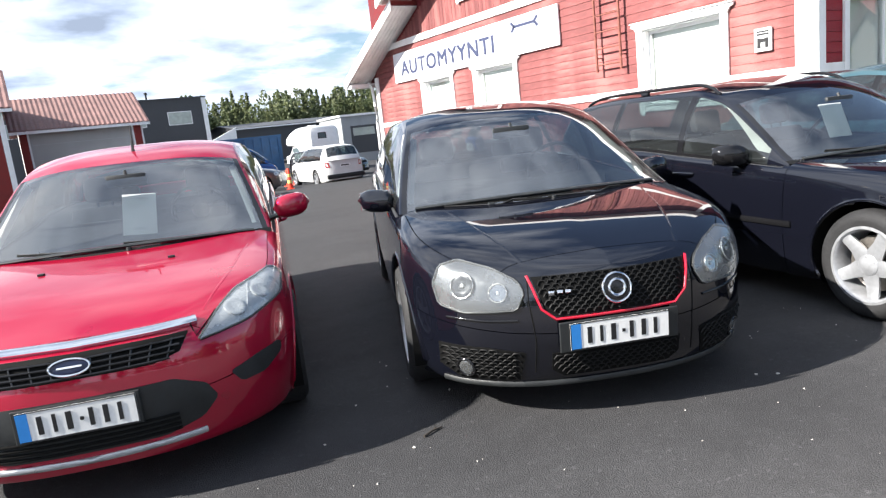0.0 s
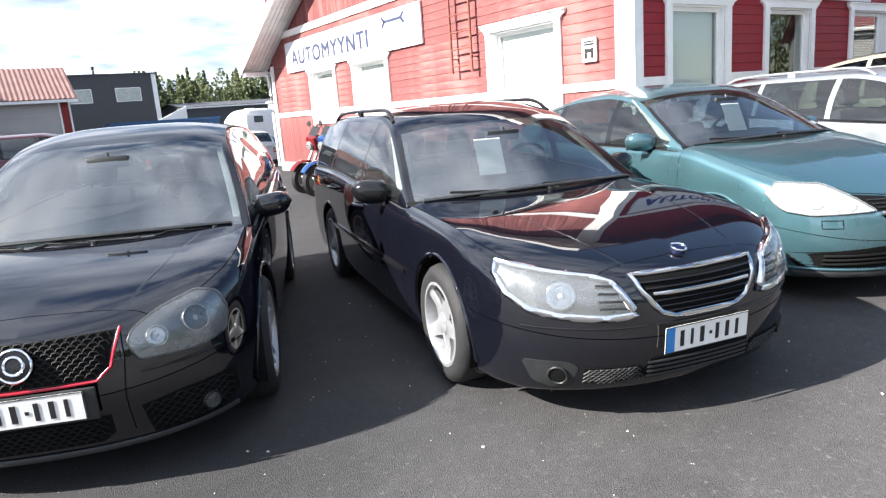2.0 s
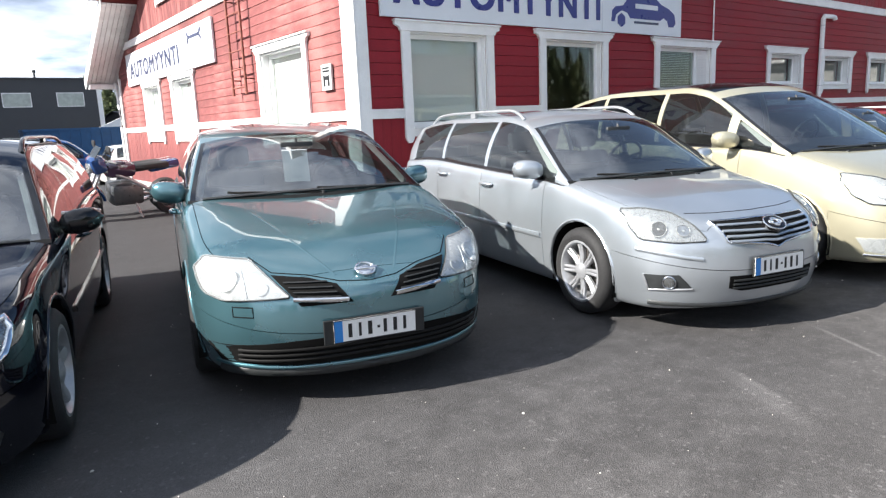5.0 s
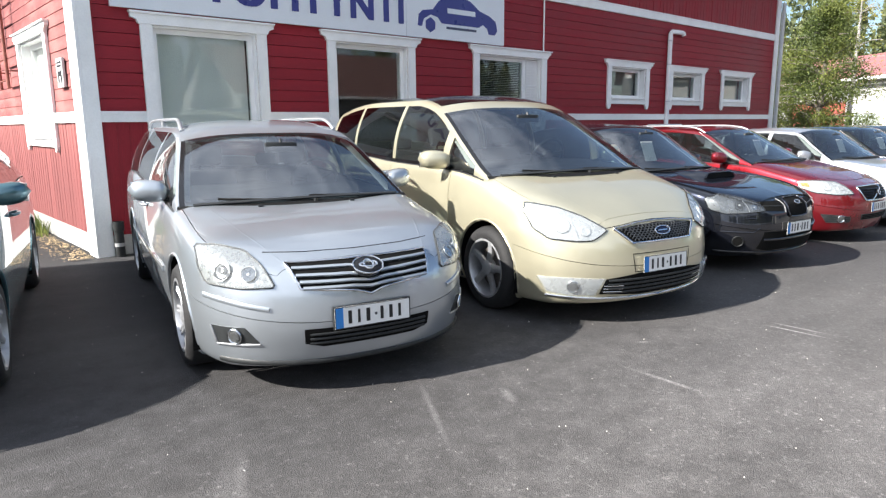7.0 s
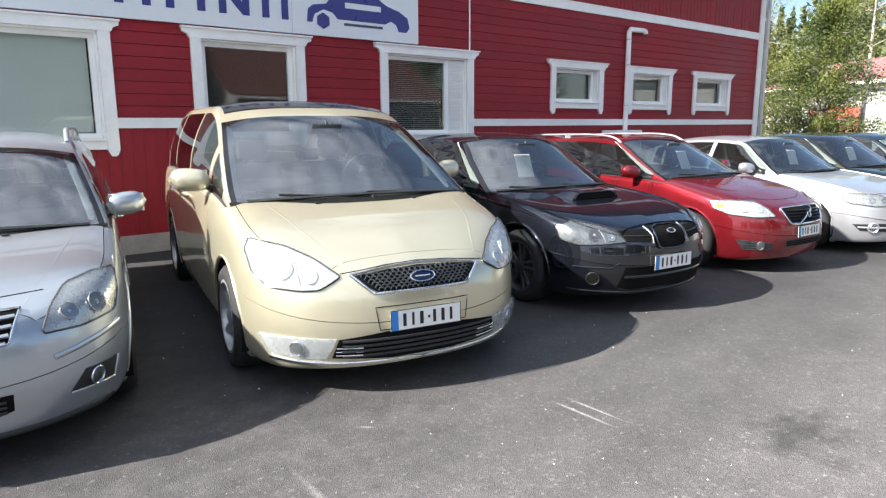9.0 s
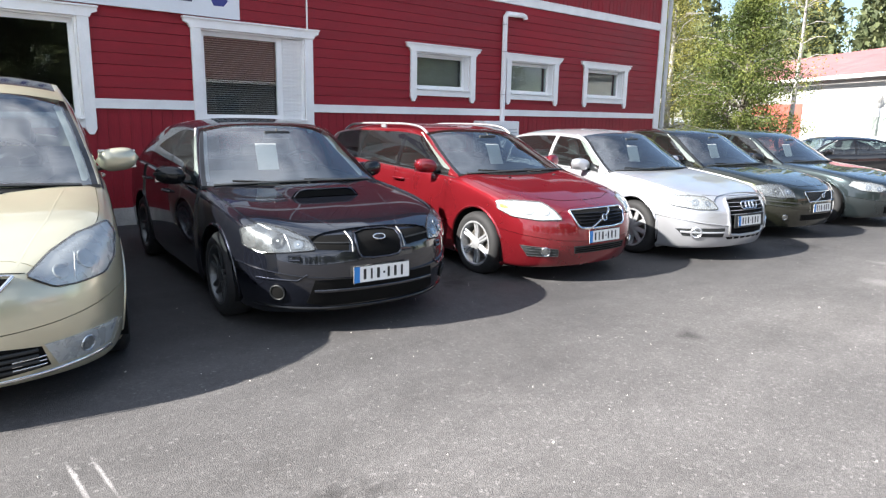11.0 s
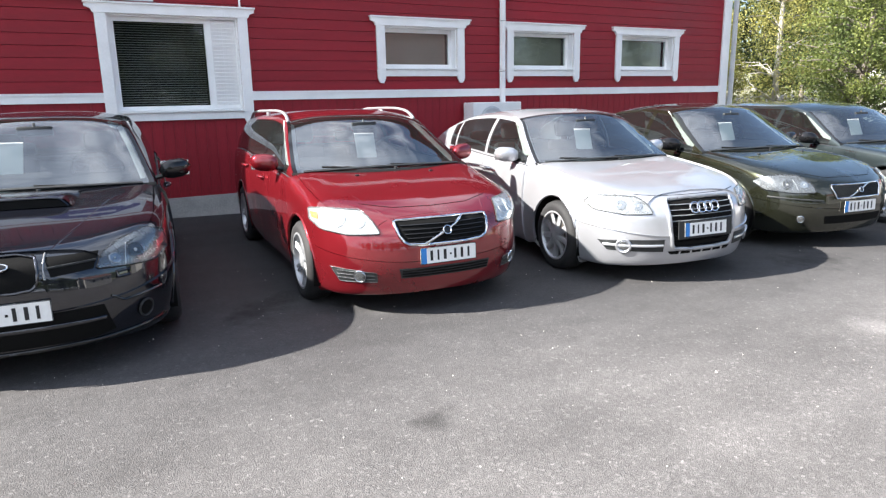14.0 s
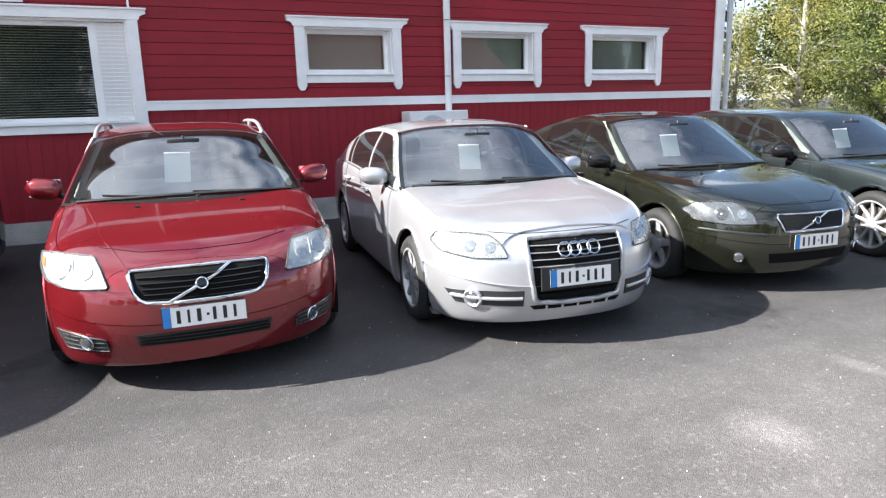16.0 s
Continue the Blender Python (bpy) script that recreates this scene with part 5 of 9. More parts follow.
# ---- lamps, grilles, plates and fittings ----
def plate_on(car, x=0.0, z=0.40, out=0.012, holder=True, wide=0.47, tall=0.135):
    car.disc("plate_mount", x, z, 0.02, M["plastic"], 0.0, 0.004)
    m = car.last @ Matrix.Translation((0, -out, 0))
    plate = part("number_plate", box((-0.221, -0.005, -0.059), (0.221, 0.0, 0.059), m, 0.002), M["plate"], car.root, "white number plate with a blue band")
    if holder:
        part("plate_holder", box((-wide / 2, 0.001, -tall / 2), (wide / 2, 0.012, tall / 2), m, 0.004), M["plastic"], plate)
    rim = [(-0.219, -0.057), (0.219, -0.057), (0.219, 0.057), (-0.219, 0.057)]
    bm = bmesh.new()
    for (a, b), (c, d) in zip(rim, rim[1:] + rim[:1]):
        add_box(bm, (min(a, c) - 0.002, -0.0062, min(b, d) - 0.002), (max(a, c) + 0.002, -0.004, max(b, d) + 0.002), m)
    part("plate_rim", bm, M["ink"], plate)
    part("blue_band", box((-0.217, -0.0066, -0.055), (-0.175, -0.004, 0.055), m), M["plate_blue"], plate)
    at = -0.157
    for i in range(7):
        if i == 3:
            part("character_bar", box((at + 0.004, -0.0068, -0.008), (at + 0.018, -0.004, 0.006), m), M["ink"], plate)
            at += 0.026
            continue
        w = (0.042, 0.036, 0.044, 0, 0.04, 0.042, 0.038)[i]
        bm = box((at + 0.011, -0.0068, -0.036), (at + w - 0.011, -0.004, 0.036), m)
        part("character_bar", bm, M["ink"], plate)
        at += w + 0.013


def headlamp(car, outline, bowls, base="reflector", edge="plastic", smooth_by=1, chrome=0.0, lens="", rings=False):
    """A lamp unit on each side: a bright housing, round bowls with their bulbs, ribs between them and a clear lens."""
    units = car.patch("headlamp", outline, M[base], 0.004, True, smooth_by=smooth_by, label="clear-lens headlamp")
    for s, unit in zip((1, -1), units):
        for x, z, r, mat in bowls:
            if base == "lamp_white":
                mat = "lamp_white"
            ob = car.disc("bowl", x * s, z, r, M[mat], 0.004, 0.006, unit, dome=-0.6)
            if ob:
                if rings:
                    car.ring("bowl_ring", r, 0.0028, M["reflector"], unit, 0.008)
                if mat != "lamp_white":
                    car.disc("bulb", x * s, z, r * 0.2, M["reflector" if mat == "lamp_dark" else "alloy"], 0.006, 0.005, unit)
        if not rings and len(bowls) > 1:
            xm = (bowls[0][0] + bowls[1][0]) / 2
            zm, zr = (bowls[0][1] + bowls[1][1]) / 2, max(bowls[0][2], bowls[1][2])
            car.line("lamp_rib", [(s * (xm + 0.006), zm + zr), (s * (xm - 0.004), zm - zr)], 0.003, M["alloy"], 0.007, parent=unit)
        ol = [(x * s, z) for x, z in outline]
        car.patch("lens", ol, M[lens or ("lens" if base in ("reflector", "lamp_white") else "lens_clean")], 0.016, parent=unit, bulge=0.008, smooth_by=smooth_by, lip=0.014)
        car.line("seal", chaikin(resample(ol, 0.06, True), smooth_by, True), 0.005 if not chrome else chrome, M["chrome" if chrome else edge], 0.006, closed=True, parent=unit)
    return units


def foglamp(car, x, z, r, ring="chrome", pod=None):
    for s in (1, -1):
        # with a plastic ring the disc is near-black, painting the shade of a deep hole
        dim = ring == "plastic"
        ob = car.disc("fog_lamp", x * s, z, r, M["void" if dim else "lamp_dark"], 0.004, 0.006, label="round fog lamp")
        if ob:
            car.ring("rim", r, 0.006, M[ring], ob, 0.006)
            if pod:
                car.ring("pod", r + 0.014, 0.012, pod, ob, 0.004)
            if not dim:
                car.disc("fog_lens", x * s, z, r * 0.8, M["lens"], 0.012, 0.006, ob)


def slats(car, name, rows, mat, radius=0.006, out=0.008, flat=0.6):
    for a, b in rows:
        car.line(name, [a, b], radius, mat, out, flat=flat)


def honeycomb(car, name, inside, x0, x1, z0, z1, cell, mat, parent, out=0.009, rod=0.0035):
    """A net of six-sided meshes, joined as one moulded grille."""
    bm = bmesh.new()
    row, z = 0, z0
    dx, dz = cell * 1.75, cell * 0.75
    while z < z1:
        x = x0 + (row % 2) * dx / 2
        while x < x1:
            pts = [(x + cell * math.cos(radians(60 * i)), z + cell * 0.86 * math.sin(radians(60 * i))) for i in range(4)]
            if all(inside(*p) for p in pts):
                spots = [car.front(a, b, out) for a, b in pts]
                if all(p is not None for p in spots):
                    add_tube(bm, spots, rod, 4, caps=False)
            x += dx
        z += dz
        row += 1
    if bm.faces:
        ob = part(name, bm, mat, parent, "", 60)
        tagged(ob, kind="stuff")
    else:
        bm.free()


def inside_of(outline):
    def test(x, z):
        c = False
        n = len(outline)
        for i in range(n):
            (a, b), (d, e) = outline[i], outline[(i + 1) % n]
            if (b > z) != (e > z) and x < (d - a) * (z - b) / (e - b) + a:
                c = not c
        return c
    return test


def mirrors(car, dy=0.34, dz=0.07, out=0.13, size=(0.125, 0.075, 0.075), mat=None, foot=None):
    y = car.k["cowl"] + dy
    z = car.belt(y) + dz
    for s in (1, -1):
        xb = car.plan(y) * 0.93
        x = xb + out
        bm = bmesh.new()
        rings = []
        w, d, h = size
        for i, t in enumerate(np.linspace(-1, 1, 9)):
            f = math.sqrt(max(0.0, 1 - abs(t) ** 3.2))
            ring = []
            for a in np.linspace(0, 2 * math.pi, 14, endpoint=False):
                c, sn = math.cos(a), math.sin(a)
                py = -abs(c) ** 0.7 * d if c > 0 else abs(c) ** 0.4 * d * 0.45
                ring.append(bm.verts.new((s * (x + t * w), y + py * f + 0.03 * (t + 1), z + h * (0.55 + 0.45 * f) * f * math.copysign(abs(sn) ** 0.75, sn) + 0.01 * t)))
            rings.append(ring)
        for p, q in zip(rings, rings[1:]):
            for i in range(14):
                j = (i + 1) % 14
                bm.faces.new((p[i], p[j], q[j], q[i]))
        bmesh.ops.remove_doubles(bm, verts=bm.verts, dist=1e-4)
        bmesh.ops.recalc_face_normals(bm, faces=bm.faces)
        ob = part("door_mirror", bm, mat or car.paint, car.root, "", 60)
        part("mirror_foot", tube([(s * (xb - 0.05), y + 0.02, z - 0.07), (s * (xb + 0.03), y + 0.02, z - 0.055), (s * (xb + 0.09), y + 0.02, z - 0.04)], [0.035, 0.028, 0.022], 8, flat=0.6), foot or M["plastic"], ob, "", 50)
        part("mirror_glass", box((s * x - w * 0.85, y + d * 0.45 + 0.03, z - h * 0.8), (s * x + w * 0.85, y + d * 0.45 + 0.04, z + h * 0.8), None, 0.003), M["chrome"], ob)


def wipers(car, spans=((0.62, 0.02), (0.05, -0.55))):
    k = car.k
    zb = car.roof(k["cowl"]) + (0.005 if k.get("scuttle", 0.05) else -0.03)
    for a, b in spans:
        pts = []
        for t in np.linspace(0, 1, 9):
            x = a + (b - a) * t
            z0 = zb + 0.008 + 0.026 * t
            p = car.on_screen(x, z0, 0.018)
            q = 0
            while p is None and q < 8:
                z0 += 0.02
                p, q = car.on_screen(x, z0, 0.018), q + 1
            if p is not None:
                pts.append(p)
        if len(pts) > 2:
            ob = part("wiper", tube(pts, [0.0065] * 3 + [0.0038] * (len(pts) - 3), 5), M["wiper_black"], car.root)
            part("wiper_pivot", lathe([(0, 0.012), (0.014, 0.010), (0.016, -0.02)], 10, "z", Matrix.Translation(pts[0])), M["plastic"], ob)
            part("wiper_blade", tube([p + Vector((0, -0.002, 0.007)) for p in pts[2:]], 0.0032, 4), M["rubber"], ob)


def cowl_panel(car):
    k = car.k
    pts = []
    for x in np.linspace(-car.plan(k["cowl"]) * 0.80, car.plan(k["cowl"]) * 0.80, 21):
        p = car.on_screen(x, car.roof(k["cowl"]) + 0.03 - 0.02 * (abs(x) / 0.7) ** 2, 0.004)
        if p is not None:
            pts.append(p)
    if len(pts) > 3:
        part("scuttle_panel", tube(pts, 0.028, 8, flat=0.35), M["plastic"], car.root, "", 50)


def sheet(car, x=-0.12, z=None, w=0.19, h=0.25, tilt=3):
    """A price sheet leaning against the inside of the windscreen."""
    z = z + car.rise if z is not None else car.roof(car.k["cowl"]) + 0.30
    c = car.on_screen(x, z, -0.012)
    u = car.on_screen(x, z + 0.1, -0.012)
    d = car.on_screen(x, z - 0.1, -0.012)
    r = car.on_screen(x + 0.1, z, -0.012)
    l = car.on_screen(x - 0.1, z, -0.012)
    if None in (c, u, d, r, l):
        return
    top = car.on_screen(x, min(z + h * 0.42, car.roof(car.k["header"]) - 0.03), -0.02)
    if top is None:
        top = u
    az, ax = ((u - d).normalized() * 0.45 + Vector((0, 0, 0.55))).normalized(), (r - l).normalized()
    ax = (ax - az * ax.dot(az)).normalized()
    c = top - az * h * 0.48
    ay = az.cross(ax).normalized()
    m = Matrix(((ax.x, ay.x, az.x, c.x), (ax.y, ay.y, az.y, c.y), (ax.z, ay.z, az.z, c.z), (0, 0, 0, 1))) @ pose(0, 0, 0, 0, tilt, 0)
    ob = part("price_sheet", box((-w / 2, -0.001, -h / 2), (w / 2, 0.001, h / 2), m), M["paper"], car.root, "white price sheet standing behind the windscreen")
    for zz, ww in ((0.10, 0.5), (-0.08, 0.4)):
        part("print_bar", box((-w / 2 * ww, -0.0022, zz - (0.006 if zz > 0 else 0.016)), (w / 2 * ww, -0.0012, zz + 0.003), m), M["print_grey"], ob)
        part("print_bar", box((-w / 2 * ww, 0.0012, zz - (0.006 if zz > 0 else 0.016)), (w / 2 * ww, 0.0022, zz + 0.003), m), M["print_grey"], ob)


def roof_rails(car, y0, y1, mat, lift=0.05, inset=0.0):
    for s in (1, -1):
        pts = []
        for i, y in enumerate(np.linspace(y0, y1, 25)):
            row = min(range(len(car.cys)), key=lambda q: abs(car.cys[q] - y))
            c = car.grid[row][9]
            t = (y - y0) / (y1 - y0)
            up = lift * min(1, t / 0.10, (1 - t) / 0.10) ** 0.6 if 0 < t < 1 else 0
            pts.append(Vector((s * (c.x - 0.015 - inset), y, c.z + 0.005 + up)))
        ob = part("roof_rail", tube(pts, 0.017, 8, flat=0.8), mat, car.root, "", 60)
        for t in (12,):
            part("rail_foot", box(pts[t] - Vector((0.012, 0.05, lift)), pts[t] + Vector((0.012, 0.05, 0)), None, 0.004), mat, ob)


def washer_jets(car, y, xs):
    for x in xs:
        p = car.above(x, y)
        if p is not None:
            part("washer_jet", box(p - Vector((0.016, 0.012, 0.003)), p + Vector((0.016, 0.012, 0.010)), None, 0.003), M["plastic"], car.root)


def shut_line(car, pts, mirror=True, on="front"):
    car.line("shut_line", pts, 0.0028, M["void"], 0.0005, mirror, on=on, sides=5)


def side_strip(car, z0, z1, y0, y1, mat, radius=0.013):
    for a, b in ((y0, y1),):
        car.line("side_moulding", [(a, z0), (b, z1)], radius, mat, 0.004, True, on="side", flat=1.6, step=0.06)


def common(car, jets=None, **kw):
    mirrors(car, **kw)
    cowl_panel(car)
    wipers(car)
    if jets:
        washer_jets(car, jets[0], jets[1])


def oval_badge(car, z, w, squash, face, x=0.0, out=0.012):
    ob = car.disc("badge", x, z, w, face, out, 0.008, squash=squash)
    if ob:
        car.ring("badge_rim", w, 0.0055, M["chrome"], ob, 0.008)
        if face is BADGE_BLUE and squash < 0.6:
            part("badge_bar", box((-w * 0.62, -0.0125, -w * squash * 0.3), (w * 0.62, -0.009, w * squash * 0.3), car.last, 0.001), M["chrome"], ob)
    return ob


BADGE_BLUE = material("badge_blue", (0.004, 0.009, 0.035), 0.25, vary=0.05)
RED_TRIM = material("red_grille_trim", (0.5, 0.008, 0.03), 0.3, coat=1, vary=0.05)
BUMPER_DARK = material("dark_bumper_insert", (0.02, 0.02, 0.022), 0.6, vary=0.2, bump=0.15, bump_scale=250)

# red hatchback
c = CARS["focus"]
hl = [(0.47, 0.62), (0.56, 0.71), (0.63, 0.755), (0.80, 0.795), (0.845, 0.76), (0.83, 0.69), (0.68, 0.645)]
headlamp(c, hl, [(0.63, 0.70, 0.05, "lamp_bowl"), (0.74, 0.73, 0.045, "lamp_bowl")], "lamp_white")
g = [(-0.44, 0.665), (0.44, 0.665), (0.40, 0.60), (0.30, 0.575), (-0.30, 0.575), (-0.40, 0.60)]
gr = c.patch("grille", g, M["void"], 0.004)[0]
for i in range(4):
    c.line("slat", [(-0.42 + 0.02 * i, 0.645 - 0.02 * i), (0.42 - 0.02 * i, 0.645 - 0.02 * i)], 0.006, M["gloss_black"], 0.010, parent=gr)
for i in range(-5, 6):
    c.line("grille_bar", [(i * 0.075, 0.65), (i * 0.07, 0.585)], 0.004, M["gloss_black"], 0.010, parent=gr)
c.line("grille_bar_chrome", [(-0.47, 0.690), (-0.3, 0.685), (0, 0.682), (0.3, 0.685), (0.47, 0.690)], 0.026, M["chrome"], 0.006, label="chrome grille bar", flat=0.9)
oval_badge(c, 0.622, 0.075, 0.42, BADGE_BLUE)
low = [(-0.36, 0.50), (0.36, 0.50), (0.48, 0.45), (0.52, 0.38), (0.45, 0.31), (0.30, 0.27), (-0.30, 0.27), (-0.45, 0.31), (-0.52, 0.38), (-0.48, 0.45)]
lw = c.patch("lower_grille", low, M["plastic"], 0.004, smooth_by=1)[0]
for i in range(4):
    c.line("slat", [(-0.36, 0.29 + 0.022 * i), (0.36, 0.29 + 0.022 * i)], 0.006, M["void"], 0.008, parent=lw)
c.line("lower_lip", [(-0.45, 0.245), (0, 0.235), (0.45, 0.245)], 0.014, M["alloy"], 0.004)
c.patch("fog_blank", [(0.58, 0.46), (0.70, 0.49), (0.80, 0.50), (0.80, 0.45), (0.72, 0.40), (0.62, 0.40)], M["plastic"], 0.004, True, smooth_by=1)
plate_on(c, 0, 0.43)
shut_line(c, [(0.44, 0.70), (0.47, 0.64), (0.55, 0.71)])
common(c, (0.92, (-0.33, 0.30)))
sheet(c, 0.08, 1.07)
p = Vector((0, 2.05, c.roof(2.05)))
part("aerial", tube([p, p + Vector((0, 0.03, 0.10)), p + Vector((0, 0.06, 0.19))], [0.014, 0.006, 0.004], 6), M["plastic"], c.root)

# black hatchback
c = CARS["golf"]
hl = [(0.38, 0.60), (0.40, 0.65), (0.49, 0.70), (0.62, 0.735), (0.70, 0.715), (0.735, 0.64), (0.72, 0.55), (0.63, 0.52), (0.42, 0.53)]
headlamp(c, hl, [(0.62, 0.635, 0.055, "lamp_dark"), (0.485, 0.605, 0.040, "lamp_bowl")], "lamp_mid", lens="lens", rings=True)
g = [(-0.345, 0.66), (0.345, 0.66), (0.31, 0.53), (0.26, 0.492), (-0.26, 0.492), (-0.31, 0.53)]
gr = c.patch("grille", g, M["void"], 0.004)[0]
honeycomb(c, "grille_mesh", inside_of(g), -0.34, 0.35, 0.50, 0.66, 0.021, M["wiper_black"], gr)
c.line("red_trim", [(-0.36, 0.665), (-0.32, 0.53), (-0.265, 0.482), (0.265, 0.482), (0.32, 0.53), (0.36, 0.665)], 0.0065, RED_TRIM, 0.008, parent=gr, label="red grille trim")
ob = c.disc("badge", 0, 0.585, 0.066, M["gloss_black"], 0.012, 0.012, gr)
c.ring("badge_rim", 0.062, 0.006, M["chrome"], ob, 0.014)
c.ring("badge_ring", 0.034, 0.008, M["chrome"], ob, 0.015)
for i in range(3):
    c.line("badge_bar", [(-0.285 + 0.034 * i, 0.592), (-0.262 + 0.034 * i, 0.592)], 0.011, M["chrome"], 0.016, parent=gr)
lw = [(-0.29, 0.33), (0.29, 0.33), (0.29, 0.25), (0.24, 0.215), (-0.24, 0.215), (-0.29, 0.25)]
lg = c.patch("lower_grille", lw, M["void"], 0.004)[0]
honeycomb(c, "grille_mesh", inside_of(lw), -0.28, 0.29, 0.225, 0.33, 0.021, M["wiper_black"], lg)
fg = [(0.40, 0.34), (0.55, 0.365), (0.74, 0.37), (0.74, 0.26), (0.66, 0.205), (0.42, 0.205)]
for s, f in zip((1, -1), c.patch("side_intake", fg, M["void"], 0.004, True)):
    honeycomb(c, "grille_mesh", inside_of([(s * x, z) for x, z in fg]), -0.75 if s < 0 else 0.39, -0.39 if s < 0 else 0.75, 0.215, 0.37, 0.021, M["wiper_black"], f)
foglamp(c, 0.635, 0.265, 0.043, "gloss_black")
plate_on(c, 0, 0.405, 0.016, True, 0.53, 0.135)
shut_line(c, [(0.36, 0.665), (0.37, 0.56), (0.355, 0.40), (0.36, 0.24)])
c.line("bumper_crease", [(0.42, 0.485), (0.55, 0.485), (0.70, 0.495)], 0.006, M["gloss_black"], 0.002, True)
c.line("chin_lip", [(-0.72, 0.185), (-0.4, 0.18), (0, 0.178), (0.4, 0.18), (0.72, 0.185)], 0.014, M["plastic"], 0.003)
common(c, (0.95, (-0.3, 0.25)), out=0.085, dz=0.03, size=(0.115, 0.075, 0.07))

# black estate with chrome-rimmed lamps
c = CARS["saab"]
hl = [(0.325, 0.515), (0.40, 0.645), (0.46, 0.668), (0.60, 0.69), (0.765, 0.728), (0.785, 0.69), (0.765, 0.61), (0.71, 0.55), (0.62, 0.525), (0.45, 0.508)]
headlamp(c, hl, [(0.60, 0.605, 0.062, "lamp_bowl")], "lamp_mid", smooth_by=0, chrome=0.018, lens="lens")
for s in (1, -1):
    for i in range(4):
        c.line("lamp_fin", [(s * (0.37 + 0.012 * i), 0.545 + 0.028 * i), (s * 0.47, 0.55 + 0.028 * i)], 0.006, M["plastic"], 0.018)
g = [(-0.315, 0.665), (0.315, 0.665), (0.29, 0.60), (0.22, 0.515), (0.16, 0.49), (-0.16, 0.49), (-0.22, 0.515), (-0.29, 0.60)]
gr = c.patch("grille", g, M["void"], 0.004)[0]
c.line("grille_rim", g, 0.013, M["chrome"], 0.008, closed=True, parent=gr, label="chrome grille surround")
for i, z in enumerate((0.635, 0.61, 0.56, 0.535, 0.512)):
    w = 0.30 - i * 0.025
    c.line("slat", [(-w, z), (w, z)], 0.009, M["gloss_black"], 0.008, parent=gr, flat=0.6)
c.line("grille_bar", [(-0.25, 0.588), (0.25, 0.588)], 0.010, M["chrome"], 0.012, parent=gr)
oval_badge(c, 0.715, 0.033, 1.0, BADGE_BLUE)
plate_on(c, 0, 0.39, 0.016, False)
lw = c.patch("lower_grille", [(-0.26, 0.31), (0.26, 0.31), (0.30, 0.24), (0.26, 0.21), (-0.26, 0.21), (-0.30, 0.24)], M["void"], 0.004)[0]
for i in range(4):
    c.line("slat", [(-0.27, 0.225 + 0.022 * i), (0.27, 0.225 + 0.022 * i)], 0.006, M["plastic"], 0.008, parent=lw)
fg = [(0.30, 0.285), (0.53, 0.285), (0.53, 0.215), (0.45, 0.205), (0.28, 0.22)]
for s, f in zip((1, -1), c.patch("side_grid", fg, M["void"], 0.004, True)):
    honeycomb(c, "grille_mesh", inside_of([(s * x, z) for x, z in fg]), -0.55 if s < 0 else 0.28, -0.28 if s < 0 else 0.55, 0.21, 0.29, 0.013, M["plastic"], f, rod=0.003)
c.patch("fog_recess", [(0.55, 0.30), (0.60, 0.32), (0.74, 0.32), (0.70, 0.22), (0.64, 0.19), (0.57, 0.20)], M["plastic"], 0.005, True, smooth_by=1)
foglamp(c, 0.62, 0.255, 0.042, "plastic")
shut_line(c, [(-0.32, 0.668), (0.32, 0.668)], False)
c.line("bumper_step", [(-0.74, 0.475), (-0.4, 0.46), (0.4, 0.46), (0.74, 0.475)], 0.005, M["gloss_black"], 0.002)
common(c, (1.0, (-0.5, 0.5)), mat=M["gloss_black"], out=0.10, dz=0.05)
sheet(c, -0.15, 1.09, 0.18, 0.25)
roof_rails(c, 2.35, 4.2, M["gloss_black"], 0.035)
side_strip(c, 0.50, 0.52, 1.45, 3.4, M["gloss_black"])

# teal hatchback
c = CARS["primera"]
hl = [(0.40, 0.59), (0.50, 0.69), (0.56, 0.755), (0.77, 0.775), (0.82, 0.72), (0.81, 0.65), (0.79, 0.60), (0.71, 0.575)]
headlamp(c, hl, [(0.68, 0.67, 0.06, "lamp_bowl"), (0.53, 0.63, 0.035, "lamp_bowl")], "lamp_white", lens="lens_milky")
g = [(0.40, 0.60), (0.475, 0.69), (0.30, 0.668), (0.17, 0.635), (0.10, 0.545), (0.36, 0.545)]
for s, gr in zip((1, -1), c.patch("grille", g, M["void"], 0.004, True)):
    for i in range(4):
        c.line("slat", [(s * (0.16 + 0.018 * i), 0.575 + 0.022 * i + 0.004), (s * (0.37 + 0.018 * i), 0.588 + 0.022 * i)], 0.007, M["plastic"], 0.009, parent=gr, flat=0.6)
    c.line("grille_bar", [(s * 0.125, 0.562), (s * 0.39, 0.578)], 0.014, M["chrome"], 0.012, parent=gr)
shut_line(c, [(0.0, 0.635), (0.15, 0.645), (0.30, 0.68), (0.47, 0.70), (0.56, 0.765)])
ob = c.disc("badge", 0, 0.672, 0.042, M["chrome"], 0.006, 0.006)
c.ring("badge_rim", 0.05, 0.007, M["chrome"], ob, 0.009)
c.line("badge_bar", [(-0.062, 0.672), (0.062, 0.672)], 0.011, M["chrome"], 0.016, parent=ob)
lw = [(-0.80, 0.335), (-0.4, 0.37), (0, 0.385), (0.4, 0.37), (0.80, 0.335), (0.74, 0.245), (0.35, 0.235), (-0.35, 0.235), (-0.74, 0.245)]
lg = c.patch("lower_grille", lw, M["void"], 0.004, rings=8)[0]
for i in range(3):
    c.line("slat", [(-0.66, 0.265 + 0.028 * i), (0, 0.275 + 0.028 * i), (0.66, 0.265 + 0.028 * i)], 0.008, M["wiper_black"], 0.009, parent=lg)
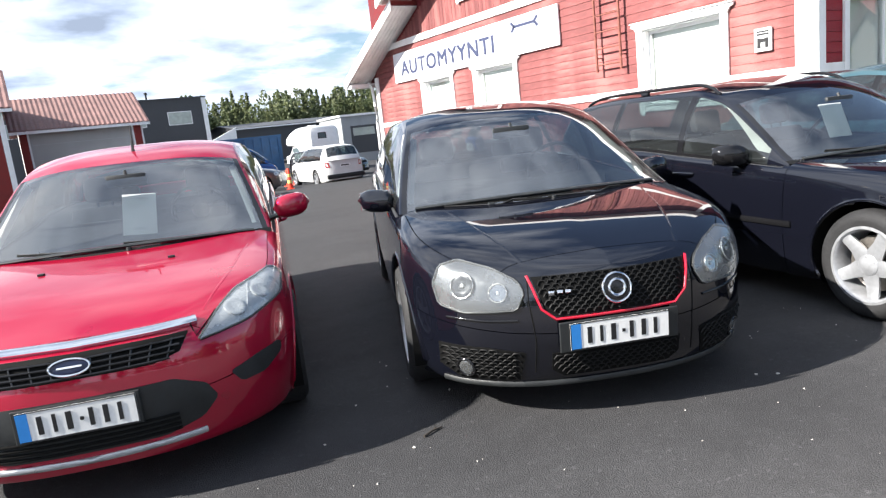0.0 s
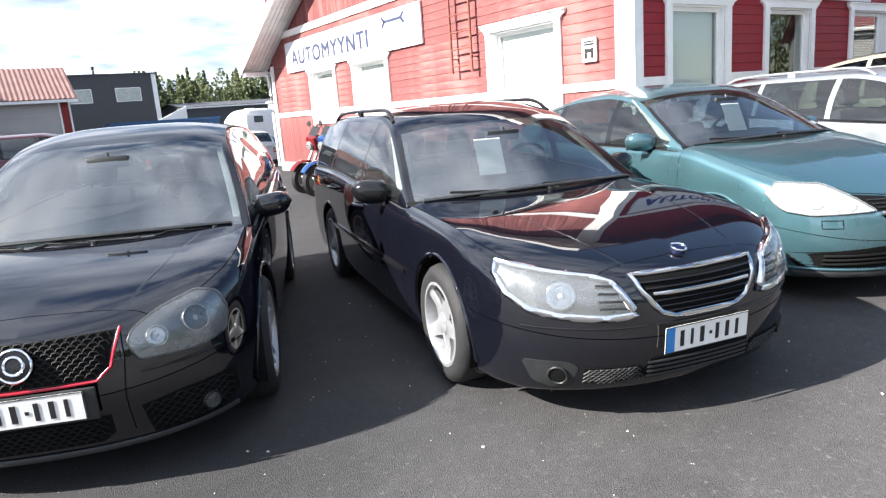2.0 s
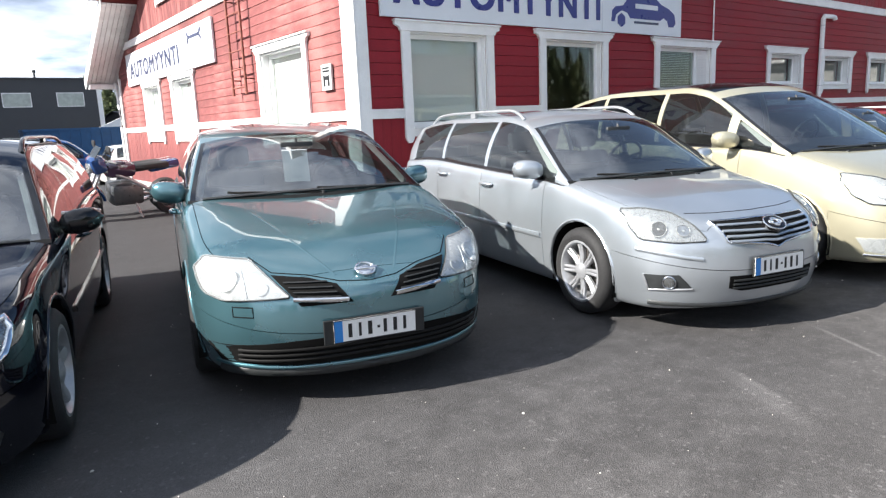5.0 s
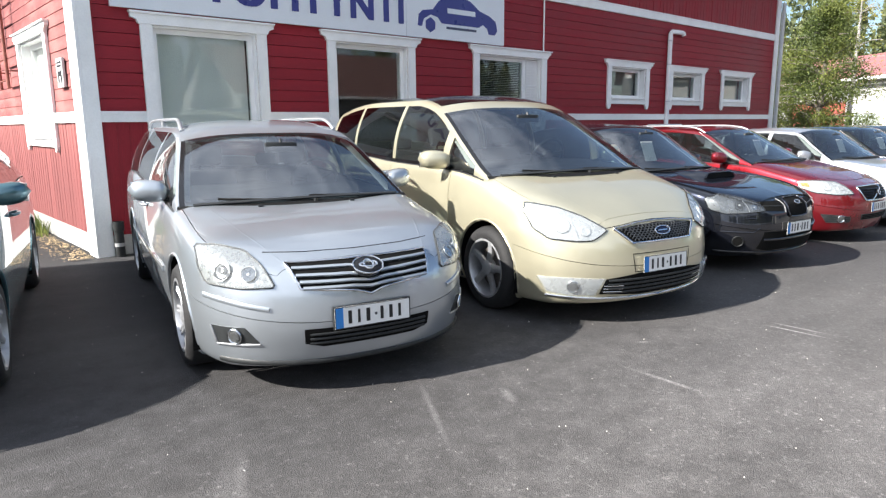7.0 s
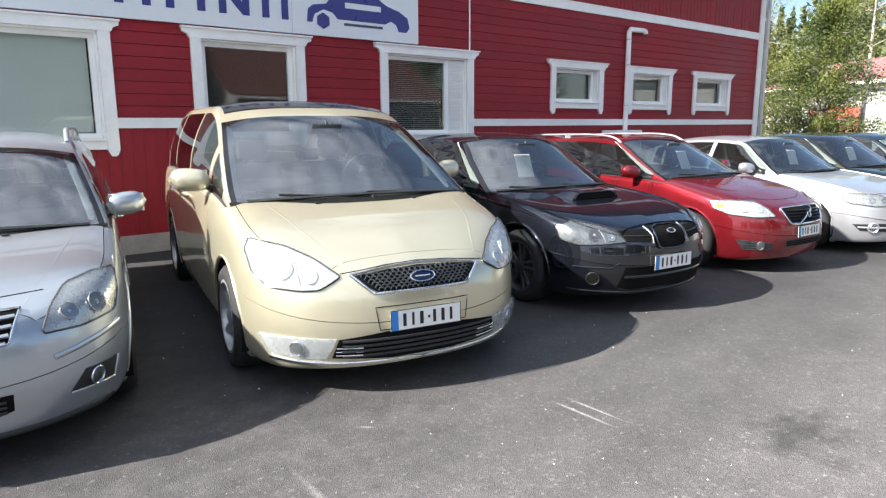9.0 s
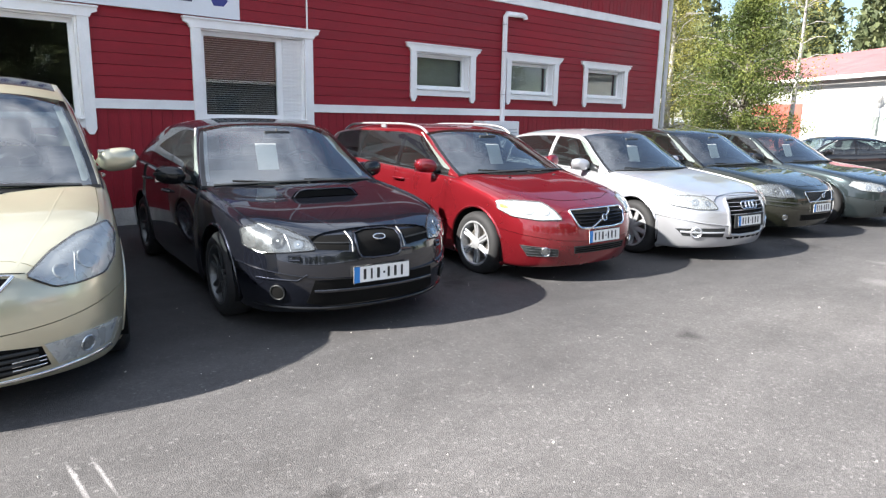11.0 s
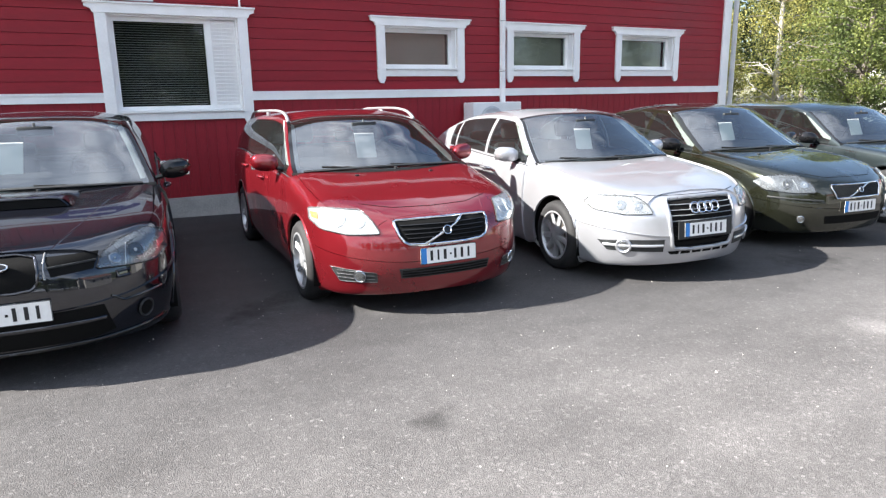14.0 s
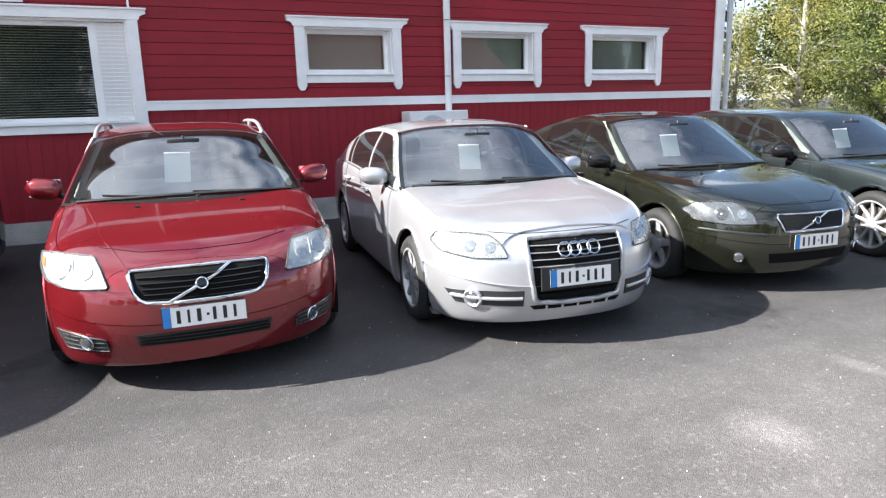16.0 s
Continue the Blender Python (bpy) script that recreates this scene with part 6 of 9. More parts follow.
c.line("bumper_lip", [(-0.76, 0.232), (-0.4, 0.222), (0, 0.22), (0.4, 0.222), (0.76, 0.232)], 0.009, c.paint, 0.004)
c.line("chin", [(-0.74, 0.195), (0, 0.185), (0.74, 0.195)], 0.03, M["plastic"], -0.01)
plate_on(c, 0, 0.405, 0.014, True, 0.54, 0.13)
for s in (1, -1):
    c.line("washer_cover", [(s * 0.585, 0.545), (s * 0.675, 0.545), (s * 0.675, 0.495), (s * 0.585, 0.495)], 0.003, M["void"], 0.001, closed=True)
common(c, None, out=0.085, dz=0.05)
sheet(c, -0.04, 1.165, 0.18, 0.25)

# silver estate
c = CARS["avensis"]
hl = [(0.49, 0.618), (0.53, 0.72), (0.585, 0.785), (0.70, 0.81), (0.80, 0.805), (0.805, 0.70), (0.785, 0.625), (0.65, 0.61)]
headlamp(c, hl, [(0.71, 0.69, 0.05, "lamp_dark"), (0.60, 0.68, 0.042, "lamp_bowl")], rings=True)
g = [(-0.415, 0.725), (-0.10, 0.722), (0.10, 0.722), (0.415, 0.725), (0.37, 0.605), (0.08, 0.575), (0, 0.55), (-0.08, 0.575), (-0.37, 0.605)]
gr = c.patch("grille", g, M["void"], 0.004)[0]
c.line("grille_rim", g, 0.007, M["chrome"], 0.008, closed=True, parent=gr)
for i, z in enumerate((0.70, 0.668, 0.636, 0.606)):
    w = 0.395 - 0.012 * i
    c.line("slat", [(-w, z), (-0.1, z - 0.006), (0, z - 0.016), (0.1, z - 0.006), (w, z)], 0.0125, c.paint, 0.010, parent=gr, flat=0.9)
ob = oval_badge(c, 0.682, 0.086, 0.74, M["gloss_black"], out=0.018)
c.ring("badge_loop", 0.026, 0.008, M["chrome"], ob, 0.012, squash=1.7)
c.ring("badge_loop", 0.050, 0.008, M["chrome"], ob, 0.012, squash=0.5)
lw = [(-0.37, 0.39), (0.37, 0.385), (0.365, 0.31), (0.27, 0.285), (-0.27, 0.285), (-0.365, 0.31)]
lg = c.patch("lower_grille", lw, M["void"], 0.004)[0]
for i in range(3):
    c.line("slat", [(-0.34, 0.31 + 0.025 * i), (0.34, 0.31 + 0.025 * i)], 0.007, M["plastic"], 0.008, parent=lg)
c.patch("fog_recess", [(0.575, 0.315), (0.645, 0.405), (0.78, 0.40), (0.755, 0.30)], M["plastic"], 0.004, True)
c.line("fog_trim", [(0.575, 0.315), (0.755, 0.30), (0.78, 0.40)], 0.006, M["alloy"], 0.006, True)
foglamp(c, 0.685, 0.355, 0.040)
c.line("bumper_crease", [(0.53, 0.505), (0.62, 0.52), (0.80, 0.56)], 0.014, c.paint, 0.0, True)
c.line("chin_lip", [(-0.74, 0.205), (-0.3, 0.195), (0.3, 0.195), (0.74, 0.205)], 0.016, M["plastic"], 0.0)
plate_on(c, 0, 0.44, 0.014, True, 0.455, 0.128)
shut_line(c, [(-0.50, 0.775), (-0.3, 0.765), (0, 0.762), (0.3, 0.765), (0.50, 0.775)], False)
common(c, (1.0, (-0.32, 0.3)), out=0.10)
roof_rails(c, 2.1, 4.0, M["alloy"], 0.055)
side_strip(c, 0.52, 0.54, 1.45, 3.5, c.paint)

# pale gold people carrier
c = CARS["galaxy"]
hl = [(0.45, 0.70), (0.56, 0.79), (0.68, 0.85), (0.84, 0.885), (0.87, 0.83), (0.855, 0.71), (0.80, 0.645), (0.66, 0.63), (0.57, 0.635)]
headlamp(c, hl, [(0.72, 0.735, 0.055, "lamp_bowl"), (0.60, 0.70, 0.04, "lamp_bowl")], "lamp_white", edge="gloss_black")
g = [(-0.39, 0.70), (-0.2, 0.722), (0, 0.73), (0.2, 0.722), (0.39, 0.70), (0.28, 0.615), (-0.28, 0.615)]
gr = c.patch("grille", g, M["void"], 0.004)[0]
honeycomb(c, "grille_mesh", inside_of(g), -0.38, 0.39, 0.62, 0.73, 0.019, M["alloy_dark"], gr)
c.line("grille_rim", [(-0.40, 0.705), (-0.29, 0.605), (0.29, 0.605), (0.40, 0.705)], 0.010, M["chrome"], 0.008, parent=gr)
c.line("grille_rim", [(-0.40, 0.708), (-0.2, 0.732), (0, 0.74), (0.2, 0.732), (0.40, 0.708)], 0.006, M["chrome"], 0.008, parent=gr)
oval_badge(c, 0.672, 0.075, 0.42, BADGE_BLUE)
lw = [(-0.49, 0.36), (-0.23, 0.39), (0.23, 0.39), (0.49, 0.36), (0.52, 0.25), (0.2, 0.225), (-0.2, 0.225), (-0.52, 0.25)]
lg = c.patch("lower_grille", lw, M["void"], 0.004)[0]
for i in range(4):
    c.line("slat", [(-0.47, 0.26 + 0.03 * i), (0.47, 0.26 + 0.03 * i)], 0.009, M["plastic"], 0.008, parent=lg)
for s in (1, -1):
    for i in range(3):
        c.line("slat", [(s * 0.36, 0.265 + 0.022 * i), (s * 0.50, 0.27 + 0.022 * i)], 0.004, M["chrome"], 0.012, parent=lg)
fg = c.patch("fog_unit", [(0.50, 0.365), (0.70, 0.375), (0.845, 0.37), (0.80, 0.265), (0.70, 0.245), (0.55, 0.245)], M["lamp_white"], 0.004, True, label="angular fog lamp unit")
foglamp(c, 0.685, 0.31, 0.04)
for s in (1, -1):
    c.patch("lens", [(s * x, z) for x, z in [(0.50, 0.365), (0.70, 0.375), (0.845, 0.37), (0.80, 0.265), (0.70, 0.245), (0.55, 0.245)]], M["lens"], 0.024)
c.line("bumper_lip", [(-0.80, 0.235), (-0.5, 0.215), (0, 0.205), (0.5, 0.215), (0.80, 0.235)], 0.009, M["chrome"], 0.004)
plate_on(c, 0, 0.45, 0.014, False)
c.line("plate_recess", [(-0.29, 0.53), (0.29, 0.53), (0.27, 0.40), (-0.27, 0.40)], 0.003, M["void"], 0.0, closed=True)
shut_line(c, [(-0.45, 0.715), (-0.2, 0.742), (0, 0.75), (0.2, 0.742), (0.45, 0.715)], False)
common(c, (0.85, (-0.34, 0.34)), dy=0.55, size=(0.14, 0.08, 0.08))

# dark grey saloon with a bonnet scoop
c = CARS["impreza"]
hl = [(0.44, 0.60), (0.47, 0.67), (0.56, 0.72), (0.70, 0.755), (0.80, 0.72), (0.80, 0.61), (0.74, 0.575), (0.60, 0.585)]
headlamp(c, hl, [(0.64, 0.655, 0.05, "lamp_dark"), (0.535, 0.635, 0.032, "lamp_bowl")], "lamp_mid", edge="gloss_black", lens="lens_clean")
g = [(-0.155, 0.70), (0.155, 0.70), (0.175, 0.64), (0.165, 0.56), (0.125, 0.53), (-0.125, 0.53), (-0.165, 0.56), (-0.175, 0.64)]
gr = c.patch("grille", g, M["void"], 0.006)[0]
c.line("grille_rim", chaikin(g, 1, True), 0.009, c.paint, 0.012, closed=True, parent=gr)
for q in c.patch("side_grille", [(0.205, 0.685), (0.46, 0.685), (0.43, 0.605), (0.23, 0.59)], M["void"], 0.004, True):
    tagged(q, "dark side grille")
for s in (1, -1):
    c.line("grille_bar", [(s * 0.215, 0.637), (s * 0.445, 0.645)], 0.006, M["plastic"], 0.006)
c.line("grille_post", [(0.205, 0.70), (0.197, 0.64), (0.202, 0.58)], 0.006, M["steel"], 0.004, True)
oval_badge(c, 0.655, 0.045, 0.5, M["gloss_black"])
plate_on(c, 0, 0.425, 0.014, False)
c.patch("lower_grille", [(-0.46, 0.40), (0.46, 0.40), (0.50, 0.24), (0.40, 0.215), (-0.40, 0.215), (-0.50, 0.24)], M["void"], 0.004)
for s in (1, -1):
    c.line("bumper_crease", [(s * 0.50, 0.44), (s * 0.56, 0.40), (s * 0.76, 0.405)], 0.008, c.paint, 0.001)
c.line("grille_bar", [(-0.46, 0.325), (0.46, 0.325)], 0.012, c.paint, 0.006)
foglamp(c, 0.66, 0.315, 0.05, "plastic")
c.line("chin_lip", [(-0.76, 0.21), (-0.4, 0.195), (0, 0.19), (0.4, 0.195), (0.76, 0.21)], 0.012, M["gloss_black"], 0.004)
for s in (1, -1):
    c.line("washer_cover", [(s * 0.54, 0.565), (s * 0.60, 0.565), (s * 0.60, 0.535), (s * 0.54, 0.535)], 0.010, c.paint, 0.004, closed=True)
bm = bmesh.new()
rows = []
for y, h, w in ((0.86, 0.012, 0.285), (0.875, 0.062, 0.29), (0.95, 0.066, 0.295), (1.12, 0.048, 0.31), (1.32, 0.0, 0.32)):
    row = []
    for t in np.linspace(-1, 1, 15):
        p = c.above(t * w, y)
        row.append(bm.verts.new((t * w, y, (p.z if p is not None else 0.9) + h * (1 - abs(t) ** 10) - 0.002)))
    rows.append(row)
for a, b in zip(rows[1:], rows[2:]):
    for i in range(14):
        bm.faces.new((a[i], a[i + 1], b[i + 1], b[i]))
sc = part("bonnet_scoop", bm, c.paint, c.root, "", 50)
bm = bmesh.new()
a = [(t * 0.26, 0.865, c.above(t * 0.26, 0.87).z + 0.004) for t in np.linspace(-1, 1, 13)]
b = [(t * 0.265, 0.878, c.above(t * 0.26, 0.87).z + 0.054 * (1 - abs(t) ** 10)) for t in np.linspace(-1, 1, 13)]
va, vb = [bm.verts.new(p) for p in a], [bm.verts.new(p) for p in b]
for i in range(12):
    bm.faces.new((va[i], va[i + 1], vb[i + 1], vb[i]))
part("scoop_mouth", bm, M["void"], sc)
part("scoop_lip", tube([Vector(p) + Vector((0, -0.002, 0.006)) for p in b], 0.008, 6), c.paint, sc, "", 60)
common(c, None, mat=M["gloss_black"])
sheet(c, -0.16, 1.12, 0.18, 0.24)

# wine red estate
c = CARS["v50"]
hl = [(0.465, 0.555), (0.50, 0.64), (0.54, 0.70), (0.74, 0.715), (0.83, 0.71), (0.84, 0.63), (0.80, 0.575), (0.66, 0.55)]
headlamp(c, hl, [(0.70, 0.64, 0.05, "lamp_bowl"), (0.58, 0.625, 0.04, "lamp_bowl")], "lamp_white")
for s in (1, -1):
    c.patch("amber_lamp", [(s * 0.80, 0.685), (s * 0.828, 0.685), (s * 0.83, 0.645), (s * 0.805, 0.64)], M["amber"], 0.010)
g = [(-0.37, 0.625), (-0.34, 0.635), (0.34, 0.635), (0.37, 0.625), (0.335, 0.505), (0.27, 0.468), (-0.27, 0.468), (-0.335, 0.505)]
gr = c.patch("grille", g, M["void"], 0.004)[0]
for i in range(5):
    c.line("slat", [(-0.33 + 0.012 * (4 - i), 0.49 + 0.028 * i), (0.33 - 0.012 * (4 - i), 0.49 + 0.028 * i)], 0.008, M["gloss_black"], 0.008, parent=gr, flat=0.6)
c.line("grille_rim", chaikin(g, 1, True), 0.012, M["chrome"], 0.008, closed=True, parent=gr, label="chrome grille surround")
c.line("grille_slash", [(-0.17, 0.475), (0.16, 0.63)], 0.010, M["chrome"], 0.014, parent=gr)
ob = c.disc("badge", 0, 0.553, 0.042, M["gloss_black"], 0.018, 0.008, gr, steps=4)
c.ring("badge_rim", 0.03, 0.006, M["chrome"], ob, 0.012)
plate_on(c, 0, 0.39, 0.016, False)
lw = [(-0.36, 0.305), (0.36, 0.305), (0.345, 0.235), (-0.345, 0.235)]
lg = c.patch("lower_grille", lw, BUMPER_DARK, 0.004)[0]
for i in range(3):
    c.line("slat", [(-0.34, 0.25 + 0.02 * i), (0.34, 0.25 + 0.02 * i)], 0.006, M["void"], 0.006, parent=lg)
fg = c.patch("fog_unit", [(0.50, 0.215), (0.51, 0.28), (0.62, 0.30), (0.77, 0.315), (0.72, 0.215)], M["plastic"], 0.004, True)
for s in (1, -1):
    for z in (0.235, 0.262, 0.287):
        c.line("fog_bar", [(s * 0.52, z), (s * 0.735, z + 0.008)], 0.0025, M["alloy_dark"], 0.008)
c.line("fog_trim", [(0.50, 0.215), (0.51, 0.28), (0.62, 0.30), (0.77, 0.315), (0.72, 0.215)], 0.0025, M["alloy_dark"], 0.007, True, closed=True)
foglamp(c, 0.61, 0.26, 0.042)
shut_line(c, [(-0.52, 0.735), (-0.3, 0.705), (0, 0.70), (0.3, 0.705), (0.52, 0.735)], False)
common(c, (1.0, (-0.33, 0.33)))
sheet(c, -0.06, 1.08, 0.18, 0.24)
roof_rails(c, 2.05, 3.9, M["alloy"], 0.05)

# light silver saloon
c = CARS["a4"]
hl = [(0.455, 0.52), (0.48, 0.60), (0.53, 0.65), (0.66, 0.66), (0.80, 0.66), (0.83, 0.60), (0.80, 0.545), (0.65, 0.515)]
headlamp(c, hl, [(0.66, 0.59, 0.042, "lamp_bowl"), (0.55, 0.58, 0.036, "lamp_bowl")])
g = [(-0.345, 0.60), (-0.31, 0.632), (0.31, 0.632), (0.345, 0.60), (0.315, 0.27), (0.27, 0.222), (-0.27, 0.222), (-0.315, 0.27)]
gr = c.patch("grille", g, M["void"], 0.004, rings=8)[0]
for i in range(9):
    z = 0.25 + 0.042 * i
    w = 0.30 + 0.035 * (z - 0.25) / 0.35
    c.line("slat", [(-w, z), (w, z)], 0.006, M["alloy"] if z > 0.45 else M["gloss_black"], 0.010, parent=gr, flat=0.6)
c.line("grille_rim", chaikin(g, 1, True), 0.017, M["alloy"], 0.010, closed=True, parent=gr, label="silver grille surround")
for i in range(4):
    ob = c.disc("badge_mount", (i - 1.5) * 0.068, 0.555, 0.012, M["plastic"], 0.004, 0.004, gr)
    c.ring("badge_ring", 0.045, 0.007, M["chrome"], gr, 0.02)
plate_on(c, 0, 0.385, 0.018, True, 0.56, 0.15)
for s, f in zip((1, -1), c.patch("fog_unit", [(0.37, 0.31), (0.60, 0.31), (0.79, 0.295), (0.74, 0.215), (0.37, 0.205)], M["plastic"], 0.004, True)):
    c.line("fog_bar", [(s * 0.38, 0.262), (s * 0.76, 0.262)], 0.012, c.paint, 0.010, parent=f)
foglamp(c, 0.655, 0.258, 0.042, pod=c.paint)
lg = c.patch("lower_grille", [(-0.33, 0.205), (0.33, 0.205), (0.30, 0.178), (-0.30, 0.178)], M["void"], 0.004)[0]
for i in range(-2, 3):
    c.line("grille_bar", [(i * 0.11, 0.205), (i * 0.11, 0.18)], 0.008, c.paint, 0.006, parent=lg)
shut_line(c, [(-0.53, 0.668), (-0.345, 0.655), (0.345, 0.655), (0.53, 0.668)], False)
common(c, None, out=0.10)
sheet(c, -0.13, 1.05, 0.18, 0.22, 5)

# dark olive saloon
c = CARS["s40"]
hl = [(0.485, 0.535), (0.50, 0.62), (0.56, 0.695), (0.70, 0.70), (0.80, 0.685), (0.84, 0.63), (0.81, 0.55), (0.66, 0.53)]
headlamp(c, hl, [(0.69, 0.61, 0.048, "lamp_dark"), (0.57, 0.61, 0.042, "lamp_bowl")], "lamp_mid", edge="gloss_black", lens="lens_clean")
g = [(-0.325, 0.605), (0.325, 0.605), (0.335, 0.58), (0.29, 0.475), (-0.29, 0.475), (-0.335, 0.58)]
gr = c.patch("grille", g, M["void"], 0.004)[0]
honeycomb(c, "grille_mesh", inside_of(g), -0.33, 0.33, 0.48, 0.60, 0.014, M["plastic"], gr, rod=0.0025)
c.line("grille_rim", g, 0.009, M["chrome"], 0.008, closed=True, parent=gr)
c.line("grille_slash", [(-0.14, 0.485), (0.13, 0.60)], 0.009, M["chrome"], 0.012, parent=gr)
ob = c.disc("badge", 0, 0.545, 0.036, M["gloss_black"], 0.018, 0.008, gr, steps=4)
c.ring("badge_rim", 0.026, 0.005, M["chrome"], ob, 0.012)
plate_on(c, 0, 0.39, 0.016, False)
c.patch("lower_grille", [(-0.40, 0.30), (0.40, 0.30), (0.38, 0.22), (-0.38, 0.22)], M["void"], 0.004)
c.line("bumper_strip", [(0.42, 0.455), (0.62, 0.47), (0.80, 0.485)], 0.010, M["plastic"], 0.004, True)
foglamp(c, 0.60, 0.27, 0.034)
shut_line(c, [(-0.54, 0.72), (-0.3, 0.67), (0.3, 0.67), (0.54, 0.72)], False)
common(c, (1.0, (-0.33, 0.33)), mat=M["gloss_black"])
sheet(c, -0.22, 1.08, 0.18, 0.23)

# dark green estate
c = CARS["touring"]
hl = [(0.42, 0.60), (0.46, 0.665), (0.62, 0.70), (0.80, 0.72), (0.84, 0.65), (0.76, 0.58), (0.55, 0.56)]
headlamp(c, hl, [(0.68, 0.63, 0.045, "lamp_bowl"), (0.55, 0.61, 0.04, "lamp_bowl")])
for s, gr in zip((1, -1), c.patch("grille", [(0.03, 0.58), (0.04, 0.665), (0.27, 0.675), (0.33, 0.62), (0.27, 0.56), (0.06, 0.55)], M["void"], 0.004, True, smooth_by=1)):
    c.line("grille_rim", chaikin([(s * x, z) for x, z in [(0.03, 0.58), (0.04, 0.665), (0.27, 0.675), (0.33, 0.62), (0.27, 0.56), (0.06, 0.55)]], 1, True), 0.008, M["chrome"], 0.008, closed=True, parent=gr)
    for i in range(7):
        c.line("grille_bar", [(s * (0.06 + 0.035 * i), 0.565), (s * (0.06 + 0.035 * i), 0.665)], 0.004, M["gloss_black"], 0.008, parent=gr)
plate_on(c, 0, 0.43)
c.patch("lower_grille", [(-0.45, 0.34), (0.45, 0.34), (0.42, 0.23), (-0.42, 0.23)], M["void"], 0.004)
common(c, None, mat=M["gloss_black"])
sheet(c, -0.28, 1.12, 0.18, 0.23)


# ---- raised creases pressed into the bonnets ----
CREASES = dict(
    focus=[(0.50, 0.24), (0.60, 0.55), (0.69, 1.0)], golf=[(0.36, 0.16), (0.46, 0.5), (0.56, 0.95)], saab=[(0.30, 0.14), (0.40, 0.6), (0.52, 1.2)],
    primera=[(0.16, 0.12), (0.30, 0.45), (0.46, 0.95)], avensis=[(0.42, 0.18), (0.54, 0.55), (0.64, 1.1)], galaxy=[(0.42, 0.17), (0.56, 0.5), (0.66, 0.95)],
    impreza=[(0.20, 0.10), (0.36, 0.5), (0.52, 1.1)], v50=[(0.37, 0.14), (0.50, 0.5), (0.63, 1.08)], a4=[(0.36, 0.10), (0.50, 0.55), (0.62, 1.15)], s40=[(0.35, 0.14), (0.50, 0.5), (0.63, 1.08)])
for key, pts in CREASES.items():
    CARS[key].line("bonnet_crease", pts, 0.035, CARS[key].paint, -0.0340, True, on="above", sides=20, step=0.05)

# ---- windows, signs and fittings of the hall ----
def window(name, label, m, w, z0, z1, drop=0.18, blind="", louver=0.0, deep=0.09):
    """A cased window: x from 0 to w along the wall, outer face towards -y."""
    ob = thing(name, label, "window", m, kind="structure")
    c = 0.13
    for x0, x1 in ((-c, 0.0), (w, w + c)):
        zb = z0 - drop
        ol = [(x0 + 0.02, zb + 0.03), (x0, zb + 0.07), (x0, z1), (x1, z1), (x1, zb + 0.07), (x1 - 0.02, zb + 0.03), ((x0 + x1) / 2 + 0.025, zb), ((x0 + x1) / 2 - 0.025, zb)]
        part("casing", prism(ol, 0.035, Matrix.Translation((0, -0.060, 0))), M["white_wood"], ob)
    e = 0.10
    ol = [(-c - 0.015, z1), (w + c + 0.015, z1), (w + c + 0.035, z1 + 0.045), (w + c + e, z1 + 0.07), (w + c + e, z1 + 0.115), (-c - e, z1 + 0.115), (-c - e, z1 + 0.07), (-c - 0.035, z1 + 0.045)]
    part("crown_board", prism(ol, 0.045, Matrix.Translation((0, -0.070, 0))), M["white_wood"], ob)
    part("drip_board", box((-c - e - 0.01, -0.095, z1 + 0.115), (w + c + e + 0.01, -0.02, z1 + 0.135)), M["white_wood"], ob)
    part("sill_board", box((0.002, -0.058, z0 - 0.10), (w - 0.002, -0.024, z0), None, 0.004), M["white_wood"], ob)
    part("window_sill", box((-0.0, -0.085, z0), (w, 0.06, z0 + 0.022), pose(0, 0, 0), 0.003), M["white_wood"], ob)
    bm = bmesh.new()
    for lo, hi in (((0, -0.02, z0 + 0.022), (0.025, 0.21, z1)), ((w - 0.025, -0.02, z0 + 0.022), (w, 0.21, z1)), ((0.025, -0.02, z1 - 0.025), (w - 0.025, 0.21, z1)), ((0.025, 0.06, z0), (w - 0.025, 0.21, z0 + 0.03))):
        add_box(bm, lo, hi)
    part("reveal", bm, M["white_wood"], ob)
    right = w - 0.025 - louver
    f = 0.055
    a, b, lo, hi = 0.025, right, z0 + 0.03, z1 - 0.025
    bm = bmesh.new()
    for p, q in (((a, lo), (a + f, hi)), ((b - f, lo), (b, hi)), ((a + f, lo), (b - f, lo + f)), ((a + f, hi - f), (b - f, hi))):
        add_box(bm, (p[0], deep, p[1]), (q[0], deep + 0.05, q[1]))
    part("window_frame", bm, M["white_wood"], ob)
    pane = part("pane", box((a + f - 0.004, deep + 0.02, lo + f - 0.004), (b - f + 0.004, deep + 0.026, hi - f + 0.004)), M["window_glass"], ob)
    pane.visible_shadow = False
    if louver:
        part("louvre_frame", box((right, deep, lo), (right + 0.03, deep + 0.06, hi)), M["white_wood"], ob)
        z = lo
        mesh = None
        while z < hi - 0.05:
            if mesh is None:
                s = part("slat", box((0, 0, 0), (louver - 0.03, 0.012, 0.052), pose(0, 0, 0, 22)), M["white_wood"], ob)
                s.matrix_basis = Matrix.Translation((right + 0.03, deep, z))
                mesh = s.data
            else:
                share("slat", mesh, ob, Matrix.Translation((right + 0.03, deep, z)))
            z += 0.048
        part("louvre_backing", box((right + 0.03, deep + 0.03, lo), (right + louver, deep + 0.05, hi)), M["white_wood"], ob)
    if blind == "slats":
        mesh, z = None, lo + f + 0.01
        top = hi - f
        while z < top:
            t = Matrix.Translation((a + f + 0.01, deep + 0.075, z))
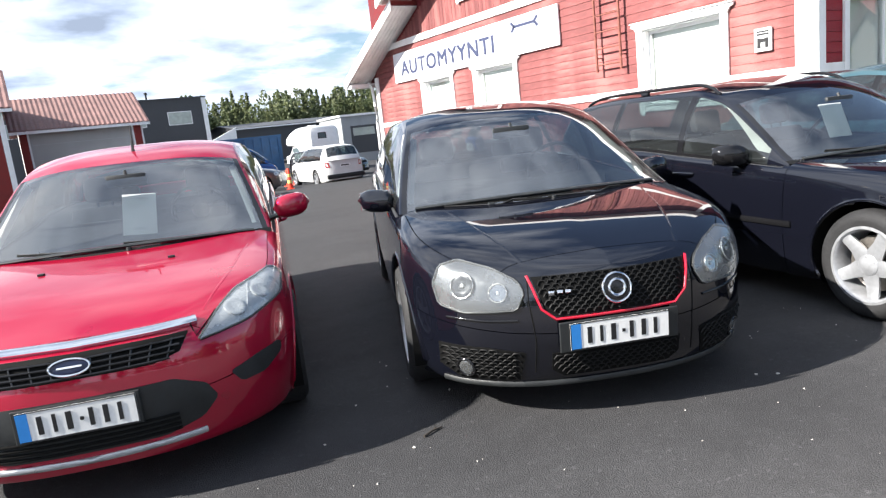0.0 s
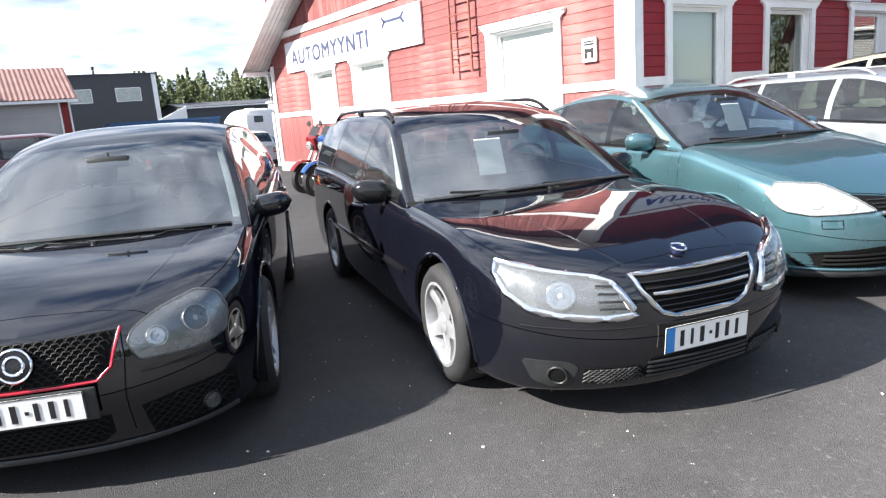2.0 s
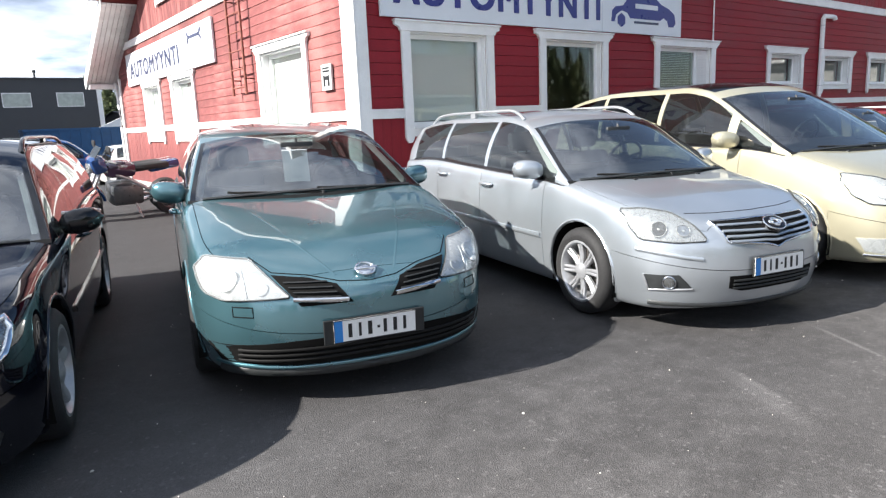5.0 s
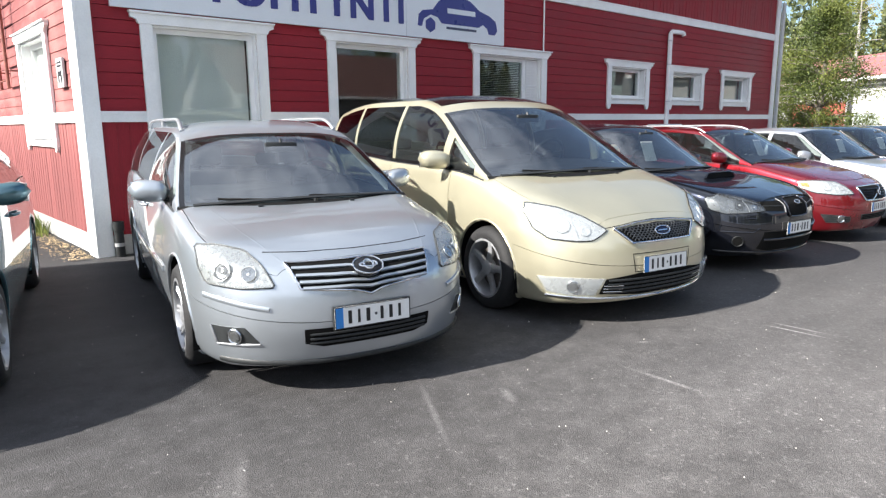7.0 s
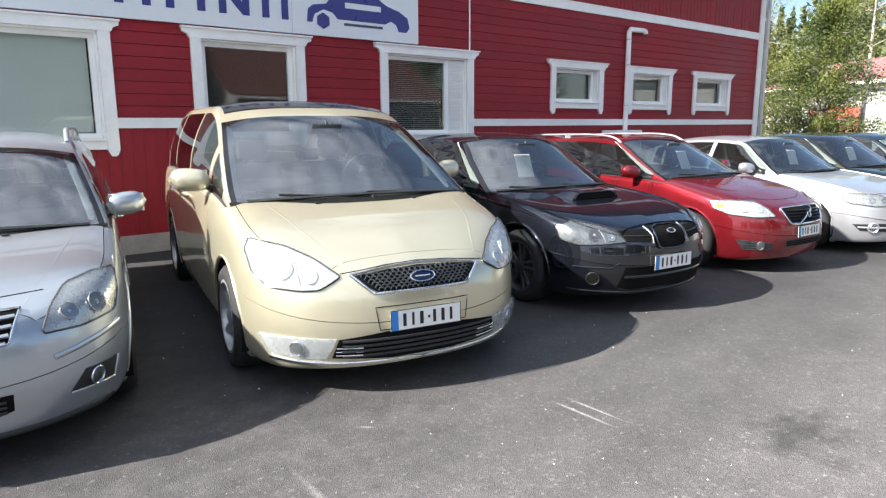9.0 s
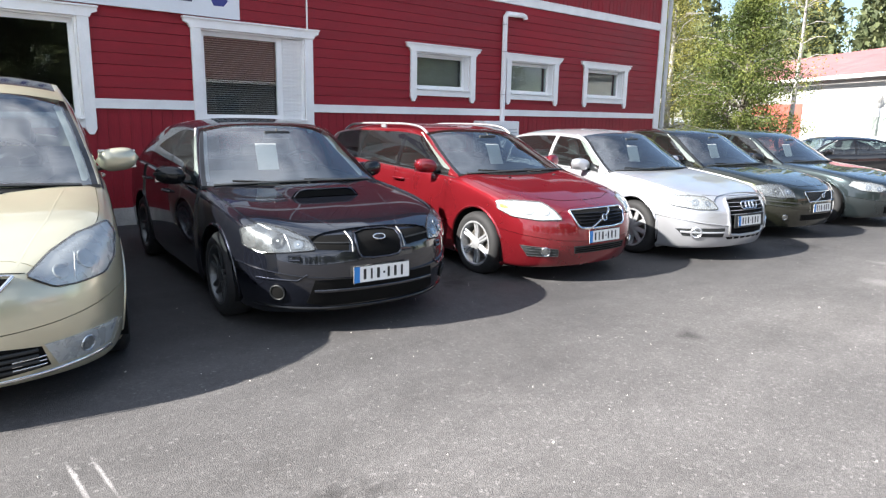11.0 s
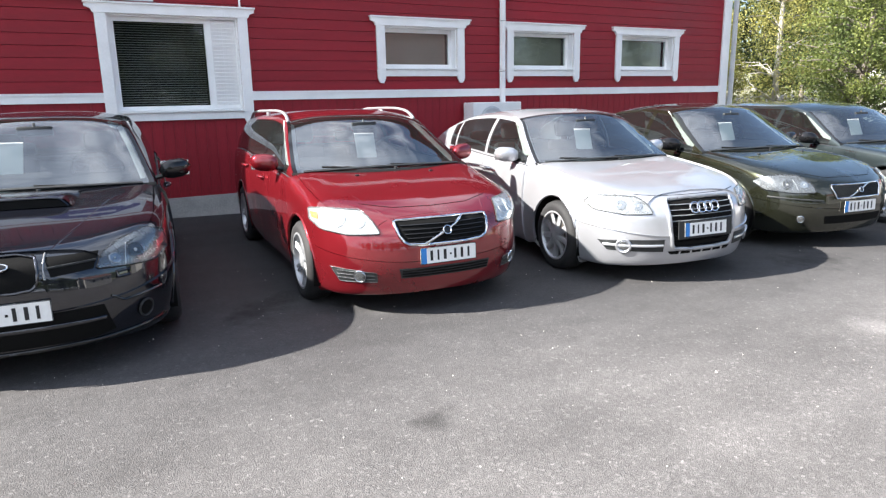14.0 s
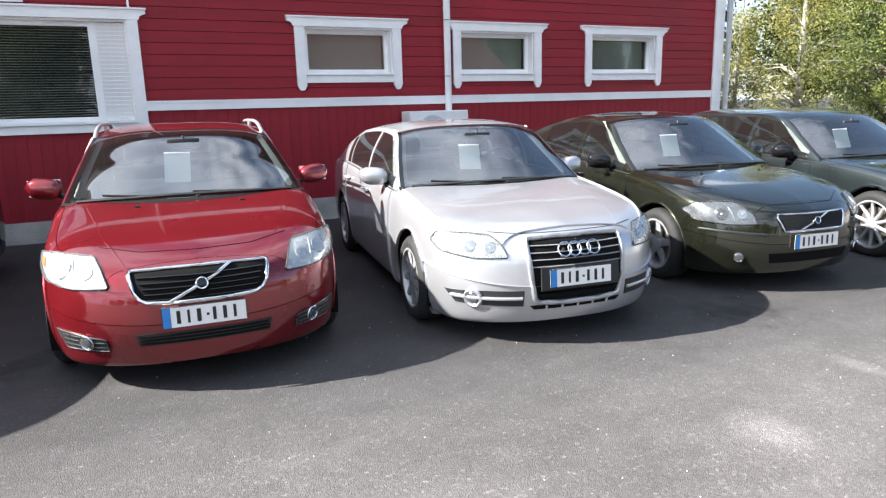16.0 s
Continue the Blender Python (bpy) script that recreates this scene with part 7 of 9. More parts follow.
            if mesh is None:
                s = part("blind_slat", box((0, 0, 0), (b - a - 2 * f - 0.02, 0.022, 0.0015), pose(0, 0, 0, 76)), M["blind"], ob)
                s.matrix_basis, mesh = t, s.data
            else:
                share("blind_slat", mesh, ob, t)
            z += 0.0215
    elif blind == "open_slats":
        mesh, z = None, lo + f + 0.02
        while z < hi - f:
            t = Matrix.Translation((a + f + 0.01, deep + 0.075, z))
            if mesh is None:
                s = part("blind_slat", box((0, 0, 0), ((b - a - 2 * f) * 1.0 - 0.02, 0.022, 0.001), pose(0, 0, 0, 24)), M["galv"], ob)
                s.matrix_basis, mesh = t, s.data
            else:
                share("blind_slat", mesh, ob, t)
            z += 0.030
    elif blind == "curtain":
        part("curtain", box((a + f, deep + 0.12, lo + f), (b - f, deep + 0.125, hi - f)), M["curtain"], ob)
    elif blind == "sheet":
        part("roller_blind", box((a + f, deep + 0.06, lo + f), (b - f, deep + 0.065, hi - f)), M["blind"], ob)
    return ob


for i, (a, b, z0, z1) in enumerate(SOUTH):
    small = i > 2
    window("window_%d" % (i + 1), ("small white-framed window high in the red wall" if small else "white-cased window with a blind in the red wall"), pose(a, 0, 0), b - a, z0, z1,
           0.20 if small else 0.18, ("slats", "", "open_slats", "curtain", "curtain", "curtain")[i], 0.34 if i == 2 else 0.0, 0.05 if not small else 0.10)
for i, (a, b, z0, z1) in enumerate(WEST):
    window("window_%d" % (i + 7), "white-cased window with a closed blind in the gable", pose(0, b, 0, 0, 0, -90), b - a, z0, z1, 0.16, "sheet", 0.0, 0.09)


def board_thing(name, label, lo, hi, mat, m=None):
    ob = link_mesh(name, box(lo, hi, None, 0.004), mat)
    if m is not None:
        ob.matrix_world = m
    return tagged(ob, label, "trim", kind="structure")


# corner boards
board_thing("trim", "white corner board of the red hall", (-0.03, -0.062, -0.02), (0.115, -0.024, EAVE), M["white_wood"])
board_thing("trim", "white corner board of the red hall", (-0.066, -0.062, -0.02), (-0.031, 0.27, EAVE), M["white_wood"])
board_thing("trim", "white corner board of the red hall", (17.36, -0.062, -0.3), (17.58, -0.024, EAVE), M["white_wood"])
board_thing("trim", "white corner board of the red hall", (17.552, -0.023, -0.3), (17.60, 0.2, EAVE), M["white_wood"])
board_thing("trim", "white corner board of the red hall", (-0.066, 12.82, -0.02), (-0.024, 13.02, 2.95), M["white_wood"])
# downpipes
for x, y, lab in ((17.66, -0.10, "grey downpipe at the hall's far corner"), (-0.06, 13.16, "white downpipe at the gable's far corner")):
    pts = [(x, y, 0.1), (x, y, 2.6), (x, y + (0.25 if y > 5 else 0), 2.85 if y > 5 else 4.6)]
    ob = link_mesh("downpipe", tube(chaikin(pts, 2), 0.05, 10), M["galv" if y < 0 else "white_wood"], None, 60)
    tagged(ob, lab, "downpipe", kind="structure")

# vent pipe with an elbow
pts = [(11.86, -0.075, 1.2), (11.86, -0.075, 3.36), (11.90, -0.075, 3.40), (12.35, -0.075, 3.41), (12.40, -0.085, 3.39), (12.41, -0.09, 3.34)]
ob = link_mesh("vent_pipe", tube(pts, 0.05, 12), M["white_wood"], None, 60)
tagged(ob, "white vent pipe bent over at its top", "pipe")
for z in (1.9, 2.7, 3.2):
    part("clamp", tube([(11.86 + 0.055 * math.cos(q), -0.075 + 0.055 * math.sin(q), z) for q in np.linspace(0, 6.28, 14, endpoint=False)], 0.007, 4, True), M["galv"], ob)
ob = link_mesh("cable_conduit", tube([(7.60, -0.035, 2.72), (7.60, -0.035, EAVE)], 0.014, 6), M["white_wood"], None, 60)
tagged(ob, "thin white cable conduit on the red wall", "conduit")

# outdoor cooling unit
ac = thing("cooling_unit", "white outdoor cooling unit on wall brackets", "cooling unit", pose(11.08, -0.38, 0.82))
part("casing", box((0, 0, 0), (0.95, 0.30, 0.58), None, 0.015), M["white_wood"], ac)
part("fan_grille", lathe([(0.0, -0.012), (0.2, -0.010), (0.23, 0.0)], 28, "y", Matrix.Translation((0.36, -0.002, 0.29))), M["galv"], ac)
for i in range(6):
    part("louvre", box((0.66, -0.008, 0.12 + 0.06 * i), (0.88, 0.002, 0.135 + 0.06 * i)), M["galv"], ac)
for x in (0.12, 0.80):
    part("bracket", box((x, 0.05, -0.05), (x + 0.04, 0.34, -0.002)), M["galv"], ac)


def words(name, body, mat, parent, m, width, height, heavy, spacing=1.12):
    """Upright lettering in the built-in font, struck several times side by side for a heavy stroke."""
    cu = bpy.data.curves.new(name, "FONT")
    cu.body, cu.size, cu.extrude, cu.offset, cu.space_character = body, 1.0, 0.0, 0.0, spacing
    cu.resolution_u = 6
    ob = bpy.data.objects.new(name, cu)
    scene.collection.objects.link(ob)
    bpy.context.view_layer.update()
    mesh = bpy.data.meshes.new_from_object(ob.evaluated_get(bpy.context.evaluated_depsgraph_get()))
    bpy.data.objects.remove(ob)
    xs, ys = [v.co.x for v in mesh.vertices], [v.co.y for v in mesh.vertices]
    sx, sy = (width - heavy) / (max(xs) - min(xs)), (height - heavy * 0.5) / (max(ys) - min(ys))
    bm = bmesh.new()
    for k, (dx, dy) in enumerate(((0, 0), (heavy / 2, heavy / 2), (heavy, 0), (0, heavy / 2), (heavy, heavy / 2), (heavy / 2, 0))):
        verts = [bm.verts.new(m @ Vector(((v.co.x - min(xs)) * sx + dx, -0.0006 * k, (v.co.y - min(ys)) * sy + dy))) for v in mesh.vertices]
        for f in mesh.polygons:
            bm.faces.new([verts[i] for i in f.vertices])
    return part(name, bm, mat, parent)


# long sign on the south wall
sign = thing("shop_sign", "long white sign with dark blue lettering and a car silhouette", "sign", pose(0.31, -0.064, 2.735))
for x0, x1 in ((0.0, 4.10), (4.104, 6.21)):
    part("sign_panel", box((x0, -0.012, 0), (x1, 0.03, 0.775), None, 0.003), M["sign_white"], sign)
words("sign_lettering", "AUTOMYYNTI", M["sign_blue"], sign, Matrix.Translation((0.18, -0.016, 0.16)), 3.87, 0.40, 0.045)
body = [(4.32, 0.17), (4.34, 0.34), (4.42, 0.40), (4.62, 0.43), (4.74, 0.56), (4.92, 0.65), (5.20, 0.67), (5.42, 0.62), (5.62, 0.50), (5.85, 0.44), (6.0, 0.36), (6.04, 0.22), (5.98, 0.15), (5.84, 0.15), (5.80, 0.24), (5.70, 0.29), (5.60, 0.24), (4.80, 0.24), (4.72, 0.32), (4.58, 0.35), (4.44, 0.28), (4.40, 0.17)]
part("car_silhouette", prism(body, 0.004, Matrix.Translation((0, -0.016, 0))), M["sign_blue"], sign)
part("hexagon", prism([(4.57 + 0.11 * math.cos(radians(60 * i + 30)), 0.20 + 0.11 * math.sin(radians(60 * i + 30))) for i in range(6)], 0.004, Matrix.Translation((0, -0.017, 0))), M["sign_blue"], sign)
part("name_bar", box((4.92, -0.021, 0.40), (5.52, -0.015, 0.475)), M["sign_white"], sign)
part("address_bar", box((4.90, -0.018, 0.165), (5.55, -0.012, 0.20)), M["sign_grey"], sign)

# sign on the gable
sign = thing("gable_sign", "white sign with faded blue lettering and a spanner", "sign", pose(-0.064, 11.72, 2.66, 0, 0, -90))
part("sign_panel", box((0, -0.012, 0), (6.75, 0.03, 0.78), None, 0.003), M["sign_white"], sign)
words("sign_lettering", "AUTOMYYNTI", M["sign_grey"], sign, Matrix.Translation((0.38, -0.016, 0.16)), 4.27, 0.39, 0.04)
bm = bmesh.new()
add_box(bm, (5.42, -0.018, 0.55), (6.02, -0.012, 0.61))
for x, s in ((5.40, -1), (6.04, 1)):
    for q in (1, -1):
        add_box(bm, (-0.02, -0.018, -0.035), (0.15, -0.012, 0.035), Matrix.Translation((x, 0, 0.58)) @ pose(0, 0, 0, 0, q * 42 + (180 if s < 0 else 0), 0))
part("spanner", bm, M["sign_grey"], sign)
part("name_bar", box((5.38, -0.018, 0.28), (6.12, -0.012, 0.34)), M["blind"], sign)

# small notice by the corner
note = thing("notice", "small black and white notice on the gable", "notice", pose(-0.055, 0.88, 1.90, 0, 0, -90))
part("notice_panel", box((0, -0.01, 0), (0.27, 0.02, 0.33), None, 0.003), M["paper"], note)
for x, z, w, h in ((0.05, 0.05, 0.05, 0.14), (0.17, 0.05, 0.05, 0.14), (0.10, 0.13, 0.07, 0.05), (0.04, 0.23, 0.19, 0.025), (0.04, 0.27, 0.19, 0.02)):
    part("print_bar", box((x, -0.013, z), (x + w, -0.009, z + h)), M["ink"], note)

# ladder up the gable
lad = thing("wall_ladder", "rust-red steel ladder fixed to the gable", "ladder", pose(-0.15, 3.94, 2.0, 0, 0, -90))
for x in (0.0, 0.58):
    part("stile", tube([(x, 0, 0), (x, 0, 3.6)], 0.024, 8), M["iron"], lad, "", 60)
    for z in (0.25, 1.5, 2.8):
        part("bracket", tube([(x, 0, z), (x, 0.16, z)], 0.012, 6), M["iron"], lad)
for i in range(12):
    part("rung", tube([(0, 0, 0.12 + 0.29 * i), (0.58, 0, 0.12 + 0.29 * i)], 0.013, 8), M["iron"], lad, "", 60)

# upper window of the gable
window("window_10", "upper white-cased window of the gable", pose(0, 8.25, 0, 0, 0, -90) @ Matrix.Translation((0, -0.025, 0)), 1.35, 4.25, 5.3, 0.14, "sheet", 0.0, 0.0)

# the rest of the hall: east and north walls, floor, back of the shop with its dimness painted in, roof
ob = link_mesh("wall_east", box((17.33, 0.0, -0.4), (17.55, 13.0, EAVE)), M["red_wood_up"])
tagged(ob, "red timber end wall", "wall", kind="structure")
ob = link_mesh("wall_north", box((0.22, 12.78, -0.4), (17.33, 13.0, 2.95)), M["red_wood_up"])
tagged(ob, "red timber back wall", "wall", kind="structure")
ob = link_mesh("inner_wall", box((0.22, 3.6, 0), (17.33, 3.7, 3.5)), M["room_shade"])
tagged(ob, "inner wall of the shop, painted near-black for dimness", "wall", kind="structure")
ob = link_mesh("ceiling", box((0.22, 0.22, 3.5), (17.33, 12.78, 3.6)), M["room_shade"])
tagged(ob, "ceiling of the shop, painted near-black for dimness", "ceiling", kind="structure")
ob = link_mesh("inner_floor", box((0.22, 0.22, 0.2), (17.33, 12.78, 0.25)), M["room_shade"])
tagged(ob, "shop floor, painted near-black for dimness", "floor", kind="structure")

ROOF_RED = material("roof_metal", (0.16, 0.02, 0.018), 0.5, 0.2, vary=0.2, scale=3)
SOFFIT = material("soffit_boards", (0.86, 0.855, 0.84), 0.6, vary=0.1, scale=3, island=0.08)
roof = thing("roof", "red metal roof with pale boarded overhang", "roof", kind="structure")


def slope(y0, z0, y1, z1, x0=-0.75, x1=18.0, thick=0.10):
    bm = bmesh.new()
    for x in (x0, x1):
        for y, z in ((y0, z0), (y1, z1)):
            bm.verts.new((x, y, z))
            bm.verts.new((x, y, z + thick))
    v = list(bm.verts)
    for f in ((0, 2, 3, 1), (4, 5, 7, 6), (0, 1, 5, 4), (2, 6, 7, 3), (1, 3, 7, 5), (0, 4, 6, 2)):
        bm.faces.new([v[i] for i in f])
    bmesh.ops.recalc_face_normals(bm, faces=bm.faces)
    return bm


part("roof_slope", slope(13.6, 2.86, 10.3, 4.50), ROOF_RED, roof)
part("roof_slope", slope(10.7, 4.62, 6.4, 6.8, -0.95), ROOF_RED, roof)
part("roof_slope", slope(6.4, 6.8, -0.7, 5.1, -0.95), ROOF_RED, roof)
for y0, z0, y1, z1, x0 in ((13.6, 2.84, 10.3, 4.48, -0.75), (10.7, 4.60, 6.4, 6.78, -0.95), (6.4, 6.78, -0.7, 5.08, -0.95)):
    n = 7
    for i in range(n):
        a = x0 + (0.03 - x0) * i / n
        b = x0 + (0.03 - x0) * (i + 1) / n - 0.012
        part("soffit_board", slope(y0, z0 - 0.03, y1, z1 - 0.03, a, b, 0.03), SOFFIT, roof)
    part("verge_board", slope(y0 + 0.02, z0 - 0.12, y1, z1 - 0.12, x0 - 0.03, x0 - 0.002, 0.26), M["white_wood"], roof)
part("eave_box", box((-0.72, 13.3, 2.72), (17.9, 13.62, 2.84)), M["white_wood"], roof)

# ---- trees ----
def leaf_material(name, color, alt):
    m = material(name, color, 0.6, vary=0.25, scale=0.8, fine=6, island=0.35, alt=alt)
    b = m.node_tree.nodes["Principled BSDF"]
    t = m.node_tree
    through_leaf = t.nodes.new("ShaderNodeBsdfTranslucent")
    mix = t.nodes.new("ShaderNodeMixShader")
    mix.inputs["Fac"].default_value = 0.4
    t.links.new(b.inputs["Base Color"].links[0].from_socket, through_leaf.inputs["Color"])
    t.links.new(b.outputs["BSDF"], mix.inputs[1])
    t.links.new(through_leaf.outputs["BSDF"], mix.inputs[2])
    t.links.new(mix.outputs["Shader"], [n for n in t.nodes if n.type == "OUTPUT_MATERIAL"][0].inputs["Surface"])
    return m


LEAF = dict(
    bush=leaf_material("green_leaves", (0.085, 0.12, 0.03), (0.17, 0.195, 0.047)),
    birch=leaf_material("yellow_green_leaves", (0.19, 0.20, 0.05), (0.30, 0.28, 0.08)),
    pine=leaf_material("dark_conifer_needles", (0.025, 0.045, 0.016), (0.045, 0.07, 0.02)),
    wood=leaf_material("mixed_wood_foliage", (0.115, 0.145, 0.07), (0.18, 0.20, 0.095)),
)
BARK = material("grey_bark", (0.16, 0.14, 0.12), 0.9, vary=0.3, scale=6, bump=0.6, bump_scale=40)
BIRCH_BARK = material("birch_bark", (0.32, 0.305, 0.285), 0.8, vary=0.25, scale=5, bump=0.3, stretch=(1, 1, 6))


def leaf_cloud(bm, rng, centre, radius, count, size, droop=0.0):
    """Loose single leaves round a twig end."""
    for _ in range(count):
        d = Vector(rng.normal(size=3))
        d.normalize()
        r = radius * rng.random() ** 0.45
        p = Vector(centre) + Vector((d.x * r, d.y * r, d.z * r * 0.8 - droop * rng.random()))
        a = Vector(rng.normal(size=3)).normalized()
        b = a.cross(Vector(rng.normal(size=3))).normalized()
        s = size * rng.uniform(0.6, 1.3)
        v = [bm.verts.new(p + a * s), bm.verts.new(p + b * s * 0.6), bm.verts.new(p - a * s), bm.verts.new(p - b * s * 0.6)]
        bm.faces.new(v)


def tree(name, label, x, y, z, height, spread, leaf, bark, seed, clumps=60, per=70, size=0.06, droop=0.0, low=0.15, trunk_r=0.12, lean=0.0):
    rng = np.random.default_rng(seed)
    ob = thing(name, label, "tree", pose(x, y, z))
    bm = bmesh.new()
    pts = [Vector((lean * t * t * height + 0.06 * math.sin(5 * t + seed), 0.05 * math.cos(4 * t), t * height * 0.92)) for t in np.linspace(0, 1, 12)]
    add_tube(bm, pts, [trunk_r * (1 - 0.9 * t) + 0.012 for t in np.linspace(0, 1, 12)], 9)
    ends = []
    for i in range(clumps):
        t = low + (1 - low) * rng.random() ** 0.9
        k = min(int(t * 11), 11)
        base = pts[k]
        a = rng.random() * 2 * math.pi
        reach = spread * (0.35 + 0.75 * rng.random()) * math.sin(math.pi * min(0.97, 0.2 + 0.78 * t)) ** 0.7
        tip = base + Vector((math.cos(a) * reach, math.sin(a) * reach, reach * rng.uniform(0.0, 0.55)))
        mid = (base + tip) / 2 + Vector((0, 0, 0.12 * reach))
        add_tube(bm, [base, mid, tip], [trunk_r * 0.28 * (1.1 - t), trunk_r * 0.16, 0.008], 5)
        ends += [tip, mid, (mid + tip) / 2]
    part("trunk", bm, bark, ob, "", 60)
    bm = bmesh.new()
    for e in ends:
        if e.z > low * height * 0.7:
            leaf_cloud(bm, rng, e, spread * rng.uniform(0.14, 0.30), per // 2, size, droop)
    part("crown", bm, leaf, ob)
    return ob


tree("tree", "leafy green bush-like tree beside the hall", 25.6, 1.5, -0.45, 7.0, 2.0, LEAF["bush"], BARK, 3, 120, 240, 0.037, 0.25, 0.03, 0.14)
tree("birch", "yellowing birch with hanging twigs", 26.7, 5.0, -0.45, 9.5, 2.1, LEAF["birch"], BIRCH_BARK, 8, 62, 290, 0.032, 1.8, 0.16, 0.12)
tree("birch", "small yellowing birch with hanging twigs", 24.6, 5.6, -0.45, 5.2, 1.1, LEAF["birch"], BIRCH_BARK, 15, 40, 170, 0.033, 0.9, 0.25, 0.08)
tree("tree", "leafy green bush-like tree before the white building", 30.4, 4.4, -0.5, 5.5, 2.0, LEAF["bush"], BARK, 21, 80, 200, 0.04, 0.2, 0.05, 0.12)
tree("birch", "thin birch before the white building", 33.6, 3.0, -0.5, 9.0, 1.9, LEAF["birch"], BIRCH_BARK, 31, 30, 40, 0.045, 0.5, 0.5, 0.13, 0.012)
tree("pine", "dark pine behind the white building", 47.0, 20.0, -0.5, 13.0, 3.4, LEAF["pine"], BARK, 41, 90, 110, 0.13, 0.2, 0.15, 0.2)
tree("pine", "dark pine behind the white building", 38.0, 21.0, -0.5, 12.0, 3.2, LEAF["pine"], BARK, 43, 90, 110, 0.13, 0.2, 0.15, 0.2)
tree("pine", "dark pine behind the white building", 55.0, 22.0, -0.5, 14.0, 3.6, LEAF["wood"], BARK, 47, 90, 110, 0.14, 0.2, 0.15, 0.2)

tree("tree", "broad leafy tree across the road", 4.5, -31.0, 0.0, 11.0, 3.6, LEAF["wood"], BARK, 51, 110, 110, 0.12, 0.3, 0.12, 0.2)
tree("tree", "broad leafy tree across the road", 9.5, -33.0, 0.0, 12.0, 3.8, LEAF["wood"], BARK, 53, 110, 110, 0.12, 0.3, 0.12, 0.2)


def far_wood(name, label, x0, x1, y, low, high, count, seed, mat, depth=14):
    """A far edge of woodland, one joined mass of ragged crowns."""
    rng = np.random.default_rng(seed)
    bm = bmesh.new()
    for i in range(count):
        x, yy, h = rng.uniform(x0, x1), y + rng.uniform(0, depth), rng.uniform(low, high)
        conifer = rng.random() < 0.6
        add_tube(bm, [(x, yy, -1.0), (x, yy, h * 0.95)], [0.16, 0.03], 5)
        for _ in range(260):
            t = rng.random() ** 0.8
            r = (1.9 * (1.02 - t) if conifer else 2.3 * math.sin(math.pi * min(0.98, 0.12 + 0.86 * t)) ** 0.7) * rng.random() ** 0.5
            a = rng.random() * 6.283
            p = Vector((x + r * math.cos(a), yy + r * math.sin(a), h * (0.12 + 0.88 * t)))
            u = Vector(rng.normal(size=3)).normalized()
            w = u.cross(Vector(rng.normal(size=3))).normalized()
            s = rng.uniform(0.18, 0.42)
            bm.faces.new([bm.verts.new(p + u * s), bm.verts.new(p + w * s * 0.7), bm.verts.new(p - u * s), bm.verts.new(p - w * s * 0.7)])
    ob = link_mesh(name, bm, mat)
    tagged(ob, label, "woodland", kind="stuff")
    return ob


far_wood("far_wood", "distant mixed wood behind the sheds", 14, 64, 112, 6.0, 11.5, 240, 5, LEAF["wood"])
far_wood("near_wood", "mixed wood across the road", -70, 70, -62, 7, 12, 150, 9, LEAF["wood"])
far_wood("east_wood", "mixed wood beyond the white building", 61, 100, -36, 11, 16, 230, 13, LEAF["wood"], 70)

# ---- buildings round the yard ----
WALL_WHITE = material("white_render", (0.42, 0.415, 0.40), 0.8, vary=0.08, scale=0.8, bump=0.2, bump_scale=30)
WALL_GREY = material("dark_grey_sheeting", (0.055, 0.058, 0.064), 0.6, vary=0.1, scale=1.0)
WALL_PALE = material("pale_grey_sheeting", (0.30, 0.32, 0.33), 0.6, vary=0.08, scale=1.0)
WALL_RED = material("red_house_paint", (0.22, 0.022, 0.018), 0.7, vary=0.15, scale=1.2)
TILE = material("red_roof_tiles", (0.20, 0.11, 0.10), 0.7, vary=0.2, scale=1.0, fine=8, bump=0.5, bump_scale=12)
TILE_OLD = material("dull_red_metal_roof", (0.33, 0.13, 0.13), 0.6, vary=0.15, scale=1.0)
PANE_DARK = material("far_pane", (0.10, 0.13, 0.14), 0.08, vary=0.1, rough_vary=0.0)
PANE_PALE = material("far_pale_pane", (0.42, 0.46, 0.42), 0.15, vary=0.15, scale=2)
ORANGE = material("faded_red_door_paint", (0.45, 0.11, 0.085), 0.6, vary=0.1)


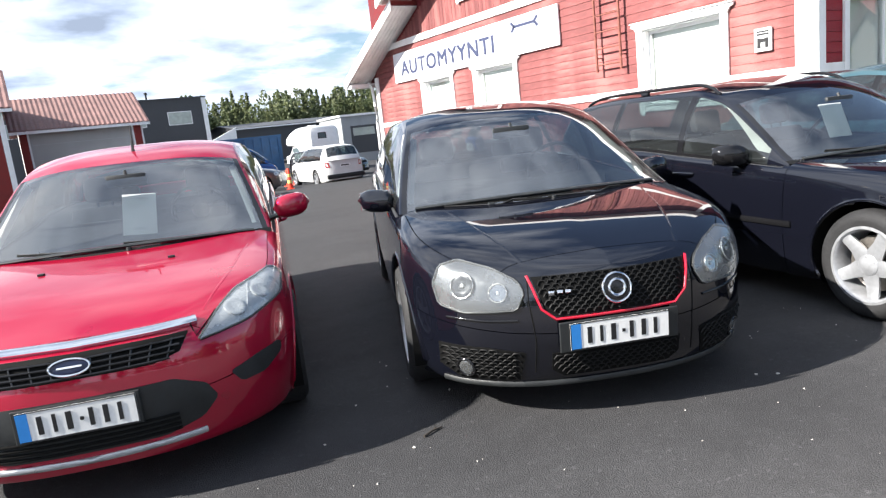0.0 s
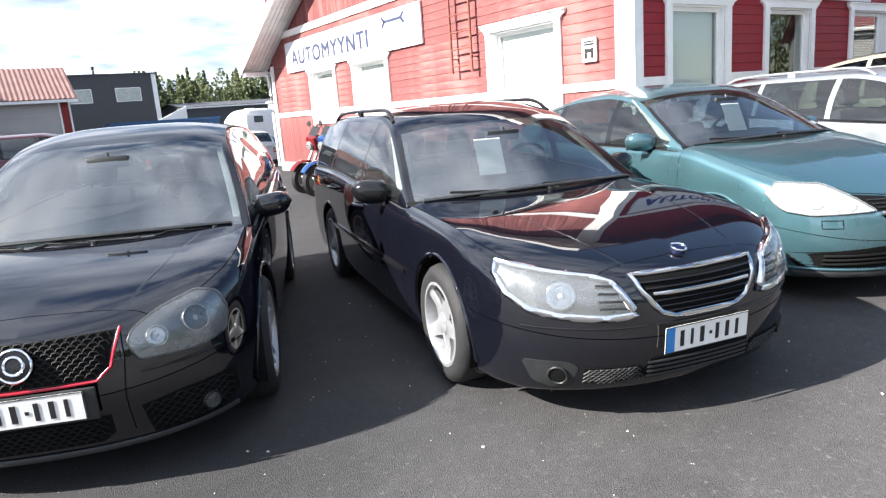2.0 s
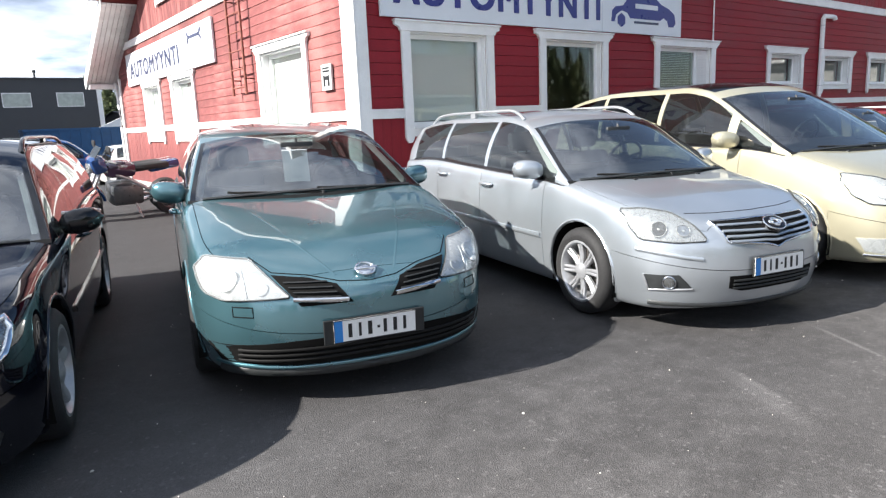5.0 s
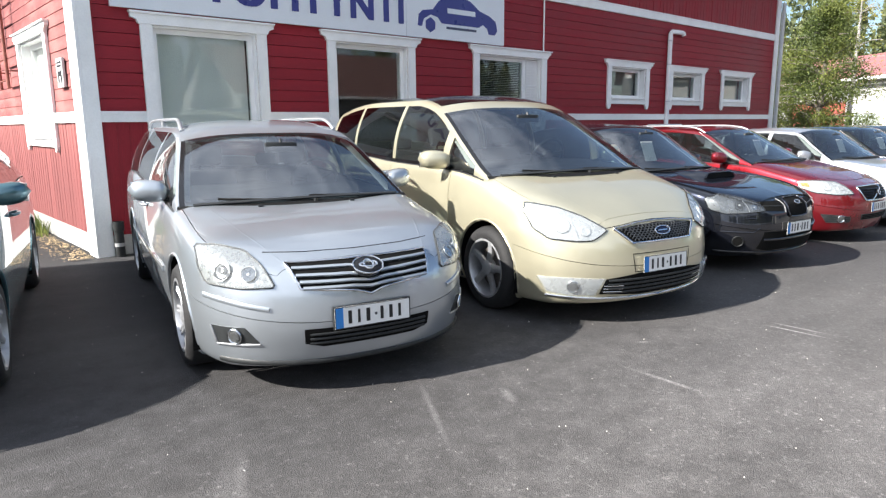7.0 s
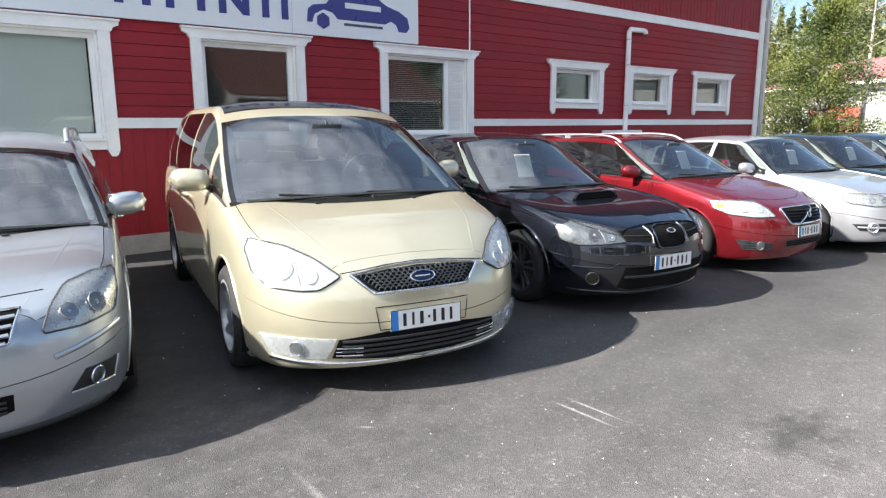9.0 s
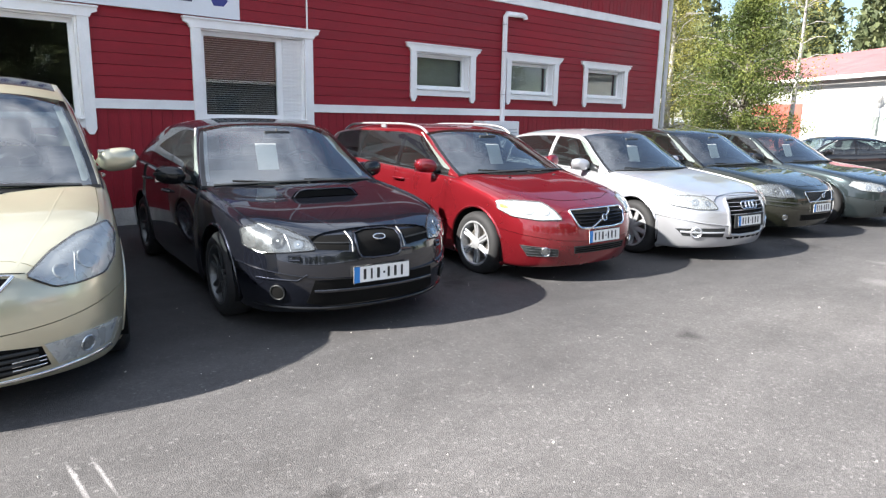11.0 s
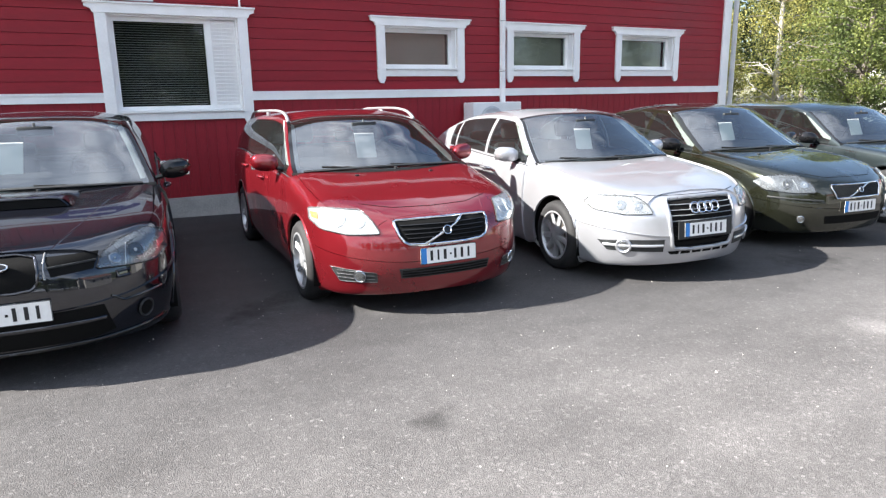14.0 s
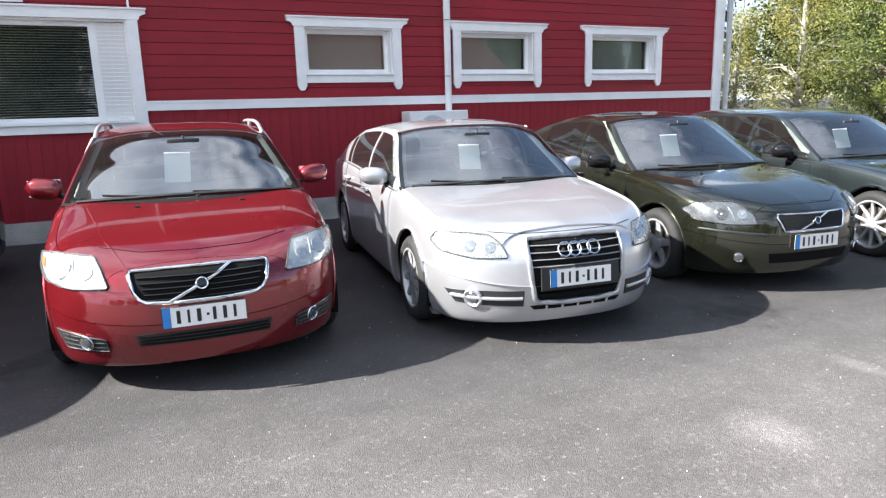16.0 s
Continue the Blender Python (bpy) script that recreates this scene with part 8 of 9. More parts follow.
def gabled(name, label, m, w, d, h, rise, wall_mat, roof_mat, over=0.4, waves=0):
    """A plain house: x from 0 to w along its front, depth to +y, ridge along x."""
    ob = thing(name, label, "building", m)
    bm = bmesh.new()
    ol = [(0, -1.2), (d, -1.2), (d, h), (d / 2, h + rise), (0, h)]
    a = [bm.verts.new((0, y, z)) for y, z in ol]
    b = [bm.verts.new((w, y, z)) for y, z in ol]
    bm.faces.new(a[::-1])
    bm.faces.new(b)
    for i in range(5):
        bm.faces.new((a[i], a[(i + 1) % 5], b[(i + 1) % 5], b[i]))
    bmesh.ops.recalc_face_normals(bm, faces=bm.faces)
    part("wall", bm, wall_mat, ob)
    for s in (0, 1):
        bm = bmesh.new()
        y0, y1 = (-over, d / 2) if not s else (d + over, d / 2)
        z0, z1 = h - over * rise / (d / 2), h + rise
        n = 2 * max(1, int((w + 2 * over) / 0.28)) if waves else 1
        last = None
        for i in range(n + 1):
            x, up = -over + (w + 2 * over) * i / n, 0.05 * (i % 2)
            pair = [bm.verts.new((x, y0, z0 + 0.04 + up)), bm.verts.new((x, y1, z1 + 0.04 + up))]
            if last:
                bm.faces.new((last[0], pair[0], pair[1], last[1]))
            last = pair
        r = bmesh.ops.extrude_face_region(bm, geom=bm.faces[:])
        for v in r["geom"]:
            if isinstance(v, bmesh.types.BMVert):
                v.co.z += 0.06
        bmesh.ops.recalc_face_normals(bm, faces=bm.faces)
        part("roof", bm, roof_mat, ob)
    part("fascia", box((-over, -over - 0.04, h - over * rise / (d / 2) - 0.12), (w + over, -over - 0.01, h - over * rise / (d / 2) + 0.05)), M["white_wood"], ob)
    return ob


def flat_house(name, label, m, w, d, h, wall_mat, edge=None, ribs=0.0):
    ob = thing(name, label, "building", m)
    part("wall", box((0, 0, -1.2), (w, d, h)), wall_mat, ob)
    part("roof", box((-0.15, -0.15, h), (w + 0.15, d + 0.15, h + 0.18)), edge or M["galv"], ob)
    if ribs:
        x, mesh = 0.1, None
        while x < w - 0.1:
            t = Matrix.Translation((x, -0.02, 0))
            if mesh is None:
                r = part("wall_rib", box((0, 0, 0), (0.06, 0.025, h)), wall_mat, ob)
                r.matrix_basis, mesh = t, r.data
            else:
                share("wall_rib", mesh, ob, t)
            x += ribs
    return ob


def house_window(ob, x0, x1, z0, z1, mat, y=0.0, rim=0.08):
    win = part("window", box((x0, y - 0.05, z0), (x1, y - 0.01, z1)), M["white_wood"], ob)
    part("pane", box((x0 + rim, y - 0.06, z0 + rim), (x1 - rim, y - 0.045, z1 - rim)), mat, win)


# white shed with a tiled roof
shed = gabled("shed", "white shed with a red tiled roof", pose(-9.0, 43.0, 0), 6.9, 8.0, 3.95, 2.0, WALL_WHITE, TILE, 0.5, 1)
part("corner_post", box((6.35, -0.06, 0), (6.85, -0.02, 3.9)), WALL_RED, shed)
part("corner_post", box((-0.02, -0.06, 0), (0.4, -0.02, 3.9)), WALL_RED, shed)
for x in (6.30, 6.86, 0.41):
    part("trim_board", box((x, -0.075, 0), (x + 0.1, -0.03, 3.9)), M["white_wood"], shed)
for i in range(3):
    part("door_seam", box((0.6, -0.03, 1.0 + 0.95 * i), (6.3, -0.015, 1.02 + 0.95 * i)), M["galv"], shed)
for x in (2.0, 4.6):
    part("roof_vent", lathe([(0.07, 0.0), (0.07, 0.45), (0.12, 0.46), (0.12, 0.6), (0, 0.62)], 10, "z", Matrix.Translation((x, 5.2, 5.5))), M["plastic"], shed, "", 50)
# red house at the yard's edge
red = gabled("house", "red wooden house with white corner boards", pose(-18.6, 38.0, 0), 9.0, 8.0, 5.0, 2.2, WALL_RED, TILE, 0.5, 1)
part("corner_board", box((8.75, -0.06, 0), (9.02, -0.02, 4.9)), M["white_wood"], red)
# grey hall
grey = flat_house("grey_hall", "dark grey sheet-clad hall with small windows", pose(-22.0, 88.0, 0), 35.2, 14, 8.6, WALL_GREY, WALL_GREY, 1.1)
for x in (4.0, 11.5, 19.0, 24.5, 30.2):
    house_window(grey, x, x + 3.0, 5.3, 7.0, PANE_PALE)
part("corner_board", box((34.7, -0.08, 0), (35.25, -0.03, 8.6)), M["white_wood"], grey)
for x in (22.0, 28.5):
    part("roof_vent", lathe([(0.12, 0.0), (0.12, 0.9), (0.2, 0.92), (0.2, 1.2), (0, 1.25)], 10, "z", Matrix.Translation((x, 3.0, 8.7))), M["plastic"], grey, "", 50)
# low dark hall and pale garages
dark = gabled("low_hall", "low dark hall with a white gable", pose(14.9, 82.0, 0.6), 30, 16, 3.3, 0.7, WALL_GREY, WALL_GREY, 0.3)
part("gable_panel", prism([(-4.6, -0.3), (0.0, -0.3), (0.0, 3.5), (-4.6, 1.5)], 0.3, Matrix.Translation((0, -0.35, 0))), M["white_wood"], dark)
gar = flat_house("garages", "pale grey garages with roller doors", pose(16.2, 52.0, -0.2, 0, 0, -8), 14, 8, 3.4, WALL_PALE, M["white_wood"])
for i in range(4):
    door = part("garage_door", box((0.8 + 3.3 * i, -0.05, 0), (3.3 + 3.3 * i, -0.01, 2.5)), WALL_GREY, gar)
    part("door_panel", box((1.0 + 3.3 * i, -0.07, 1.6), (3.1 + 3.3 * i, -0.055, 2.3)), PANE_PALE, door)
# skip container
skip = thing("container", "long blue steel skip container", "container", pose(0.3, 44.5, -0.1))
part("container_body", box((0, 0, -0.5), (7.4, 2.4, 2.1)), material("blue_container_paint", (0.014, 0.085, 0.21), 0.5, vary=0.15, scale=2), skip)
mesh = None
for i in range(12):
    t = Matrix.Translation((0.2 + 0.63 * i, -0.06, 0.25))
    if mesh is None:
        r = part("container_rib", box((0, 0, 0), (0.12, 0.06, 1.78)), skip.children[0].data.materials[0], skip)
        r.matrix_basis, mesh = t, r.data
    else:
        share("container_rib", mesh, skip, t)
part("container_rim", box((-0.05, -0.1, 2.05), (7.45, 2.5, 2.2)), skip.children[0].data.materials[0], skip)

# white building with a red roof, east of the yard
east = gabled("white_building", "white workshop with a dull red roof", pose(50.3, 15.1, -0.5, 0, 0, -126.9), 34, 10, 4.5, 1.7, WALL_WHITE, TILE_OLD, 0.5)
part("door", box((5.6, -0.05, 0.2), (10.9, -0.01, 3.0)), ORANGE, east)
for x in (11.6, 16.4, 21.2):
    d = part("door", box((x, -0.05, 0.2), (x + 2.6, -0.01, 2.7)), M["white_wood"], east)
    part("door_frame", box((x - 0.1, -0.03, 0.2), (x, -0.005, 2.8)), WALL_PALE, d)
    part("door_panel", box((x + 0.25, -0.07, 1.4), (x + 2.35, -0.055, 2.3)), PANE_PALE, d)
part("eave_gutter", tube([(-0.5, -0.56, 4.25), (34.5, -0.56, 4.25)], 0.07, 8), M["white_wood"], east)
# houses across the road, behind the camera's walk
south = gabled("white_house", "white house with a red roof across the road", pose(31.0, -30.0, 0, 0, 0, 180), 15, 9, 3.6, 2.8, WALL_WHITE, TILE, 0.6)
for x in (2.0, 6.0, 10.5):
    house_window(south, x, x + 1.6, 1.0, 2.5, PANE_DARK)

# ---- parked vehicles at the back of the yard ----
OTHER = dict(
    suv_red=paint("maroon_paint", (0.06, 0.006, 0.012), 0.3), grey=paint("mid_grey_paint", (0.13, 0.13, 0.13), 0.5), white=paint("white_paint", (0.68, 0.68, 0.67), 0.0),
    blue=paint("mid_blue_paint", (0.015, 0.09, 0.30), 0.3), pale=paint("pale_silver_paint", (0.30, 0.32, 0.34), 0.5), ink=paint("black_pickup_paint", (0.008, 0.008, 0.009), 0.2))
YARD = "parked vehicles at the back of the yard"
SALOON = dict(L=4.6, W=1.78, wb=2.7, fa=0.92, r=0.32, cowl=1.2, header=1.88,
              hood=[(0, 0.68), (0.1, 0.73), (0.4, 0.82), (0.8, 0.91), (1.3, 1.0)], belt=[(0, 0.60), (0.35, 0.74), (0.9, 0.88), (1.3, 0.95), (2.5, 0.98), (3.6, 1.02), (4.6, 0.98)],
              roof=[(1.17, 0.95), (1.54, 1.21), (1.94, 1.39), (2.45, 1.445), (3.05, 1.42), (3.6, 1.30), (4.1, 1.05), (4.15, 0.97)], rear_glass=(3.25, 4.05), deck=4.1, deck_z=1.04,
              windows=[(1.38, 2.4), (2.46, 3.3)], doors=[(1.42, 2.43), (2.43, 3.3)], rim=dict(n=7, w=0.05))
WAGON = dict(L=4.75, W=1.86, wb=2.72, fa=0.93, r=0.36, cowl=1.25, header=1.9, clear=0.2,
             hood=[(0, 0.82), (0.1, 0.88), (0.4, 0.96), (0.9, 1.03), (1.4, 1.10)], belt=[(0, 0.74), (0.35, 0.88), (0.9, 1.0), (1.4, 1.06), (2.5, 1.09), (4.0, 1.12), (4.75, 1.08)],
             roof=[(1.22, 1.06), (1.6, 1.36), (2.0, 1.60), (2.5, 1.70), (3.6, 1.70), (4.35, 1.64), (4.62, 1.16), (4.66, 1.05)], rear_glass=(4.38, 4.58),
             windows=[(1.45, 2.42), (2.5, 3.35), (3.43, 4.2)], doors=[(1.48, 2.46), (2.46, 3.4)], rim=dict(n=6, w=0.07))
VAN = dict(L=5.1, W=1.9, wb=3.0, fa=0.9, r=0.33, cowl=0.80, header=1.55, clear=0.2,
           hood=[(0, 0.85), (0.1, 0.93), (0.4, 1.05), (0.9, 1.16)], belt=[(0, 0.78), (0.35, 0.95), (0.7, 1.10), (1.2, 1.16), (2.5, 1.18), (4.9, 1.18)],
           roof=[(0.76, 1.12), (1.15, 1.5), (1.6, 1.84), (2.1, 1.95), (3.6, 1.95), (4.6, 1.92), (4.8, 1.3), (4.84, 1.1)], rear_glass=(4.66, 4.78), tumble=0.2,
           windows=[(0.95, 1.95), (2.05, 3.3), (3.4, 4.5)], dark=(1, 2), doors=[(1.0, 2.0), (2.0, 3.3)], rim=dict(n=8, w=0.045))


def parked(label, base, col, x, y, rz, **more):
    spec = dict(base, paint=OTHER[col], rim_mat=M["alloy"], **more)
    car = Car("van" if base is VAN else "car", label, pose(x, y, ground_z(x, y), 0, 0, rz), YARD, spec)
    if base is VAN:
        tagged(car.root, category="van")
    z = car.hood(0.1)
    hl = [(0.42, z - 0.16), (0.47, z - 0.03), (0.72, z + 0.0), (0.80, z - 0.03), (0.80, z - 0.13), (0.62, z - 0.19)]
    car.patch("headlamp", hl, M["reflector"], 0.006, True, smooth_by=1)
    car.patch("grille", [(-0.36, z - 0.06), (0.36, z - 0.06), (0.32, z - 0.18), (-0.32, z - 0.18)], M["void"], 0.005)
    car.patch("lower_grille", [(-0.5, 0.36), (0.5, 0.36), (0.46, 0.27), (-0.46, 0.27)], M["void"], 0.005)
    plate_on(car, 0, 0.46, 0.012, False)
    mirrors(car, mat=M["plastic"] if base is VAN else None)
    cowl_panel(car)
    return car


def tail(car, z, lamp):
    """Rear lamps, plate and bumper for a car seen from behind."""
    for s in (1, -1):
        bm = bmesh.new()
        pts = []
        for x, zz in lamp:
            hit, nrm, *_ = car.skin.ray_cast(Vector((x * s, car.L + 2, zz)), Vector((0, -1, 0)))
            pts.append((hit + Vector((0, 0.012, 0))) if hit is not None else Vector((x * s, car.L - 0.1, zz)))
        f = bm.faces.new([bm.verts.new(p) for p in pts])
        r = bmesh.ops.extrude_face_region(bm, geom=[f])
        for v in r["geom"]:
            if isinstance(v, bmesh.types.BMVert):
                v.co.y -= 0.05
        bmesh.ops.recalc_face_normals(bm, faces=bm.faces)
        part("tail_lamp", bm, M["red_lens"], car.root)
    pl = part("number_plate", box((-0.22, car.L + 0.0, z), (0.22, car.L + 0.012, z + 0.11), None, 0.003), M["plate"], car.root)
    part("character_bar", box((-0.15, car.L + 0.012, z + 0.03), (0.18, car.L + 0.014, z + 0.08)), M["ink"], pl)
    part("rear_bumper", box((-0.8, car.L - 0.1, 0.34), (0.8, car.L + 0.03, 0.52), None, 0.04), M["plastic"], car.root, "", 40)


parked("maroon off-road estate parked side-on", WAGON, "suv_red", -3.57, 14.6, 91)
parked("mid grey saloon parked side-on", SALOON, "grey", -1.15, 19.75, 90)
parked("pale silver saloon parked side-on", SALOON, "pale", 0.1, 22.7, 90)
parked("blue delivery van parked side-on", VAN, "blue", 2.2, 29.6, 90, belt=[(y, z + 0.14) for y, z in VAN["belt"]], hood=[(y, z + 0.12) for y, z in VAN["hood"]],
       roof=[(y, z + 0.26) for y, z in VAN["roof"]])
c = parked("white off-road estate seen from behind", WAGON, "white", 1.85, 24.6, 178)
tail(c, 0.80, [(0.62, 0.80), (0.78, 0.80), (0.80, 1.0), (0.66, 1.0)])
parked("black off-road estate parked by the hall", WAGON, "ink", 7.35, 29.6, 38)
parked("red car parked far across the yard", SALOON, "suv_red", -12.6, 15.0, 60)
parked("silver-grey car parked far across the yard", SALOON, "grey", -13.2, 8.6, 40)
parked("dark saloon parked beyond the row", SALOON, "ink", 21.6, -0.8, 231)

# pickup with a demountable camper body
CAMPER_WHITE = material("camper_white", (0.78, 0.78, 0.77), 0.35, coat=0.5, vary=0.05)
van = thing("camper_van", "white pickup camper with a sloping overcab nose", "camper van", pose(7.2, 37.4, -0.6))
bm, hoops = bmesh.new(), []
for y, z0, z1, half in ((0.0, 1.15, 2.70, 0.98), (0.10, 1.10, 2.86, 1.06), (0.8, 1.10, 2.94, 1.10), (2.2, 1.12, 2.95, 1.10), (2.9, 1.62, 2.90, 1.09), (3.9, 1.68, 2.70, 1.05), (4.9, 1.74, 2.36, 0.97), (5.4, 1.82, 2.06, 0.82)):
    zm, zh = (z0 + z1) / 2, (z1 - z0) / 2
    hoops.append([bm.verts.new((1.1 + half * math.copysign(abs(math.cos(a)) ** 0.35, math.cos(a)), y, zm + zh * math.copysign(abs(math.sin(a)) ** (0.45 if math.sin(a) > 0 else 0.25), math.sin(a)))) for a in np.linspace(0, 2 * math.pi, 40, endpoint=False)])
for p, q in zip(hoops, hoops[1:]):
    for i in range(40):
        bm.faces.new((p[i], p[(i + 1) % 40], q[(i + 1) % 40], q[i]))
bm.faces.new(hoops[0])
bm.faces.new(hoops[-1][::-1])
bmesh.ops.recalc_face_normals(bm, faces=bm.faces)
part("camper_body", bm, CAMPER_WHITE, van, "", 40)
win = part("window", box((0.62, -0.03, 2.05), (1.22, 0.01, 2.45), None, 0.01), M["plastic"], van)
part("pane", box((0.68, -0.04, 2.10), (1.16, -0.031, 2.40)), PANE_DARK, win)
part("roof_vent", box((0.8, 1.7, 2.93), (1.3, 2.2, 3.02), None, 0.02), CAMPER_WHITE, van)
part("pickup_bed", box((0.12, 0.15, 0.55), (2.08, 2.5, 1.10), None, 0.05), CAMPER_WHITE, van)
part("cab", prism([(2.5, 0.5), (2.5, 1.68), (3.9, 1.66), (4.55, 1.12), (5.5, 1.0), (5.6, 0.5)], 1.8, Matrix(((0, 1, 0, 0.2), (1, 0, 0, 0), (0, 0, 1, 0), (0, 0, 0, 1)))), CAMPER_WHITE, van)
for x in (0.185, 2.005):
    part("side_window", box((x, 2.65, 1.12), (x + 0.01, 3.95, 1.58), None, 0.002), PANE_DARK, van)
part("bumper", box((0.15, -0.15, 0.4), (2.05, 0.14, 0.62), None, 0.03), M["plastic"], van)
for x in (0.28, 1.92):
    for y in (1.0, 4.6):
        part("wheel", lathe([(0.0, -0.11), (0.2, -0.11), (0.33, -0.1), (0.34, 0.0), (0.33, 0.1), (0.2, 0.11), (0, 0.11)], 24, "x", Matrix.Translation((x, y, 0.34))), M["rubber"], van, "", 40)

# ---- traffic cones ----
CONE = material("orange_cone_plastic", (0.72, 0.06, 0.025), 0.5, vary=0.12, scale=8)
CONE_BAND = material("yellow_reflective_band", (0.85, 0.70, 0.22), 0.4, vary=0.08)
cone = thing("traffic_cone", "orange traffic cone with yellow bands", "cone", pose(-5.3, 13.0, ground_z(-5.3, 13.0)), "traffic cones")
part("cone_base", box((-0.14, -0.14, 0), (0.14, 0.14, 0.035), None, 0.01), CONE, cone)
body = part("cone_body", lathe([(0.095, 0.03), (0.05, 0.74), (0.042, 0.76), (0, 0.765)], 20, "z"), CONE, cone, "", 40)
for z0, z1 in ((0.22, 0.34), (0.46, 0.56)):
    r0, r1 = 0.098 - (z0 - 0.03) * 0.0634, 0.098 - (z1 - 0.03) * 0.0634
    part("band", lathe([(r0, z0), (r1, z1)], 20, "z"), CONE_BAND, body, "", 40)
for x, y in ((-3.28, 15.4), (-1.27, 18.28), (0.99, 25.0), (1.9, 26.6)):
    copy_thing(cone, pose(x, y, ground_z(x, y), 0, 0, 17 * x))

# ---- motorcycles by the gable ----
def motorcycle(label, m, col, tank_mat):
    """A naked touring motorcycle with a small fairing, front wheel at the origin, facing -x, on its side stand."""
    bike = thing("motorcycle", label, "motorcycle", m @ pose(0, 0, 0, 9))
    def wheel(name, x, r, w):
        wh = part(name, lathe([(r - 0.11, -w), (r - 0.03, -w * 1.05), (r, 0), (r - 0.03, w * 1.05), (r - 0.11, w)], 36, "y", Matrix.Translation((x, 0, r))), M["rubber"], bike, "", 40)
        part("rim", lathe([(r - 0.10, -w * 0.8), (r - 0.125, -w * 0.5), (r - 0.125, w * 0.5), (r - 0.10, w * 0.8)], 32, "y", Matrix.Translation((x, 0, r))), M["alloy_dark"], wh, "", 40)
        for i in range(3):
            a = 2 * math.pi * i / 3
            part("spoke", tube([(x + 0.04 * math.cos(a), 0, r + 0.04 * math.sin(a)), (x + (r - 0.12) * math.cos(a + 0.2), 0, r + (r - 0.12) * math.sin(a + 0.2))], 0.018, 6), M["alloy_dark"], wh)
        part("brake_disc", lathe([(0.05, 0.06), (0.15, 0.06), (0.15, 0.066), (0.05, 0.066)], 24, "y", Matrix.Translation((x, 0, r)), True), M["steel"], wh)
    wheel("front_wheel", 0.0, 0.30, 0.055)
    wheel("rear_wheel", 1.45, 0.31, 0.08)
    for s in (1, -1):
        part("fork", tube([(0, 0.09 * s, 0.30), (0.16, 0.09 * s, 0.62), (0.30, 0.09 * s, 0.92)], [0.03, 0.028, 0.022], 8), M["alloy"], bike, "", 60)
        part("handlebar", tube([(0.32, 0.03 * s, 1.0), (0.36, 0.2 * s, 1.05), (0.46, 0.36 * s, 1.04)], 0.013, 6), M["plastic"], bike)
        part("frame_tube", tube([(0.34, 0.08 * s, 0.88), (0.7, 0.16 * s, 0.72), (1.05, 0.15 * s, 0.50)], 0.026, 8), M["alloy"], bike, "", 60)
        st = part("mirror_stalk", tube([(0.36, 0.2 * s, 1.06), (0.33, 0.28 * s, 1.2), (0.34, 0.33 * s, 1.26)], 0.008, 5), M["plastic"], bike)
        part("mirror", lathe([(0, -0.015), (0.055, -0.005), (0.05, 0.015), (0, 0.02)], 14, "x", Matrix.Translation((0.34, 0.35 * s, 1.28))), M["plastic"], st, "", 40)
    part("mudguard", tube([(0.30 * math.cos(a) * 1.12, 0, 0.30 + 0.34 * math.sin(a)) for a in np.linspace(0.15, 2.6, 12)], 0.07, 8, flat=0.35), col, bike, "", 50)
    bm = bmesh.new()
    add_box(bm, (-0.02, -0.16, -0.13), (0.22, 0.16, 0.16), Matrix.Translation((0.16, 0, 0.93)) @ pose(0, 0, 0, 0, -18), 0.07)
    part("fairing", bm, col, bike, "", 40)
    part("headlamp", lathe([(0, -0.03), (0.08, -0.02), (0.095, 0.03)], 18, "x", Matrix.Translation((0.12, 0, 0.92))), M["reflector"], bike, "", 40)
    bm = bmesh.new()
    add_box(bm, (0, -0.13, 0), (0.012, 0.13, 0.26), Matrix.Translation((0.16, 0, 1.06)) @ pose(0, 0, 0, 0, 32), 0.004)
    part("wind_screen", bm, M["side_glass"], bike)
    bm = bmesh.new()
    add_box(bm, (0.36, -0.15, 0.74), (0.86, 0.15, 1.0), None, 0.09)
    part("fuel_tank", bm, tank_mat, bike, "", 40)
    bm = bmesh.new()
    add_box(bm, (0.84, -0.13, 0.76), (1.5, 0.13, 0.88), pose(0, 0, 0, 0, -4), 0.05)
    part("saddle", bm, M["plastic"], bike, "", 40)
    bm = bmesh.new()
    add_box(bm, (1.2, -0.10, 0.62), (1.75, 0.10, 0.78), pose(0, 0, 0, 0, -8), 0.05)
    part("tail_unit", bm, col, bike, "", 40)
    bm = bmesh.new()
    add_box(bm, (0.42, -0.17, 0.26), (0.95, 0.17, 0.62), None, 0.06)
    part("engine", bm, M["alloy_dark"], bike, "", 40)
    part("exhaust", tube([(0.45, 0.17, 0.45), (0.7, 0.2, 0.22), (1.1, 0.2, 0.26), (1.6, 0.22, 0.42)], [0.025, 0.025, 0.045, 0.05], 10), M["chrome"], bike, "", 60)
    part("swing_arm", tube([(0.95, 0.12, 0.40), (1.45, 0.12, 0.31)], 0.03, 8), M["alloy"], bike, "", 60)
    part("side_stand", tube([(0.8, -0.15, 0.3), (0.85, -0.30, 0.05)], 0.012, 6), M["steel"], bike)
    return bike


motorcycle("blue motorcycle with a small fairing on its stand", pose(-2.42, 5.35, 0, 0, 0, 8), paint("motorcycle_blue", (0.012, 0.05, 0.17), 0.2), paint("dark_plum_paint", (0.035, 0.012, 0.04), 0.3))
motorcycle("red motorcycle with a small fairing on its stand", pose(-2.30, 6.15, 0, 0, 0, 8), paint("motorcycle_red", (0.16, 0.01, 0.012), 0.1), paint("motorcycle_dark_red", (0.12, 0.01, 0.01), 0.1))

